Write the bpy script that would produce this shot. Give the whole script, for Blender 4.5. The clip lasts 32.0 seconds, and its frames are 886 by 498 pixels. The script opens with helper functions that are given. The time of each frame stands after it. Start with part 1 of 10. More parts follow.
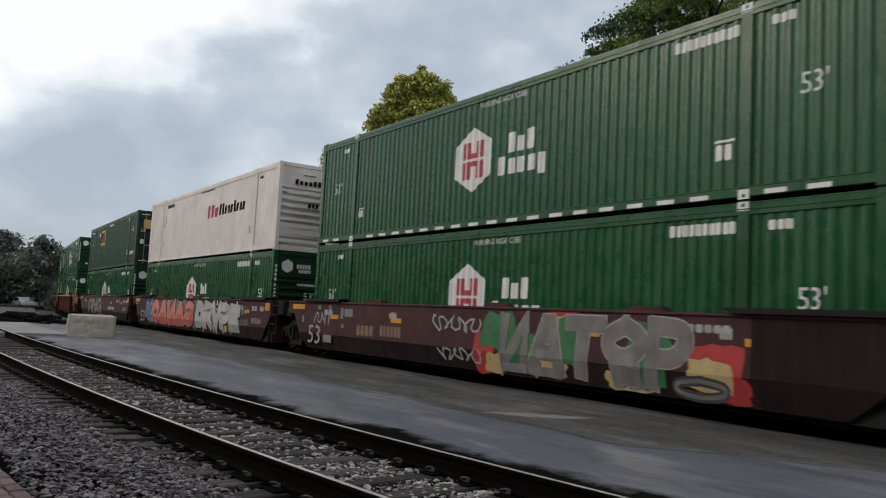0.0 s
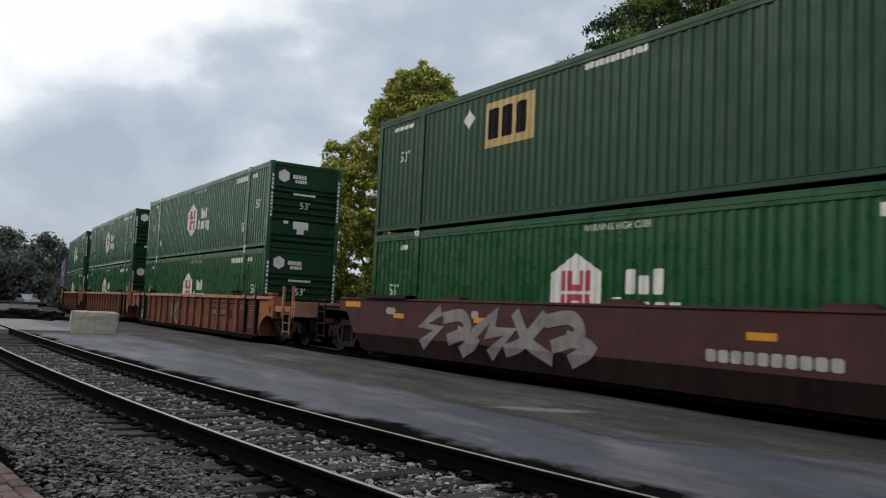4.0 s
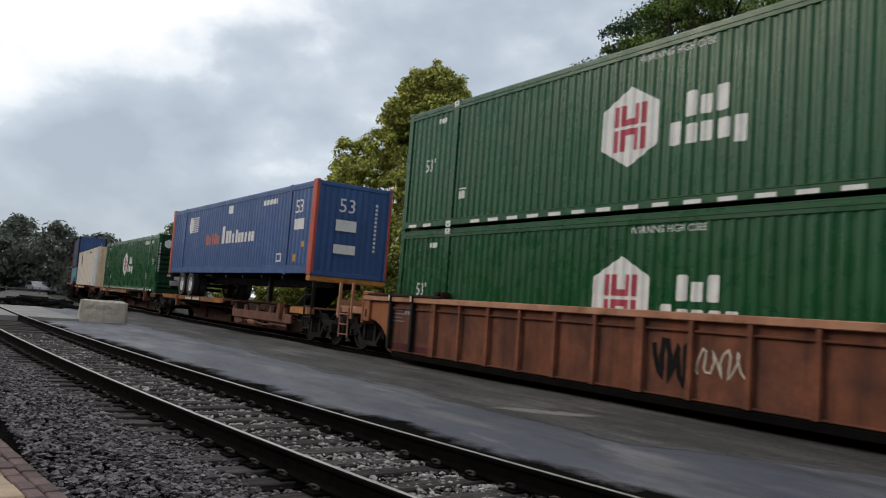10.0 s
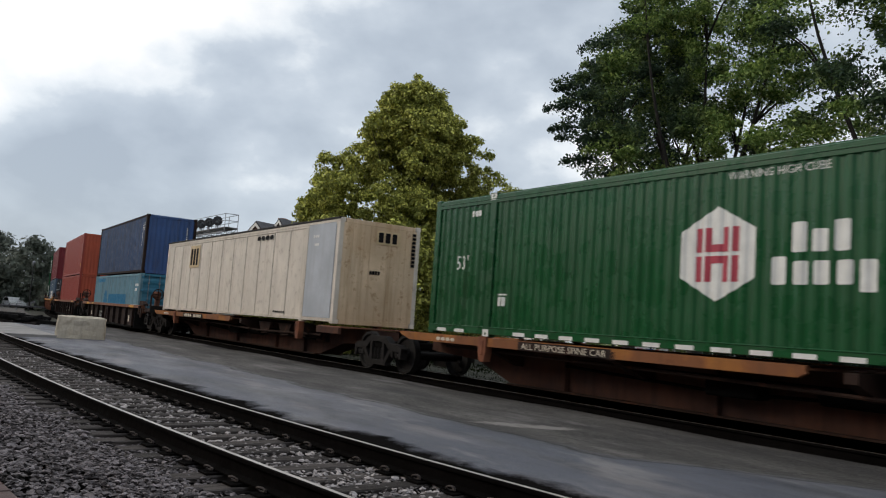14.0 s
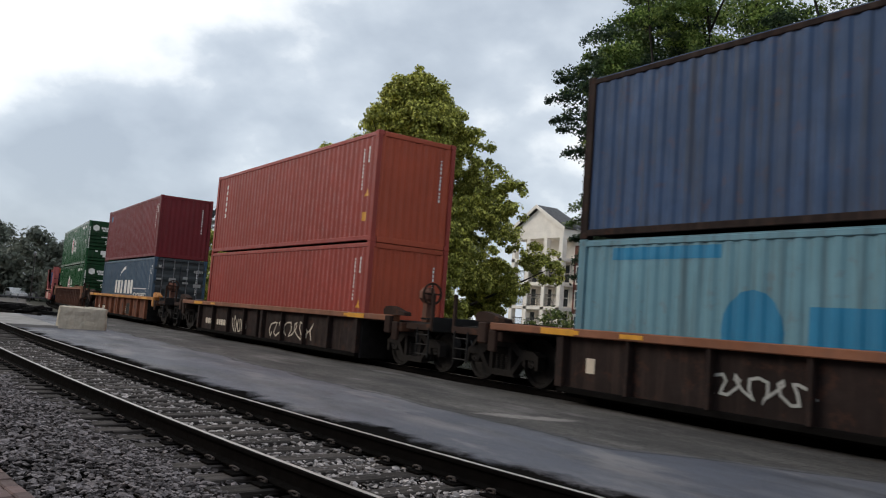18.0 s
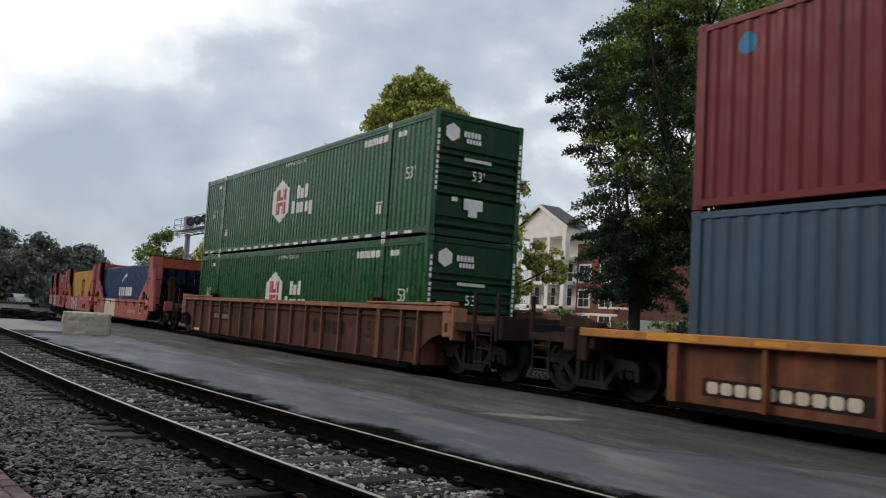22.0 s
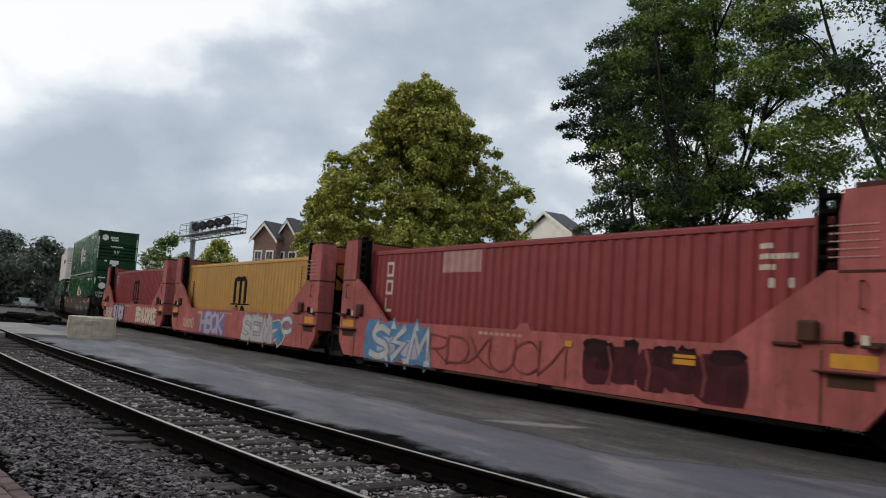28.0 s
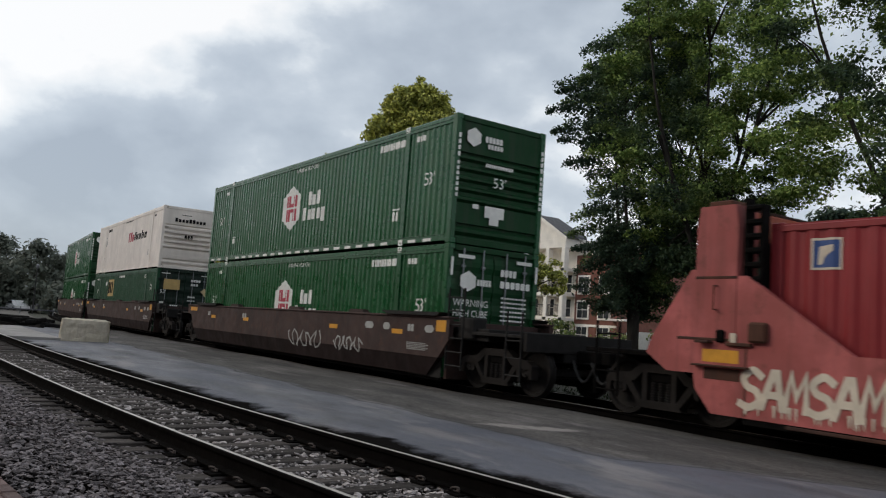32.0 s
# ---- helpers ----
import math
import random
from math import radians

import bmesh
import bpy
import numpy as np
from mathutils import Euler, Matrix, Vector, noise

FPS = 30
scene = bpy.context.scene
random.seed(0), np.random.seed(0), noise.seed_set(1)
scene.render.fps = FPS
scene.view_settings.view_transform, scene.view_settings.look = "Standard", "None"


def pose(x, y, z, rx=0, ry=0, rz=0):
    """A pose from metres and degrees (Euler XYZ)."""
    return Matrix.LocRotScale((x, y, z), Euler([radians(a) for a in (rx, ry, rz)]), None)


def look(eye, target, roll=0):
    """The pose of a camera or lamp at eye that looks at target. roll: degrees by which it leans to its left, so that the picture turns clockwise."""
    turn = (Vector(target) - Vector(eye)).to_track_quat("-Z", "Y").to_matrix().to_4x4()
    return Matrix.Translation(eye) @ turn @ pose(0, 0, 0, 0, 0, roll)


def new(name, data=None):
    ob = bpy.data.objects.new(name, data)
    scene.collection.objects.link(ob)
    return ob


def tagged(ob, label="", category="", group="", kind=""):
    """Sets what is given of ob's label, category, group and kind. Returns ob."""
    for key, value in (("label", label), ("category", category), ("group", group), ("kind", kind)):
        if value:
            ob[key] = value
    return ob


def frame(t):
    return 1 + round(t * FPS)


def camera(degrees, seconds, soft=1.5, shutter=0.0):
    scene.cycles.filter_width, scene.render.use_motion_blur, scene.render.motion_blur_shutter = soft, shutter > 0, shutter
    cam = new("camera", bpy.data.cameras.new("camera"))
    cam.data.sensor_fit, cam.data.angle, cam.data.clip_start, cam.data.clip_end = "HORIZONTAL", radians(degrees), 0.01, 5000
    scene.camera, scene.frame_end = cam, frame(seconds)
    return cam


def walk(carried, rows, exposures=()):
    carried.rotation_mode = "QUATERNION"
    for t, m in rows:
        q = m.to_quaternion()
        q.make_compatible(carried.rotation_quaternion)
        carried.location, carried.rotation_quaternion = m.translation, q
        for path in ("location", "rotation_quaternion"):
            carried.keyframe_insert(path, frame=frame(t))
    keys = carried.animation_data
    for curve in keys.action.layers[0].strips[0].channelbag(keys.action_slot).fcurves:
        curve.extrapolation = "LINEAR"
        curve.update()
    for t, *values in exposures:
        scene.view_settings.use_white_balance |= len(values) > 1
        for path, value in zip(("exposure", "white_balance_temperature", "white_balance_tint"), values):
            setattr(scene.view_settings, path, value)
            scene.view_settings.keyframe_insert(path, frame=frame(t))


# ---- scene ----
from mathutils import Quaternion
from collections import defaultdict

# ---- camera ----
cam = camera(57.5, 32.0, soft=1.1, shutter=0.16)
# seconds, x, y, z, yaw, pitch, roll
CAMERA_PATH = [
    (0, -0.026, 0.015, 1.183, 55.94, 4.86, -2.96),
    (0.5, -0.028, 0.016, 1.177, 55.91, 4.73, -3.02),
    (1, -0.037, 0.017, 1.179, 55.92, 4.46, -3.07),
    (1.5, 0.012, -0.002, 1.175, 55.97, 4.40, -3.23),
    (2, 0.009, 0.005, 1.180, 56.15, 4.23, -2.99),
    (2.5, 0.014, 0.011, 1.177, 56.11, 4.10, -2.86),
    (3, 0.050, -0.008, 1.181, 56.01, 4.39, -2.93),
    (3.5, 0.006, 0.019, 1.181, 55.88, 4.48, -2.74),
    (5.5, -0.021, 0.011, 1.188, 57.30, 4.81, -2.91),
    (6, 0.001, -0.025, 1.168, 57.09, 5.47, -3.40),
    (6.5, 0.005, -0.025, 1.165, 56.89, 5.27, -3.70),
    (7, 0.000, -0.021, 1.166, 56.84, 5.20, -3.74),
    (7.5, -0.009, -0.020, 1.164, 56.79, 4.84, -3.82),
    (8, -0.014, -0.007, 1.168, 56.74, 4.60, -3.93),
    (8.5, -0.006, -0.014, 1.173, 56.78, 4.81, -4.25),
    (9, -0.019, -0.004, 1.161, 57.00, 4.66, -4.35),
    (9.5, -0.009, -0.003, 1.172, 56.92, 4.51, -4.42),
    (10, -0.002, -0.002, 1.176, 56.60, 4.45, -4.42),
    (10.5, 0.020, -0.010, 1.179, 56.28, 4.91, -4.43),
    (11, 0.010, 0.004, 1.180, 56.26, 5.04, -4.48),
    (11.5, 0.004, 0.019, 1.180, 56.25, 5.14, -4.38),
    (12, 0.016, -0.003, 1.183, 56.21, 5.08, -4.35),
    (12.5, 0.006, 0.012, 1.179, 56.11, 5.01, -4.18),
    (13, 0.000, -0.000, 1.185, 56.00, 5.29, -4.33),
    (13.5, 0.013, -0.006, 1.174, 55.85, 5.42, -4.23),
    (14, 0.028, 0.003, 1.189, 55.34, 5.50, -4.08),
    (14.5, 0.042, -0.009, 1.191, 55.38, 5.80, -4.16),
    (16.5, -0.023, 0.004, 1.167, 55.99, 5.69, -4.99),
    (17, 0.002, -0.003, 1.169, 55.89, 5.38, -4.78),
    (17.5, 0.002, 0.002, 1.176, 55.73, 5.28, -4.59),
    (18, 0.020, 0.005, 1.178, 55.39, 4.94, -4.28),
    (18.5, 0.010, 0.008, 1.176, 55.33, 4.91, -4.27),
    (19, 0.017, 0.005, 1.173, 55.31, 5.05, -4.18),
    (19.5, 0.006, 0.004, 1.176, 55.40, 5.11, -4.12),
    (20, -0.005, 0.009, 1.174, 55.44, 5.06, -4.02),
    (20.5, 0.005, -0.004, 1.185, 55.42, 4.87, -4.00),
    (21, 0.011, -0.008, 1.183, 55.44, 4.80, -3.97),
    (21.5, -0.002, 0.004, 1.175, 55.62, 4.87, -3.64),
    (22, -0.006, 0.008, 1.177, 55.64, 4.95, -3.52),
    (22.5, -0.010, 0.001, 1.180, 55.60, 4.92, -3.52),
    (23, 0.004, -0.005, 1.183, 55.50, 4.75, -3.52),
    (23.5, -0.006, 0.003, 1.171, 55.64, 4.83, -3.55),
    (24, 0.010, -0.003, 1.184, 55.64, 4.98, -3.54),
    (24.5, 0.025, -0.012, 1.182, 55.56, 5.17, -3.47),
    (25, 0.022, -0.012, 1.177, 55.57, 5.22, -3.55),
    (25.5, 0.009, -0.004, 1.169, 55.70, 5.10, -3.58),
    (27.5, 0.019, -0.006, 1.173, 55.74, 5.31, -3.77),
    (28, 0.012, -0.002, 1.180, 55.94, 5.39, -3.88),
    (28.5, 0.025, -0.008, 1.170, 55.87, 5.40, -3.83),
    (29, 0.038, -0.012, 1.172, 55.83, 5.42, -3.91),
    (29.5, 0.045, -0.008, 1.176, 55.63, 5.33, -3.84),
    (30, 0.026, 0.002, 1.179, 55.39, 5.17, -3.90),
    (30.5, 0.021, 0.009, 1.179, 55.51, 5.39, -3.82),
    (31, 0.022, 0.008, 1.180, 55.61, 5.53, -3.75),
    (31.5, 0.026, -0.004, 1.178, 55.57, 5.73, -3.93),
    (32, 0.026, -0.008, 1.174, 55.55, 5.67, -4.01),
]
walk(cam, [(t, pose(x, y, z, 90 + p, r, w)) for t, x, y, z, w, p, r in CAMERA_PATH],
     exposures=[(0.0, 0.0), (6.0, 0.0), (8.0, 0.06), (14.0, 0.06), (17.0, 0.15), (18.0, 0.18), (19.5, 0.10), (22.0, 0.03), (25.0, 0.0), (32.0, -0.03)])

# ---- sky and sun ----
SUN_ELEVATION, SUN_AZIMUTH = radians(30), radians(-132)   # azimuth from +x, counter-clockwise


def link_nodes(tree, a, b):
    tree.links.new(a, b)


def build_world():
    world = bpy.data.worlds.new("overcast_sky")
    scene.world = world
    world.use_nodes = True
    tree = world.node_tree
    n = tree.nodes
    n.clear()
    out = n.new("ShaderNodeOutputWorld")
    bg = n.new("ShaderNodeBackground")
    sky = n.new("ShaderNodeTexSky")
    sky.sky_type = "NISHITA"
    sky.sun_disc = False
    sky.sun_elevation = SUN_ELEVATION
    sky.sun_rotation = radians(90) - SUN_AZIMUTH
    coord = n.new("ShaderNodeTexCoord")
    sep = n.new("ShaderNodeSeparateXYZ")
    link_nodes(tree, coord.outputs["Generated"], sep.inputs[0])
    turn = n.new("ShaderNodeMapping")
    turn.inputs["Location"].default_value = (1.7, 0.4, 0.2)
    turn.inputs["Rotation"].default_value = (radians(-14), 0, 0)
    turn.inputs["Scale"].default_value = (3.0, 3.0, 5.0)
    link_nodes(tree, coord.outputs["Generated"], turn.inputs[0])
    big = n.new("ShaderNodeTexNoise")
    big.inputs["Scale"].default_value, big.inputs["Detail"].default_value, big.inputs["Roughness"].default_value = 1.15, 7, 0.5
    big.inputs["Distortion"].default_value = 0.15
    link_nodes(tree, turn.outputs[0], big.inputs[0])
    fine = n.new("ShaderNodeTexNoise")
    fine.inputs["Scale"].default_value, fine.inputs["Detail"].default_value = 4.5, 6
    link_nodes(tree, turn.outputs[0], fine.inputs[0])
    both = n.new("ShaderNodeMath"); both.operation = "MULTIPLY_ADD"; both.inputs[1].default_value = 0.28
    link_nodes(tree, fine.outputs[0], both.inputs[0])
    calm = n.new("ShaderNodeMath"); calm.operation = "MULTIPLY_ADD"
    calm.inputs[1].default_value, calm.inputs[2].default_value = 0.8, 0.10
    link_nodes(tree, big.outputs[0], calm.inputs[0])
    link_nodes(tree, calm.outputs[0], both.inputs[2])
    ramp = n.new("ShaderNodeValToRGB")
    e = ramp.color_ramp.elements
    e[0].position, e[0].color = 0.44, (1.0, 1.0, 1.0, 1)
    e[1].position, e[1].color = 0.80, (0.40, 0.455, 0.53, 1)
    m = e.new(0.53); m.color = (0.80, 0.845, 0.885, 1)
    m = e.new(0.60); m.color = (0.575, 0.635, 0.705, 1)
    m = e.new(0.68); m.color = (0.49, 0.55, 0.625, 1)
    # a grey bank of cloud whose pale edge rises across the western sky
    edge = n.new("ShaderNodeVectorMath"); edge.operation = "DOT_PRODUCT"
    edge.inputs[1].default_value = (-0.077, 0.582, -0.81)
    link_nodes(tree, coord.outputs["Generated"], edge.inputs[0])
    half_edge = n.new("ShaderNodeMath"); half_edge.operation = "MULTIPLY_ADD"
    half_edge.inputs[1].default_value, half_edge.inputs[2].default_value = 0.5, 0.5
    link_nodes(tree, edge.outputs["Value"], half_edge.inputs[0])
    bank = n.new("ShaderNodeValToRGB")
    e = bank.color_ramp.elements
    e[0].position, e[0].color = 0.20, (0.50, 0.50, 0.50, 1)
    e[1].position, e[1].color = 0.70, (0.44, 0.44, 0.44, 1)
    for place, grey in ((0.34, 0.40), (0.42, 0.26), (0.47, 0.22), (0.488, 0.34), (0.508, 0.51), (0.53, 0.56), (0.56, 0.51), (0.60, 0.46)):
        e.new(place).color = (grey, grey, grey, 1)
    link_nodes(tree, half_edge.outputs[0], bank.inputs[0])
    thin = n.new("ShaderNodeMath"); thin.operation = "SUBTRACT"; thin.inputs[1].default_value = 0.5
    link_nodes(tree, bank.outputs[0], thin.inputs[0])
    cover = n.new("ShaderNodeMath"); cover.operation = "ADD"
    link_nodes(tree, both.outputs[0], cover.inputs[0])
    link_nodes(tree, thin.outputs[0], cover.inputs[1])
    west = n.new("ShaderNodeMapRange")
    for k, v in (("From Min", -0.90), ("From Max", -0.985), ("To Min", 0.0), ("To Max", 0.10)):
        west.inputs[k].default_value = v
    link_nodes(tree, sep.outputs[0], west.inputs["Value"])
    deep = n.new("ShaderNodeMath"); deep.operation = "ADD"
    link_nodes(tree, cover.outputs[0], deep.inputs[0])
    link_nodes(tree, west.outputs[0], deep.inputs[1])
    link_nodes(tree, deep.outputs[0], ramp.inputs[0])
    scale = n.new("ShaderNodeVectorMath"); scale.operation = "SCALE"; scale.inputs["Scale"].default_value = 0.10
    link_nodes(tree, sky.outputs[0], scale.inputs[0])
    mix = n.new("ShaderNodeMix"); mix.data_type = "RGBA"; mix.inputs["Factor"].default_value = 0.88
    link_nodes(tree, scale.outputs[0], mix.inputs["A"])
    link_nodes(tree, ramp.outputs[0], mix.inputs["B"])
    link_nodes(tree, mix.outputs["Result"], bg.inputs["Color"])
    bg.inputs["Strength"].default_value = 1.08
    link_nodes(tree, bg.outputs[0], out.inputs[0])


build_world()
sun = new("sun", bpy.data.lights.new("sun", "SUN"))
sun.data.energy, sun.data.angle, sun.data.color = 1.15, radians(24), (1.0, 0.87, 0.70)
sun.matrix_world = look((0, 0, 60), Vector((0, 0, 60)) - Vector((math.cos(SUN_ELEVATION) * math.cos(SUN_AZIMUTH),
                        math.cos(SUN_ELEVATION) * math.sin(SUN_AZIMUTH), math.sin(SUN_ELEVATION))))


# ---- mesh building ----
class Geo:
    """Collects vertices and faces of one mesh."""

    def __init__(self):
        self.v, self.f = [], []

    def add(self, verts, faces):
        k = len(self.v)
        self.v += [tuple(p) for p in verts]
        self.f += [tuple(i + k for i in q) for q in faces]
        return self

    def box(self, x0, x1, y0, y1, z0, z1):
        return self.add([(x, y, z) for x in (x0, x1) for y in (y0, y1) for z in (z0, z1)],
                        [(0, 1, 3, 2), (4, 6, 7, 5), (0, 4, 5, 1), (2, 3, 7, 6), (0, 2, 6, 4), (1, 5, 7, 3)])

    def cbox(self, x0, x1, y0, y1, z0, z1, c=0.01):
        """A box with chamfered edges."""
        lo, hi = (x0, y0, z0), (x1, y1, z1)
        c = min(c, 0.45 * min(b - a for a, b in zip(lo, hi)))
        verts, index = [], {}
        for sx in (0, 1):
            for sy in (0, 1):
                for sz in (0, 1):
                    s = (sx, sy, sz)
                    for k in range(3):
                        p = [hi[j] - (c if j != k else 0) if s[j] else lo[j] + (c if j != k else 0) for j in range(3)]
                        index[s, k] = len(verts)
                        verts.append(p)
        faces = []
        for k in range(3):
            a, b = [j for j in range(3) if j != k]
            for side in (0, 1):
                q = []
                for i, j in ((0, 0), (1, 0), (1, 1), (0, 1)):
                    s = [0, 0, 0]
                    s[k], s[a], s[b] = side, i, j
                    q.append(index[tuple(s), k])
                faces.append(q)
        for k in range(3):
            a, b = [j for j in range(3) if j != k]
            for i in (0, 1):
                for j in (0, 1):
                    s0, s1 = [0, 0, 0], [0, 0, 0]
                    s0[a], s0[b], s1[a], s1[b], s1[k] = i, j, i, j, 1
                    faces.append((index[tuple(s0), a], index[tuple(s1), a], index[tuple(s1), b], index[tuple(s0), b]))
        for s in [(i, j, k) for i in (0, 1) for j in (0, 1) for k in (0, 1)]:
            faces.append((index[s, 0], index[s, 1], index[s, 2]))
        return self.add(verts, faces)

    def prism(self, outline, axis, a, b):
        """A closed outline in the two other axes, drawn out along axis from a to b."""
        def at(p, w):
            return {"x": (w, p[0], p[1]), "y": (p[0], w, p[1]), "z": (p[0], p[1], w)}[axis]
        n = len(outline)
        faces = [tuple(range(n)), tuple(range(2 * n - 1, n - 1, -1))]
        faces += [(i, (i + 1) % n, n + (i + 1) % n, n + i) for i in range(n)]
        return self.add([at(p, a) for p in outline] + [at(p, b) for p in outline], faces)

    def tube(self, points, radius, sides=6, close=True):
        """A round bar along points; radius is one number or one for each point."""
        points = [Vector(p) for p in points]
        radii = radius if isinstance(radius, (list, tuple)) else [radius] * len(points)
        verts, faces = [], []
        for i, p in enumerate(points):
            d = (points[min(i + 1, len(points) - 1)] - points[max(i - 1, 0)]).normalized()
            q = d.to_track_quat("Z", "Y")
            for k in range(sides):
                w = 2 * math.pi * k / sides
                verts.append(p + q @ Vector((math.cos(w), math.sin(w), 0)) * radii[i])
        for i in range(len(points) - 1):
            for k in range(sides):
                a, b = i * sides + k, i * sides + (k + 1) % sides
                faces.append((a, b, b + sides, a + sides))
        if close:
            faces.append(tuple(range(sides - 1, -1, -1)))
            faces.append(tuple(range(len(verts) - sides, len(verts))))
        return self.add(verts, faces)

    def disc(self, c, axis, r, depth, sides=20, inner=0.0):
        """A short cylinder round c along axis, or a ring when inner is given."""
        k = "xyz".index(axis)
        a, b = [j for j in range(3) if j != k]
        verts, faces = [], []

        def ring(rad, w):
            for i in range(sides):
                p = [0, 0, 0]
                p[k] = c[k] + w
                p[a], p[b] = c[a] + rad * math.cos(2 * math.pi * i / sides), c[b] + rad * math.sin(2 * math.pi * i / sides)
                verts.append(p)
        ring(r, -depth / 2), ring(r, depth / 2)
        if inner:
            ring(inner, depth / 2), ring(inner, -depth / 2)
            rings = [(0, 1), (1, 2), (2, 3), (3, 0)]
        else:
            rings = [(0, 1)]
            faces += [tuple(range(sides)), tuple(range(2 * sides - 1, sides - 1, -1))]
        for p, q in rings:
            faces += [(p * sides + i, p * sides + (i + 1) % sides, q * sides + (i + 1) % sides, q * sides + i) for i in range(sides)]
        return self.add(verts, faces)

    def mesh(self, name, material, fix=True, smooth=False):
        me = bpy.data.meshes.new(name)
        me.from_pydata(self.v, [], self.f)
        if fix:
            bm = bmesh.new()
            bm.from_mesh(me)
            bmesh.ops.recalc_face_normals(bm, faces=bm.faces)
            bm.to_mesh(me)
            bm.free()
        if smooth:
            me.shade_smooth()
        if material:
            me.materials.append(material)
        return me


MESHES = {}


def shared(key, make):
    """The mesh made for key, made once."""
    if key not in MESHES:
        MESHES[key] = make()
    return MESHES[key]


def part(name, geo, material, parent, label="", at=None, smooth=False):
    """One mesh object under a thing or under a part."""
    me = geo.mesh(name, material, smooth=smooth) if isinstance(geo, Geo) else geo
    ob = new(name, me)
    ob.parent = parent
    if at is not None:
        ob.matrix_basis = at
    if label:
        ob["label"] = label
    return ob


def thing(name, label, category, group="", kind="", at=None):
    ob = new(name)
    ob.empty_display_size = 0.2
    tagged(ob, label, category, group, kind)
    if at is not None:
        ob.matrix_basis = at
    return ob


def solid(name, geo, material, label, category, group="", kind="", fix=True, at=None, smooth=False):
    ob = new(name, geo.mesh(name, material, fix, smooth))
    tagged(ob, label, category, group, kind)
    if at is not None:
        ob.matrix_basis = at
    return ob


# ---- materials ----
def shade(name, base, rough=0.6, metal=0.0, var=0.25, scale=2.0, streak=0.0, streak_color=(0.09, 0.06, 0.045),
          rust=0.0, rust_color=(0.13, 0.05, 0.025), bump=0.15, bump_scale=40.0, stretch=(1, 1, 1), per_object=0.0, islands=0.0,
          spec=0.5, second=None, second_scale=0.6, second_amount=0.5, second_edge=0.08, clear=0.0):
    """A painted, dirty or mineral surface: two scales of mottling, streaks that run down, spots of rust, fine relief."""
    m = bpy.data.materials.new(name)
    m.use_nodes = True
    tree = m.node_tree
    n = tree.nodes
    bsdf = n["Principled BSDF"]
    coord = n.new("ShaderNodeTexCoord")
    where = n.new("ShaderNodeMapping")
    where.inputs["Scale"].default_value = stretch
    link_nodes(tree, coord.outputs["Object"], where.inputs[0])

    def noise_node(size, detail=4, rough_=0.55, vector=None):
        t = n.new("ShaderNodeTexNoise")
        t.inputs["Scale"].default_value, t.inputs["Detail"].default_value, t.inputs["Roughness"].default_value = size, detail, rough_
        link_nodes(tree, (vector or where).outputs[0], t.inputs[0])
        return t

    def spread(node, lo, hi):
        r = n.new("ShaderNodeMapRange")
        r.inputs["From Min"].default_value, r.inputs["From Max"].default_value = lo, hi
        link_nodes(tree, node.outputs[0], r.inputs["Value"])
        return r

    def blend(fac, a, b, amount=1.0):
        x = n.new("ShaderNodeMix")
        x.data_type = "RGBA"
        if isinstance(fac, (int, float)):
            x.inputs["Factor"].default_value = fac
        else:
            f = fac.outputs[0]
            if amount != 1.0:
                k = n.new("ShaderNodeMath"); k.operation = "MULTIPLY"; k.inputs[1].default_value = amount
                link_nodes(tree, f, k.inputs[0])
                f = k.outputs[0]
            link_nodes(tree, f, x.inputs["Factor"])
        for slot, c in (("A", a), ("B", b)):
            if isinstance(c, tuple):
                x.inputs[slot].default_value = (*c, 1)
            else:
                link_nodes(tree, c.outputs["Result"], x.inputs[slot])
        return x
    dark, light = tuple(c * (1 - var) for c in base), tuple(min(1, c * (1 + var)) for c in base)
    color = blend(spread(noise_node(scale), 0.3, 0.7), dark, light)
    color = blend(spread(noise_node(scale * 9, 5, 0.65), 0.35, 0.75), color, tuple(c * (1 - 0.7 * var) for c in base), 0.5)
    if second:
        color = blend(spread(noise_node(second_scale, 6, 0.6), 0.5 - second_edge, 0.5 + second_edge), color, second, second_amount)
    if streak:
        runs = n.new("ShaderNodeMapping")
        runs.inputs["Scale"].default_value = (5.5, 5.5, 0.35)
        link_nodes(tree, coord.outputs["Object"], runs.inputs[0])
        color = blend(spread(noise_node(1.0, 5, 0.6, runs), 0.48, 0.72), color, streak_color, streak)
    if rust:
        color = blend(spread(noise_node(3.2, 8, 0.7), 0.56, 0.64), color, rust_color, rust)
    if per_object or islands:
        src = n.new("ShaderNodeObjectInfo").outputs["Random"] if per_object else n.new("ShaderNodeNewGeometry").outputs["Random Per Island"]
        hsv = n.new("ShaderNodeHueSaturation")
        r = n.new("ShaderNodeMapRange")
        w = per_object or islands
        r.inputs["To Min"].default_value, r.inputs["To Max"].default_value = 1 - w, 1 + w
        link_nodes(tree, src, r.inputs["Value"])
        link_nodes(tree, r.outputs[0], hsv.inputs["Value"])
        link_nodes(tree, color.outputs["Result"], hsv.inputs["Color"])
        link_nodes(tree, hsv.outputs[0], bsdf.inputs["Base Color"])
    else:
        link_nodes(tree, color.outputs["Result"], bsdf.inputs["Base Color"])
    rr = spread(noise_node(scale * 3), 0.3, 0.7)
    rr.inputs["To Min"].default_value, rr.inputs["To Max"].default_value = max(0.05, rough - 0.12), min(1, rough + 0.12)
    link_nodes(tree, rr.outputs[0], bsdf.inputs["Roughness"])
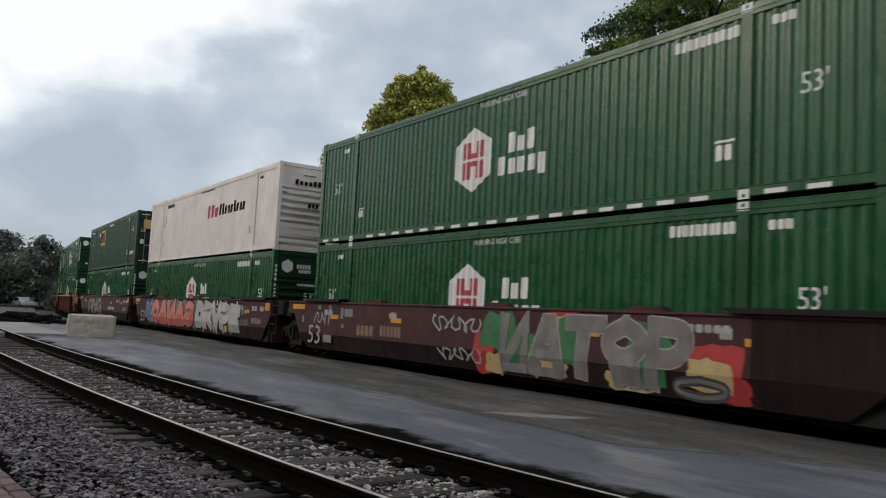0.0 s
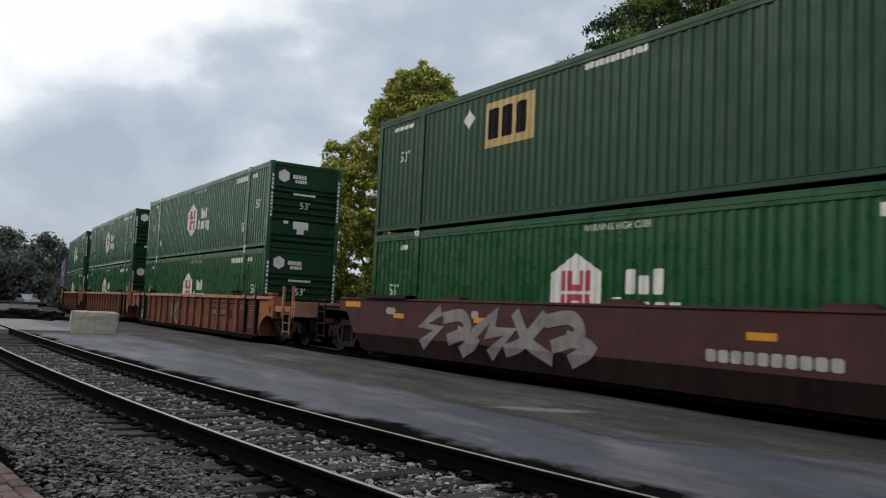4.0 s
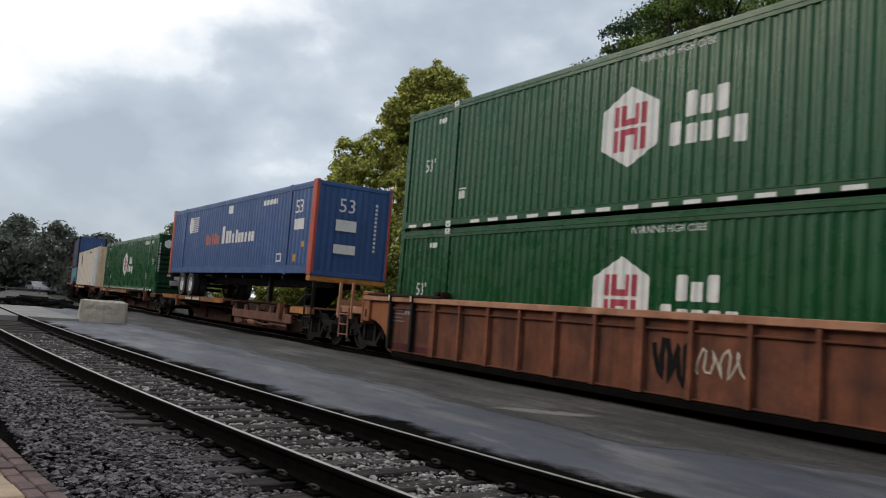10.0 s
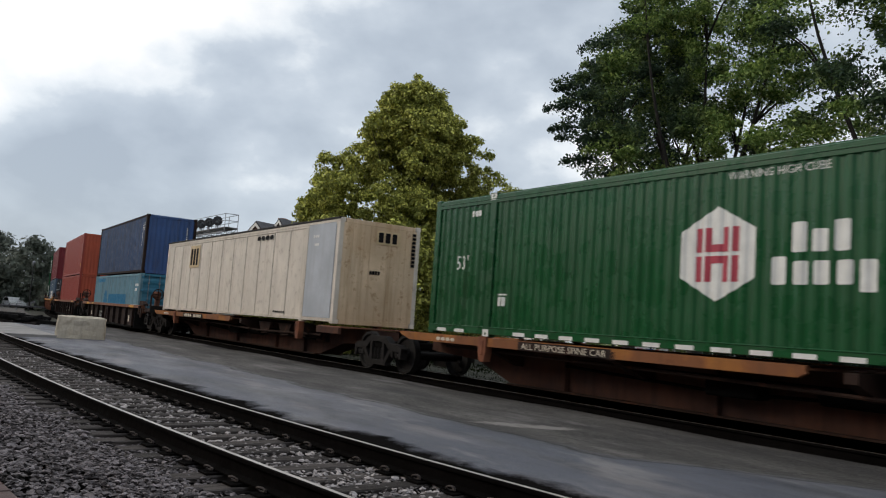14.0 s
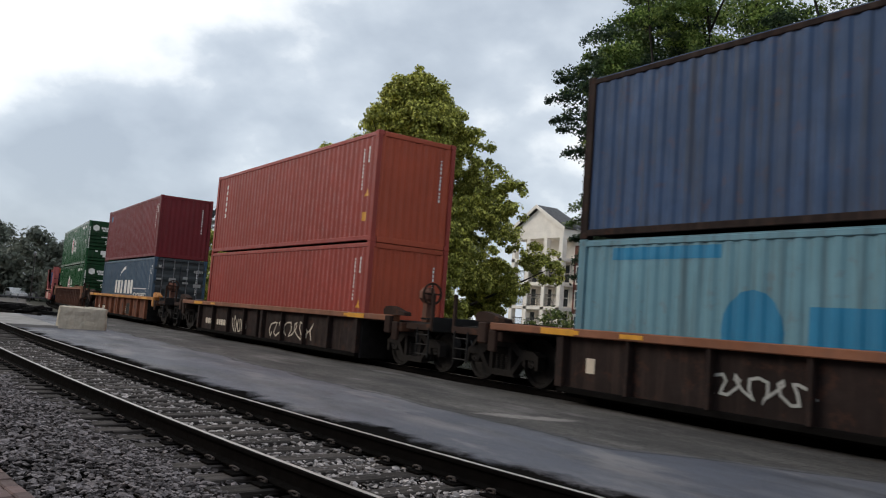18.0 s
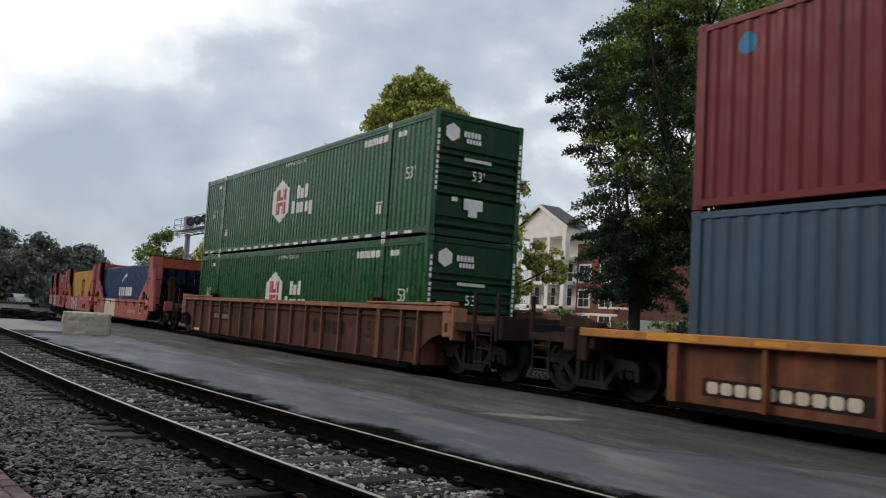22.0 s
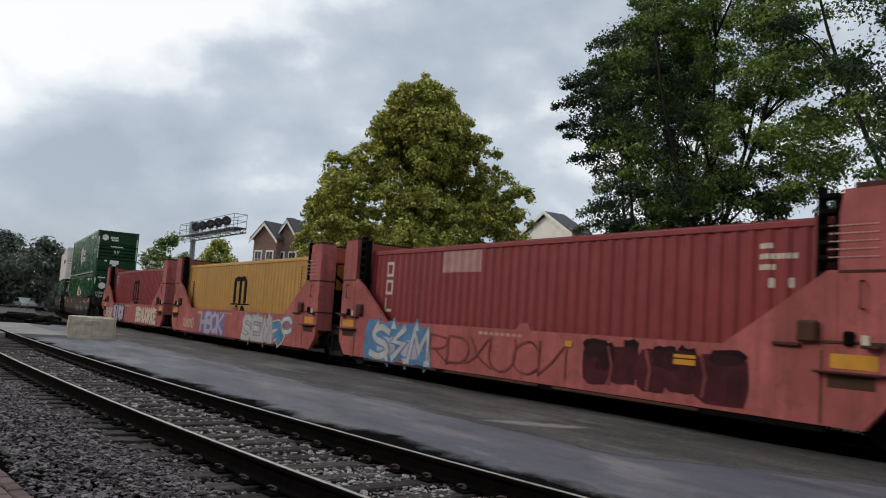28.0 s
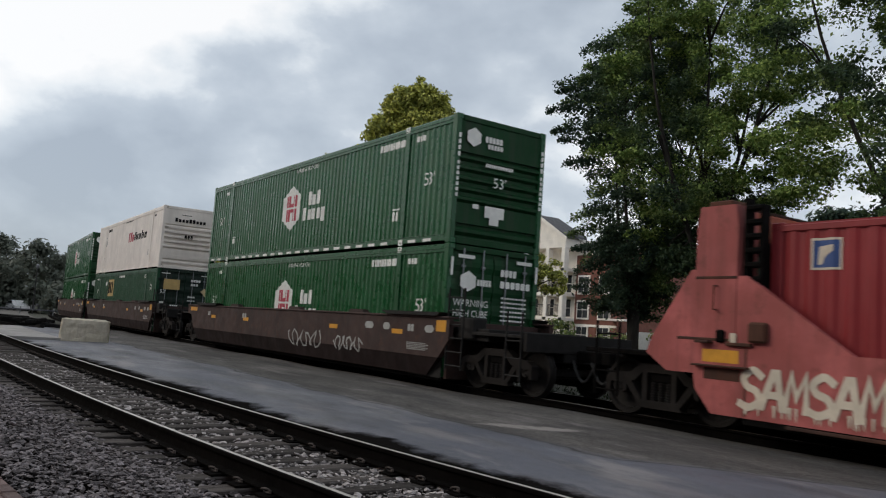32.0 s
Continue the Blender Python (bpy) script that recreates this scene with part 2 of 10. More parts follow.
    bsdf.inputs["Metallic"].default_value = metal
    bsdf.inputs["Specular IOR Level"].default_value = spec
    if bump:
        b = n.new("ShaderNodeBump")
        b.inputs["Strength"].default_value, b.inputs["Distance"].default_value = bump, 0.02
        link_nodes(tree, noise_node(bump_scale, 6, 0.6).outputs[0], b.inputs["Height"])
        link_nodes(tree, b.outputs[0], bsdf.inputs["Normal"])
    return m


def leaf_material(name, color, color2, spread_=0.35, spec=0.2, dark=None, patch=0.3, share=0.5):
    m = bpy.data.materials.new(name)
    m.use_nodes = True
    tree = m.node_tree
    n = tree.nodes
    bsdf = n["Principled BSDF"]
    geo = n.new("ShaderNodeNewGeometry")
    ramp = n.new("ShaderNodeValToRGB")
    e = ramp.color_ramp.elements
    e[0].color, e[1].color = (*[c * (1 - spread_) for c in color], 1), (*color2, 1)
    k = e.new(0.5)
    k.color = (*color, 1)
    link_nodes(tree, geo.outputs["Random Per Island"], ramp.inputs[0])
    color_out = ramp.outputs[0]
    if dark:
        # lit and shaded boughs put into the leaf colour as noise patches (old: shaded)
        coord = n.new("ShaderNodeTexCoord")
        tone = n.new("ShaderNodeTexNoise")
        tone.inputs["Scale"].default_value, tone.inputs["Detail"].default_value = patch, 3
        link_nodes(tree, coord.outputs["Object"], tone.inputs[0])
        step = n.new("ShaderNodeMapRange")
        step.inputs["From Min"].default_value, step.inputs["From Max"].default_value = share, share + 0.10
        link_nodes(tree, tone.outputs[0], step.inputs["Value"])
        mix_in = n.new("ShaderNodeMix")
        mix_in.data_type = "RGBA"
        old = n.new("ShaderNodeValToRGB")
        old.color_ramp.elements[0].color, old.color_ramp.elements[1].color = (*dark[0], 1), (*dark[1], 1)
        link_nodes(tree, geo.outputs["Random Per Island"], old.inputs[0])
        link_nodes(tree, step.outputs[0], mix_in.inputs["Factor"])
        link_nodes(tree, old.outputs[0], mix_in.inputs["A"])
        link_nodes(tree, ramp.outputs[0], mix_in.inputs["B"])
        color_out = mix_in.outputs["Result"]
    link_nodes(tree, color_out, bsdf.inputs["Base Color"])
    bsdf.inputs["Roughness"].default_value = 0.6
    bsdf.inputs["Specular IOR Level"].default_value = spec
    lets = n.new("ShaderNodeBsdfTranslucent")
    link_nodes(tree, color_out, lets.inputs[0])
    mix = n.new("ShaderNodeMixShader")
    mix.inputs[0].default_value = 0.3
    out = n["Material Output"]
    link_nodes(tree, bsdf.outputs[0], mix.inputs[1])
    link_nodes(tree, lets.outputs[0], mix.inputs[2])
    link_nodes(tree, mix.outputs[0], out.inputs[0])
    return m


def glass_material():
    m = shade("window_glass", (0.03, 0.035, 0.04), rough=0.12, var=0.1, bump=0, spec=0.8)
    return m


def asphalt_material():
    """Old blue-grey asphalt: pale worn patches drawn out along the tracks, a dusty lane beside the train, a seam and fine grit."""
    m = bpy.data.materials.new("worn_asphalt")
    m.use_nodes = True
    tree = m.node_tree
    n = tree.nodes
    bsdf = n["Principled BSDF"]
    coord = n.new("ShaderNodeTexCoord")
    sep = n.new("ShaderNodeSeparateXYZ")
    link_nodes(tree, coord.outputs["Object"], sep.inputs[0])

    def noise_at(scale, stretch, detail=5, rough=0.6, shift=0.0):
        w = n.new("ShaderNodeMapping")
        w.inputs["Scale"].default_value = stretch
        w.inputs["Location"].default_value = (shift, shift * 0.7, 0)
        link_nodes(tree, coord.outputs["Object"], w.inputs[0])
        t = n.new("ShaderNodeTexNoise")
        t.inputs["Scale"].default_value, t.inputs["Detail"].default_value, t.inputs["Roughness"].default_value = scale, detail, rough
        link_nodes(tree, w.outputs[0], t.inputs[0])
        return t.outputs[0]

    def span(value, lo, hi, to0=0.0, to1=1.0):
        r = n.new("ShaderNodeMapRange")
        for k, v in (("From Min", lo), ("From Max", hi), ("To Min", to0), ("To Max", to1)):
            r.inputs[k].default_value = v
        link_nodes(tree, value, r.inputs["Value"])
        return r.outputs[0]

    def sums(op, a, b):
        x = n.new("ShaderNodeMath"); x.operation = op
        for k, v in enumerate((a, b)):
            if isinstance(v, (int, float)):
                x.inputs[k].default_value = v
            else:
                link_nodes(tree, v, x.inputs[k])
        return x.outputs[0]

    def over(fac, a, b):
        x = n.new("ShaderNodeMix"); x.data_type = "RGBA"
        link_nodes(tree, fac, x.inputs["Factor"])
        for slot, c in (("A", a), ("B", b)):
            if isinstance(c, tuple):
                x.inputs[slot].default_value = (*c, 1)
            else:
                link_nodes(tree, c, x.inputs[slot])
        return x.outputs["Result"]
    wobble = sums("SUBTRACT", noise_at(0.35, (1, 0.3, 1), 4), 0.5)
    # the seam between the smooth lane and the rough lane beside the train: it bends away from the near track at its end
    bend = sums("ADD", sums("MULTIPLY", sums("MAXIMUM", sums("ADD", sep.outputs[0], 6.3), 0.0), 0.80), 6.78)
    past = sums("SUBTRACT", sums("ADD", sep.outputs[1], sums("MULTIPLY", wobble, 0.9)), bend)
    # smooth blue-grey lane with pale worn patches
    base = over(span(noise_at(0.55, (0.5, 1, 1)), 0.35, 0.65), (0.056, 0.062, 0.086), (0.092, 0.099, 0.128))
    base = over(sums("MULTIPLY", span(noise_at(0.8, (0.35, 1.0, 1), 6, 0.58, 4.0), 0.47, 0.60), 0.6), base, (0.165, 0.165, 0.18))
    base = over(sums("MULTIPLY", span(noise_at(7.0, (0.4, 1, 1), 6, 0.7), 0.45, 0.75), 0.5), base, (0.034, 0.034, 0.038))
    base = over(sums("MULTIPLY", span(noise_at(1.0, (0.40, 1.1, 1), 7, 0.66, 21.0), 0.58, 0.68), 0.7), base, (0.24, 0.225, 0.225))
    # rough brownish lane, coarse grained and blotched
    coarse = over(span(noise_at(1.1, (0.35, 1, 1), 7, 0.65, 2.0), 0.38, 0.62), (0.050, 0.047, 0.045), (0.135, 0.126, 0.118))
    coarse = over(sums("MULTIPLY", span(noise_at(16, (0.5, 1, 1), 6, 0.75, 6.0), 0.42, 0.62), 0.7), coarse, (0.028, 0.026, 0.025))
    coarse = over(sums("MULTIPLY", span(noise_at(30, (0.7, 1, 1), 5, 0.75, 11.0), 0.54, 0.66), 0.6), coarse, (0.17, 0.155, 0.14))
    rough_lane = span(sums("ADD", past, sums("MULTIPLY", sums("SUBTRACT", noise_at(2.2, (0.3, 1, 1), 6, 0.7, 14.0), 0.5), 0.8)), -0.12, 0.16)
    base = over(rough_lane, base, coarse)
    # long dark worn lines and cracks that run with the tracks
    lines = span(noise_at(1.0, (0.30, 0.95, 1), 7, 0.62, 5.0), 0.50, 0.64)
    base = over(sums("MULTIPLY", lines, 0.62), base, (0.027, 0.026, 0.028))
    scuffs = span(noise_at(1.0, (0.34, 1.0, 1), 7, 0.64, 51.0), 0.56, 0.66)
    base = over(sums("MULTIPLY", scuffs, 0.55), base, (0.225, 0.205, 0.205))
    crack = sums("ABSOLUTE", sums("ADD", past, sums("MULTIPLY", sums("SUBTRACT", noise_at(3.5, (0.6, 1, 1), 6, 0.7, 8.0), 0.5), 0.16)), 0.0)
    base = over(sums("MULTIPLY", span(crack, 0.012, 0.055, 1.0, 0.0), span(noise_at(0.7, (1, 1, 1)), 0.38, 0.5, 0.35, 0.95)), base, (0.012, 0.011, 0.012))
    second = sums("ABSOLUTE", sums("ADD", sums("SUBTRACT", past, 0.55), sums("MULTIPLY", sums("SUBTRACT", noise_at(1.4, (0.4, 1, 1), 6, 0.7, 28.0), 0.5), 0.9)), 0.0)
    base = over(sums("MULTIPLY", span(second, 0.01, 0.06, 0.8, 0.0), span(noise_at(0.5, (1, 1, 1), 4, 0.6, 3.0), 0.46, 0.56)), base, (0.018, 0.017, 0.017))
    # one pale scraped patch
    px = sums("MULTIPLY", sums("ADD", sep.outputs[0], 8.85), 1.5)
    py = sums("MULTIPLY", sums("SUBTRACT", sums("SUBTRACT", sep.outputs[1], 7.66), sums("MULTIPLY", sums("ADD", sep.outputs[0], 8.85), 0.95)), 1.9)
    spot = sums("ADD", sums("ADD", sums("MULTIPLY", px, px), sums("MULTIPLY", py, py)), sums("MULTIPLY", sums("SUBTRACT", noise_at(2.6, (0.6, 1, 1), 7, 0.75, 40.0), 0.5), 2.6))
    base = over(span(spot, 0.20, 0.55, 0.85, 0.0), base, (0.27, 0.25, 0.235))
    base = over(sums("MULTIPLY", span(noise_at(38, (0.8, 1, 1), 4, 0.7, 3.0), 0.50, 0.66), 0.4), base, (0.17, 0.165, 0.172))
    strip_map = n.new("ShaderNodeUVMap")
    strip_map.uv_map = "across"
    parts_ = n.new("ShaderNodeSeparateXYZ")
    link_nodes(tree, strip_map.outputs[0], parts_.inputs[0])
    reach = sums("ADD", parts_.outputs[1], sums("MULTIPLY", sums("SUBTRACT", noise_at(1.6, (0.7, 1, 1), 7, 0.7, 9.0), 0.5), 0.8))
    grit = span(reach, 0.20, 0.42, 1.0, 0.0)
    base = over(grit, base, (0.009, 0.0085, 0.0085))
    link_nodes(tree, base, bsdf.inputs["Base Color"])
    smooth_part = sums("SUBTRACT", 1.0, sums("MULTIPLY", rough_lane, 0.55))
    clean_part = sums("SUBTRACT", 1.0, grit)
    link_nodes(tree, sums("SUBTRACT", 0.95, sums("MULTIPLY", sums("MULTIPLY", smooth_part, clean_part), span(noise_at(1.2, (0.3, 1, 1)), 0.3, 0.7, 0.46, 0.24))), bsdf.inputs["Roughness"])
    link_nodes(tree, sums("MULTIPLY", sums("MULTIPLY", smooth_part, clean_part), 0.5), bsdf.inputs["Specular IOR Level"])
    b = n.new("ShaderNodeBump")
    b.inputs["Strength"].default_value, b.inputs["Distance"].default_value = 0.5, 0.01
    link_nodes(tree, noise_at(70, (1, 1, 1), 3), b.inputs["Height"])
    link_nodes(tree, b.outputs[0], bsdf.inputs["Normal"])
    return m


ASPHALT = asphalt_material()
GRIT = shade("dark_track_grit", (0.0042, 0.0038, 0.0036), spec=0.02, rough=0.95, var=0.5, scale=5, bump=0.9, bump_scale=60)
STONE = shade("ballast_stone", (0.30, 0.275, 0.27), rough=0.9, var=0.35, scale=9, bump=0.5, bump_scale=70, islands=0.8, spec=0.15)
BROWN_STONE = shade("dusty_brown_stone", (0.160, 0.143, 0.146), rough=0.9, var=0.45, scale=9, bump=0.5, bump_scale=70, islands=0.75, spec=0.15)
DARK_STONE = shade("dark_ballast_stone", (0.034, 0.036, 0.027), rough=0.9, var=0.45, scale=9, bump=0.5, bump_scale=70, islands=0.75, spec=0.08)
TIE = shade("weathered_tie_wood", (0.062, 0.054, 0.050), rough=0.85, spec=0.15, var=0.6, scale=3, stretch=(8, 0.8, 8), bump=0.6, bump_scale=12, per_object=0.35)
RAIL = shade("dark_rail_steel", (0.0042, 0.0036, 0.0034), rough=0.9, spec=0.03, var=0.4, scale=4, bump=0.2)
RAIL_TOP = shade("polished_rail_head", (0.50, 0.465, 0.43), rough=0.46, metal=1.0, var=0.25, scale=6, stretch=(0.4, 6, 6), bump=0.02)
CLIP = shade("rusty_spring_clip", (0.085, 0.070, 0.064), rough=0.7, metal=0.2, spec=0.2, var=0.4, scale=9, bump=0.2)
GRASS_SOIL = shade("grassy_soil", (0.019, 0.024, 0.013), rough=0.95, var=0.4, scale=0.6, bump=0.8, bump_scale=14,
                   second=(0.045, 0.040, 0.030), second_scale=0.12, second_amount=0.6, second_edge=0.12)
BLADE = leaf_material("grass_blade", (0.010, 0.016, 0.006), (0.020, 0.027, 0.010), spec=0.02)
DIRT = shade("gravelly_dirt", (0.105, 0.096, 0.088), rough=0.95, var=0.3, scale=0.8, bump=0.6, bump_scale=30,
             second=(0.06, 0.056, 0.05), second_scale=0.3, second_amount=0.6, second_edge=0.15)
CROSSING = shade("pale_crossing_concrete", (0.29, 0.28, 0.27), rough=0.85, var=0.22, scale=0.9, bump=0.3, streak=0.0,
                 second=(0.17, 0.165, 0.16), second_scale=0.5, second_amount=0.5)
BLOCK = shade("rough_cast_concrete", (0.58, 0.52, 0.42), second=(0.40, 0.35, 0.27), second_scale=2.2, second_amount=0.7, rough=0.95, var=0.25, scale=2.5, bump=0.9, bump_scale=18, streak=0.35,
              streak_color=(0.20, 0.18, 0.15))
PAVER_TAN = shade("tan_paver", (0.47, 0.345, 0.235), rough=0.85, var=0.2, scale=6, bump=0.3, per_object=0.12)
PAVER_RED = shade("dark_red_paver", (0.135, 0.085, 0.078), rough=0.85, var=0.3, scale=6, bump=0.35, per_object=0.35)
BARK = shade("tree_bark", (0.030, 0.025, 0.021), rough=0.95, var=0.4, scale=3, stretch=(4, 4, 0.7), bump=0.9, bump_scale=9)
LEAF_GOLD = leaf_material("golden_green_leaf", (0.25, 0.27, 0.06), (0.80, 0.78, 0.20))
LEAF_DARK = leaf_material("dark_green_leaf", (0.034, 0.062, 0.044), (0.082, 0.125, 0.07))
LEAF_MID = leaf_material("mid_green_leaf", (0.14, 0.19, 0.065), (0.42, 0.46, 0.15))
# distance haze is put into this leaf colour: paler and greyer
LEAF_FAR = leaf_material("haze_tinted_leaf", (0.115, 0.132, 0.108), (0.175, 0.190, 0.153), 0.2)
# both tones of sunlit and shaded foliage are in these two leaf colours
LEAF_MIXED = leaf_material("lit_and_shaded_leaf", (0.15, 0.24, 0.06), (0.44, 0.54, 0.16), dark=((0.026, 0.048, 0.032), (0.085, 0.13, 0.06)), share=0.44)
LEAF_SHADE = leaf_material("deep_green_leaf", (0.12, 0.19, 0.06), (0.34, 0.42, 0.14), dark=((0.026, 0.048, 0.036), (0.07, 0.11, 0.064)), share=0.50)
IRON = shade("black_iron", (0.012, 0.012, 0.013), rough=0.5, var=0.3, bump=0.05)
GALV = shade("galvanised_steel", (0.24, 0.25, 0.27), rough=0.5, metal=0.5, var=0.25, scale=3, bump=0.05)
SIGNAL_BLACK = shade("signal_black", (0.022, 0.022, 0.025), rough=0.5, var=0.3, bump=0.05)
BRICK = shade("house_brick", (0.21, 0.085, 0.062), rough=0.9, var=0.25, scale=3, bump=0.3, per_object=0.12)
BRICK_TAN = shade("tan_house_brick", (0.25, 0.145, 0.115), rough=0.9, var=0.25, scale=3, bump=0.3, per_object=0.1)
TRIM = shade("pale_house_trim", (0.86, 0.81, 0.74), rough=0.7, var=0.1, scale=1.5, bump=0.05)
ROOF = shade("grey_shingle", (0.085, 0.085, 0.092), rough=0.9, var=0.3, scale=4, bump=0.4, bump_scale=22)
GLASS = glass_material()
CAR_WHITE = shade("white_vehicle_paint", (0.72, 0.72, 0.72), rough=0.3, var=0.06, bump=0, spec=0.6)
CAR_DARK = shade("dark_vehicle_paint", (0.06, 0.06, 0.07), rough=0.3, var=0.1, bump=0, spec=0.6)
RUBBER = shade("tyre_rubber", (0.02, 0.02, 0.02), rough=0.85, var=0.3, bump=0.2)
CANVAS = shade("white_canvas", (0.72, 0.71, 0.68), rough=0.8, var=0.08, bump=0.1, bump_scale=9)
HEAP = shade("black_scrap", (0.012, 0.011, 0.011), spec=0.15, rough=0.85, var=0.5, scale=5, bump=0.6)

# ---- the lines of the two tracks ----
CURVE_X, CURVE_R, TRACK_Y = -30.0, 485.5, 11.174


def main_line(a):
    """Place and heading (radians) of the train's track at the arc length a."""
    if a >= CURVE_X:
        return a, TRACK_Y, 0.0
    w = (a - CURVE_X) / CURVE_R
    return CURVE_X + CURVE_R * math.sin(w), TRACK_Y + CURVE_R * (1 - math.cos(w)), w


def siding(x):
    """Middle and slope of the near track at x."""
    k = min(x, -3.0)
    e = 1.35 * math.exp((k + 4) / 12)
    y, s = 3.0 - 0.755 + e, e / 12
    y += s * (x - k)
    if x < -28:
        y += (x + 28) ** 2 / 1150
        s += 2 * (x + 28) / 1150
    return y, s


RAIL_PROFILE = [(-0.07, -0.17), (0.07, -0.17), (0.07, -0.158), (0.012, -0.138), (0.009, -0.045), (0.036, -0.034), (0.037, -0.008),
                (0.026, -0.0015), (-0.026, -0.0015), (-0.037, -0.008), (-0.036, -0.034), (-0.009, -0.045), (-0.012, -0.138), (-0.07, -0.158)]


def sweep(points, profile):
    """A profile (across, up) drawn along points (x, y, heading)."""
    g = Geo()
    n = len(profile)
    for x, y, w in points:
        c, s = math.cos(w), math.sin(w)
        g.v += [(x - s * a, y + c * a, z) for a, z in profile]
    for i in range(len(points) - 1):
        g.f += [(i * n + k, i * n + (k + 1) % n, (i + 1) * n + (k + 1) % n, (i + 1) * n + k) for k in range(n)]
    g.f += [tuple(range(n)), tuple(range(len(g.v) - 1, len(g.v) - n - 1, -1))]
    return g


near_points = [(x, siding(x)[0], math.atan(siding(x)[1])) for x in [20 - 1.0 * k for k in range(150)]]
main_points = [main_line(a) for a in [40 - 2.0 * k for k in range(140)]]


def strip(points, left, right, z0, z1):
    return sweep(points, [(left, z0), (right, z0), (right, z1), (left, z1)])


def asphalt_edge(x):
    """Where the crumbling asphalt begins beyond the near track."""
    wave = 0.07 * math.sin(x * 2.1) + 0.05 * math.sin(x * 5.3) + 0.03 * math.sin(x * 11.7 + 1) + 0.02 * math.sin(x * 19.0)
    return siding(x)[0] + 0.755 + max(0.30, min(0.52, 0.50 + 0.03 * (x + 18))) + wave


# ---- ground ----
def build_ground():
    g = Geo()
    xs = [-3000, -900, -400, -200, -120, -80, -50, -30, -15, 0, 15, 40, 100, 400, 3000]
    ys = [-3000, -400, -100, -30, -10, 0, 13, 16, 20, 30, 45, 70, 120, 300, 900, 3000]
    for x in xs:
        for y in ys:
            g.v.append((x, y, -0.42 + (0.06 * math.sin(x * 0.7 + y) if abs(x) < 60 and abs(y) < 60 else 0)))
    m = len(ys)
    g.f = [(i * m + j, (i + 1) * m + j, (i + 1) * m + j + 1, i * m + j + 1) for i in range(len(xs) - 1) for j in range(m - 1)]
    solid("ground", g, GRASS_SOIL, "grassy earth behind and around the railway tracks", "ground", kind="structure")
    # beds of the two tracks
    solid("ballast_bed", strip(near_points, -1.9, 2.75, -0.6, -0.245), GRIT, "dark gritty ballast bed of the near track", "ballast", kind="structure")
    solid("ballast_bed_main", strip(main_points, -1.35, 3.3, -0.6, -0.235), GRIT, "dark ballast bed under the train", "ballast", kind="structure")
    # worn asphalt between the tracks
    g = Geo()
    rows = [k for k in range(-180, 121)]
    for k in rows:
        x = k * 0.25
        y0 = asphalt_edge(x)
        edge = main_line(x)[1] - 1.04 + 0.02 * math.sin(k * 0.7)
        cols = [y0, y0 + 0.10, y0 + 0.30] + [y0 + (edge - y0) * q for q in (0.2, 0.4, 0.6, 0.8)] + [edge]
        for j, y in enumerate(cols):
            drop = (0.14, 0.045, 0.012, 0, 0, 0, 0, 0)[j]
            g.v.append((x, y, -0.115 - drop + 0.012 * math.sin(x * 0.9 + y * 1.7)))
    m = 8
    g.f = [(i * m + j, (i + 1) * m + j, (i + 1) * m + j + 1, i * m + j + 1) for i in range(len(rows) - 1) for j in range(m - 1)]
    ob = solid("pavement", g, ASPHALT, "worn dark asphalt strip with pale patches between the tracks", "pavement", kind="structure", smooth=True)
    # the map across the strip tells how far a place lies from its crumbling edge
    way = ob.data.uv_layers.new(name="across")
    for loop in ob.data.loops:
        p = ob.data.vertices[loop.vertex_index].co
        way.data[loop.index].uv = (p.x * 0.1, p.y - asphalt_edge(p.x))


build_ground()


def build_far_yard():
    """The pale crossing and the gravelly yard beyond it."""
    pts = [(x, siding(x)[0], math.atan(siding(x)[1])) for x in [-30.0 - 1.0 * k for k in range(13)]]
    for left, right, tag in ((-14.0, -0.82, "near"), (-0.66, 0.66, "middle"), (0.82, 2.6, "far")):
        solid("crossing_slab", strip(pts, left, right, -0.5, -0.035), CROSSING,
              "pale worn concrete slab of a level crossing", "crossing", group="crossing slabs", kind="structure")
    pts = [(x, siding(x)[0], math.atan(siding(x)[1])) for x in [-43.0 - 2.0 * k for k in range(40)]]
    solid("yard_ground", strip(pts, -40.0, -1.9, -0.6, -0.25), DIRT, "grey gravelly dirt beside the far track", "ground", kind="structure")
    solid("yard_ground_far", strip(pts, 1.75, 6.0, -0.6, -0.24), DIRT, "grey gravelly dirt between the far tracks", "ground", kind="structure")
    pts = [(x, siding(x)[0], math.atan(siding(x)[1])) for x in [16.0 - 2.0 * k for k in range(24)]]
    solid("near_shoulder", strip(pts, -9.0, -1.9, -0.6, -0.285), GRIT, "dark gritty shoulder beside the near track", "ground", kind="structure")


build_far_yard()


def build_light_block():
    """Unseen wall added behind the camera to dim low light and reflections on the train."""
    g = Geo().box(-130.0, 40.0, -11.4, -11.0, -0.6, 7.2)
    solid("wall_back", g, BRICK, "unseen brick wall behind the camera, added to block low light", "wall", kind="structure")


build_light_block()


# ---- rails, ties and fastenings ----
def offset_line(points, d):
    return [(x - math.sin(w) * d, y + math.cos(w) * d, w) for x, y, w in points]


def build_track(name, points, label):
    track = thing(name, label, "railway track", kind="structure")
    for d in (-0.755, 0.755):
        line = offset_line(points, d)
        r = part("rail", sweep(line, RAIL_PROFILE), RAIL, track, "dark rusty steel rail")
        part("rail_head", sweep(line, [(-0.021, -0.0012), (0.021, -0.0012), (0.015, 0.0015), (-0.015, 0.0015)]), RAIL_TOP, r, "worn bright running surface")
    return track


near_track = build_track("near_track", near_points, "single railway track on ballast with worn timber ties")
main_track = build_track("main_track", main_points, "main railway track under the passing train")


